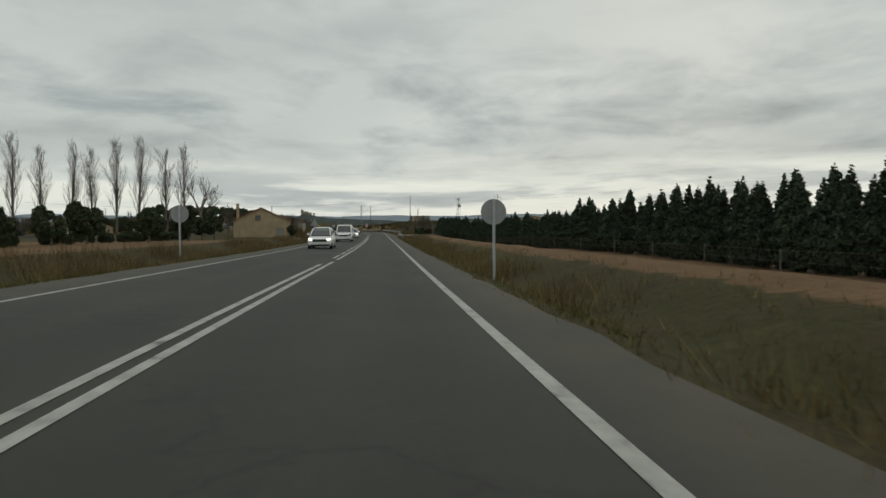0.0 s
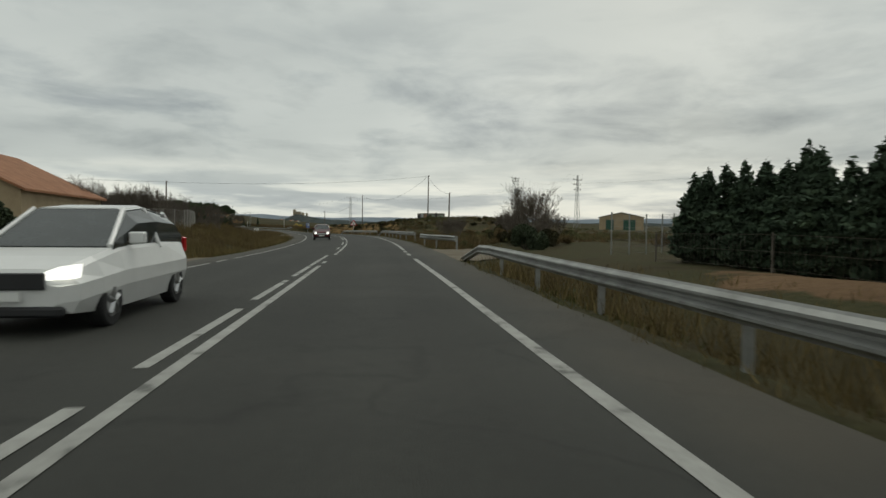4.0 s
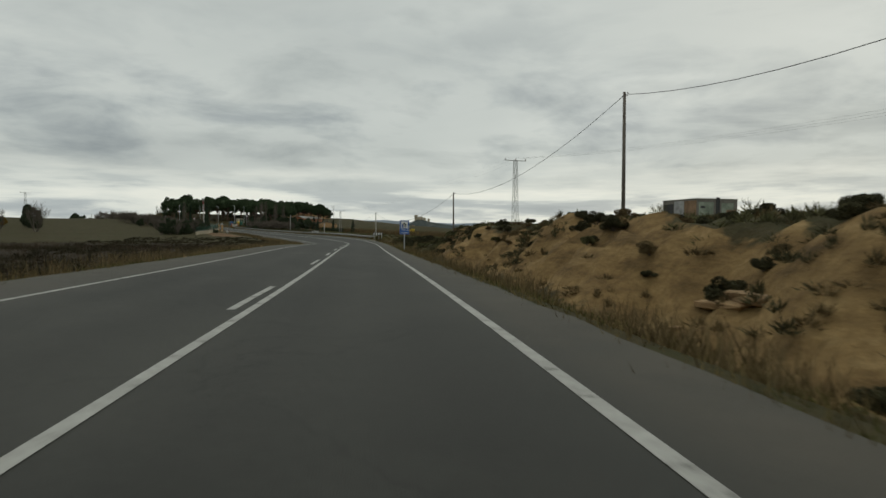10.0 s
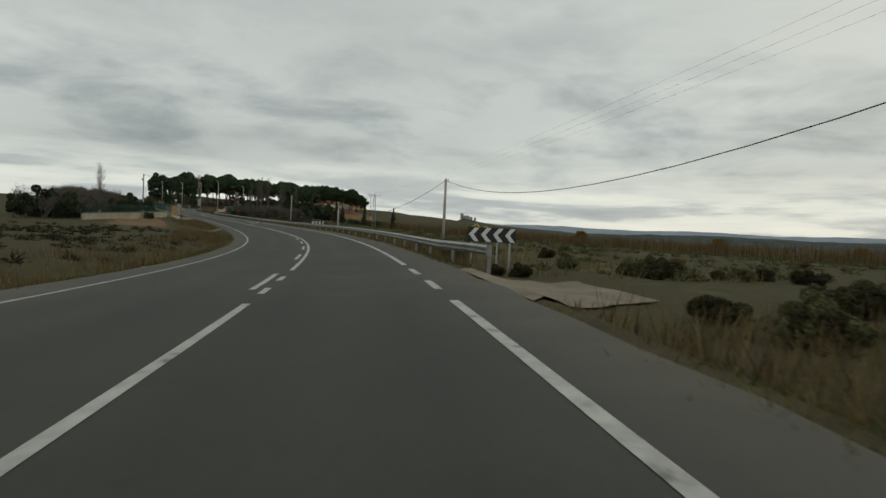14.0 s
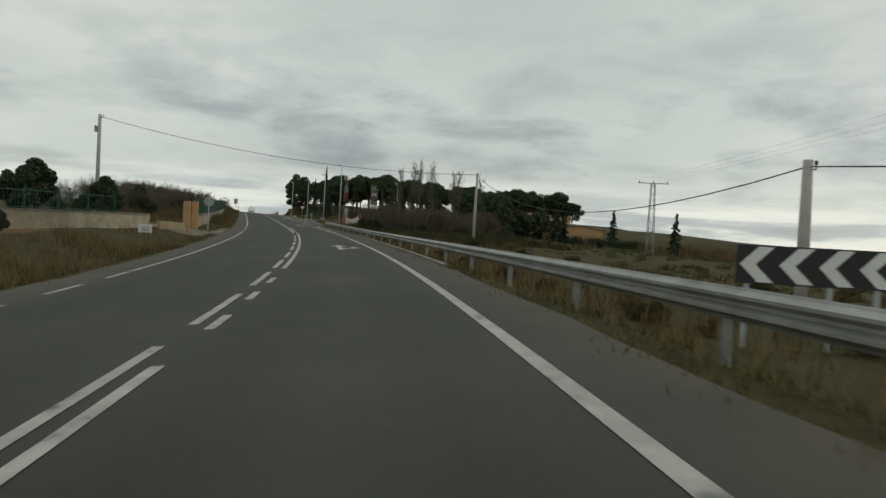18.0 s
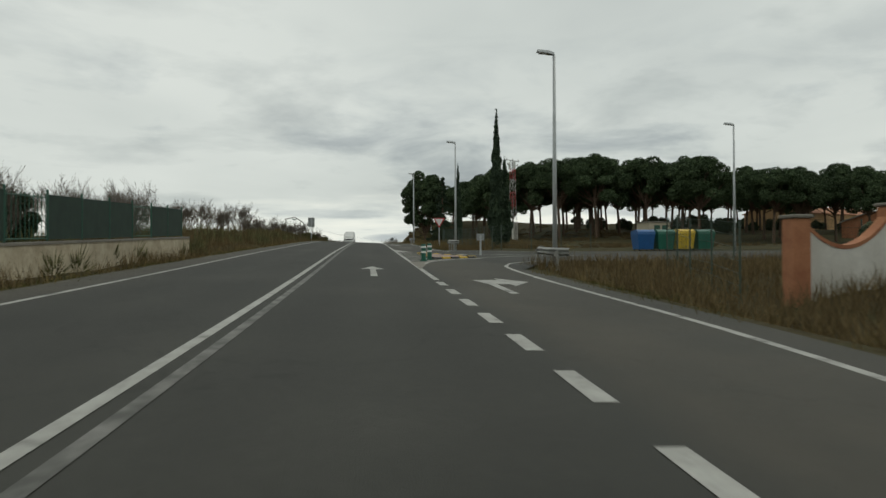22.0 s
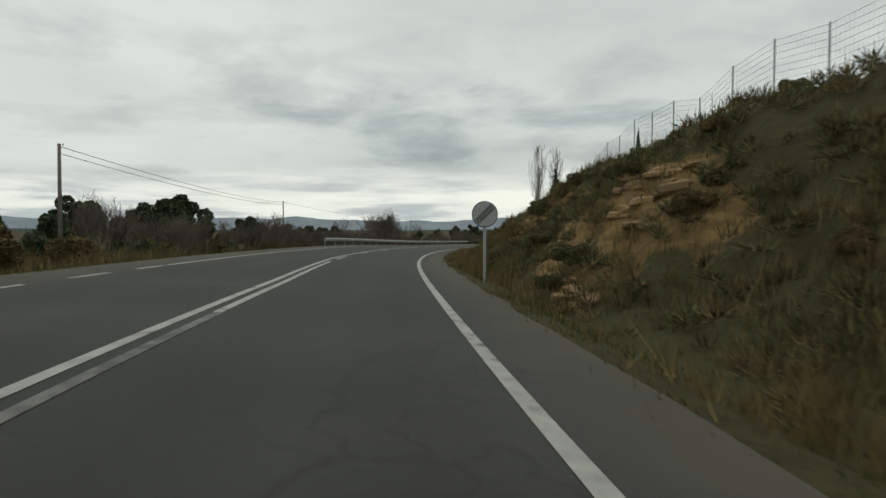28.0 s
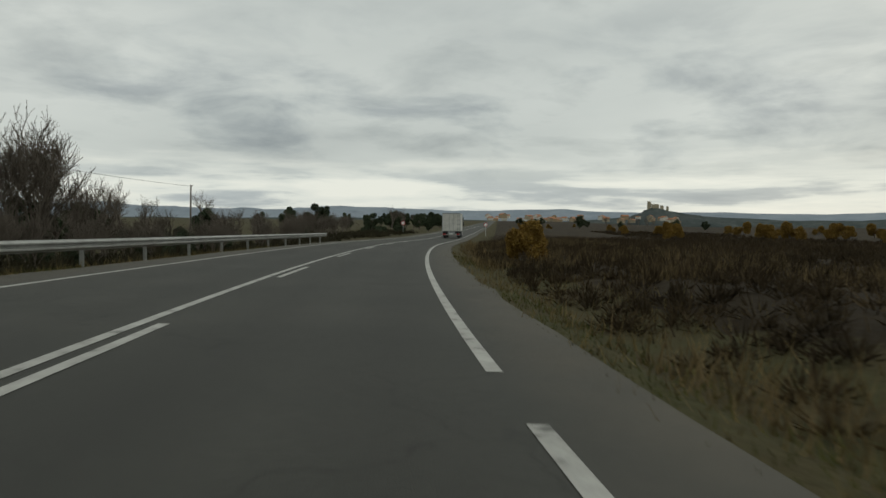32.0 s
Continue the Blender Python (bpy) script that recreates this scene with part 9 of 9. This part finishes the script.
def build_grass():
    rng = np.random.default_rng(5)
    near = scatter(rng, 1900, -8, 190, 1, 0.05, 4.5) + scatter(rng, 700, 190, 286, 1, 0.05, 1.3) + scatter(rng, 4400, 286, 760, 1, 0.05, 4.5) + scatter(rng, 5200, -8, 760, -1, 0.05, 4.5)
    blades("verge_grass", "short dry and greenish grass along both verges", "straw", rng, near, 0.08, 0.3, 0.012, 9)
    green = scatter(rng, 5200, -8, 760, 1, 0.0, 1.3, 2.0) + scatter(rng, 4600, -8, 760, -1, 0.0, 1.4, 4.0)
    blades("verge_green_grass", "short green grass at the asphalt's edge", "green_grass", rng, green, 0.05, 0.16, 0.012, 9)
    weeds = scatter(rng, 900, -8, 112, 1, 0.8, 3.0, 7.0) + scatter(rng, 2600, 545, 720, 1, 0.9, 10, 9.0) + scatter(rng, 1800, 118, 205, -1, 1.2, 12, 5.0) + \
        scatter(rng, 900, 128, 188, 1, 0.8, 5, 6.0) + scatter(rng, 500, 188, 286, 1, 0.6, 1.5, 6.0) + scatter(rng, 200, 286, 330, 1, 0.8, 5, 6.0) + scatter(rng, 600, 336, 480, 1, 0.7, 6, 3.0) + scatter(rng, 1500, -8, 100, -1, 1.0, 4, 3.0) + scatter(rng, 1600, 205, 450, -1, 0.8, 6, 8.0) + scatter(rng, 900, 372, 440, -1, 0.8, 6, 5.0) + \
        scatter(rng, 1000, 725, 800, 1, 0.8, 14, 2.0) + scatter(rng, 2200, 470, 660, -1, 0.7, 6.5, 1.0)
    weeds += scatter(rng, 2200, 497, 521, 1, 0.7, 12, 0.0, 1.0) + scatter(rng, 900, 541, 566, 1, 0.7, 9, 4.0)
    blades("tall_dry_weeds", "tall dry brown weeds in patches on verge and bank", "dry_scrub", rng, weeds, 0.25, 0.75, 0.014, 9, 0.3, 0.2, "weeds")
    pale = scatter(rng, 3200, 545, 720, 1, 0.6, 11, 12.0) + scatter(rng, 2000, 118, 205, -1, 0.8, 12, 13.0) + scatter(rng, 400, -8, 112, 1, 0.5, 2.6, 14.0) + scatter(rng, 500, 336, 480, 1, 0.8, 12, 15.0)
    blades("pale_tall_grass", "pale straw-coloured tall grass clumps", "straw", rng, pale, 0.3, 0.8, 0.012, 11, 0.3, 0.16)
    reeds = scatter(rng, 900, 530, 640, -1, 3.0, 9.0, 0.0, 1.0) + scatter(rng, 900, 462, 560, -1, 6.5, 14.0, 0.0, 1.0)
    blades("roadside_reeds", "tall dry orange-brown reeds behind the verge", "reed", rng, reeds, 0.5, 1.35, 0.02, 9, 0.12, 0.3, "reeds")
    far = []
    while len(far) < 2600:
        far.append((rng.uniform(335, 640), rng.uniform(52, 61.5)))
    far = [(s, l) for s, l in far if not (540 < s)]
    blades("far_reed_bed", "broad bed of dry reeds across the far field", "reed", rng, far, 1.4, 2.6, 0.05, 10, 0.1, 0.8, "reeds")
    dark = []
    for k in range(3400):
        dark.append((rng.uniform(206, 336), -rng.uniform(9, 60)))
    for k in range(2600):
        dark.append((rng.uniform(728, 840), rng.uniform(7, 60)))
    blades("dark_field_stubble", "dark dry stalks across the weedy fields", "dark_stalk", rng, dark, 0.2, 0.55, 0.018, 10, 0.25, 0.7, "weeds")


MAT["dark_stalk"] = surface("dark_dry_stalks", [(0.3, (0.035, 0.026, 0.018)), (0.55, (0.06, 0.044, 0.028)), (0.8, (0.1, 0.074, 0.042))], scale=0.3, rough=0.95, per_island=0.4, spec=0.1)
build_grass()


def litter():
    """Stones and scraps on the verges."""
    rng = np.random.default_rng(9)
    base = []
    for k in range(4):
        g = Geo()
        n = 7
        for j in range(4):
            for i in range(n):
                a = 2 * math.pi * i / n
                r = (0.75, 1.0, 0.98, 0.8)[j] * rng.uniform(0.75, 1.15)
                g.v.append((r * math.cos(a), r * math.sin(a) * 0.75, (0, 0.12, 0.5, 0.62)[j]))
        for j in range(3):
            for i in range(n):
                g.f.append((j * n + i, j * n + (i + 1) % n, (j + 1) * n + (i + 1) % n, (j + 1) * n + i))
                g.m.append(0)
        g.f.append(tuple(range(3 * n, 4 * n)))
        g.m.append(0)
        base.append(g.mesh("stone", ["ledge_stone"]))
    for k in range(110):
        zone = k % 4
        s, l = ((rng.uniform(196, 300), rng.uniform(6.2, 9)), (rng.uniform(612, 700), rng.uniform(5.6, 9)), (rng.uniform(336, 470), rng.uniform(6.0, 12)), (rng.uniform(0, 700), -rng.uniform(5.6, 8)))[zone]
        if not clear(s, l):
            continue
        p = ground_at(s, l)
        ob = part("field_stone", base[k % 4], None)
        sz = rng.uniform(0.05, 0.16)
        ob.matrix_basis = Matrix.LocRotScale((p.x, p.y, p.z - 0.02), Euler((0, 0, rng.uniform(0, 6.28))), (sz, sz, sz))
        tagged(ob, "small pale field stone lying on the verge", "stone", "field stones")
    # layered rock showing in the cut bank: stacked slabs stepping out of the slope
    for s0, l0, n, rows in ((649.0, 9.9, 6, 5), (655.5, 9.2, 4, 3), (652.8, 7.9, 3, 2), (647.0, 7.2, 4, 2), (689.5, 12.2, 4, 3), (685.0, 9.6, 3, 2), (240.0, 9.2, 3, 1), (256.0, 9.4, 3, 1), (215.0, 9.8, 3, 1)):
        for j in range(rows):
            for i in range(n):
                s, l = s0 + (i - n / 2) * 0.75 + rng.uniform(-0.3, 0.3), l0 + (j - rows / 2) * 0.32 + rng.uniform(-0.12, 0.12)
                p = ground_at(s, l)
                ob = part("rock_ledge", base[(i + j) % 4], None)
                sx = rng.uniform(0.4, 0.8)
                ob.matrix_basis = Matrix.LocRotScale((p.x, p.y, p.z - 0.2), Euler((rng.uniform(-0.1, 0.1), rng.uniform(-0.1, 0.1), radians(turn(s) + 90 + rng.uniform(-14, 14)))), (sx, sx * 0.6, sx * rng.uniform(0.35, 0.6)))
                tagged(ob, "ochre sandstone ledge breaking out of the bank", "rock", "rock ledges")


MAT["ledge_stone"] = surface("ochre_sandstone", [(0.3, (0.2, 0.125, 0.058)), (0.7, (0.38, 0.255, 0.13))], scale=1.5, rough=0.95, fine=0.3, fine_scale=9, per_object=0.25, bump=0.6, bump_scale=8, stretch=(1, 1, 3))
litter()
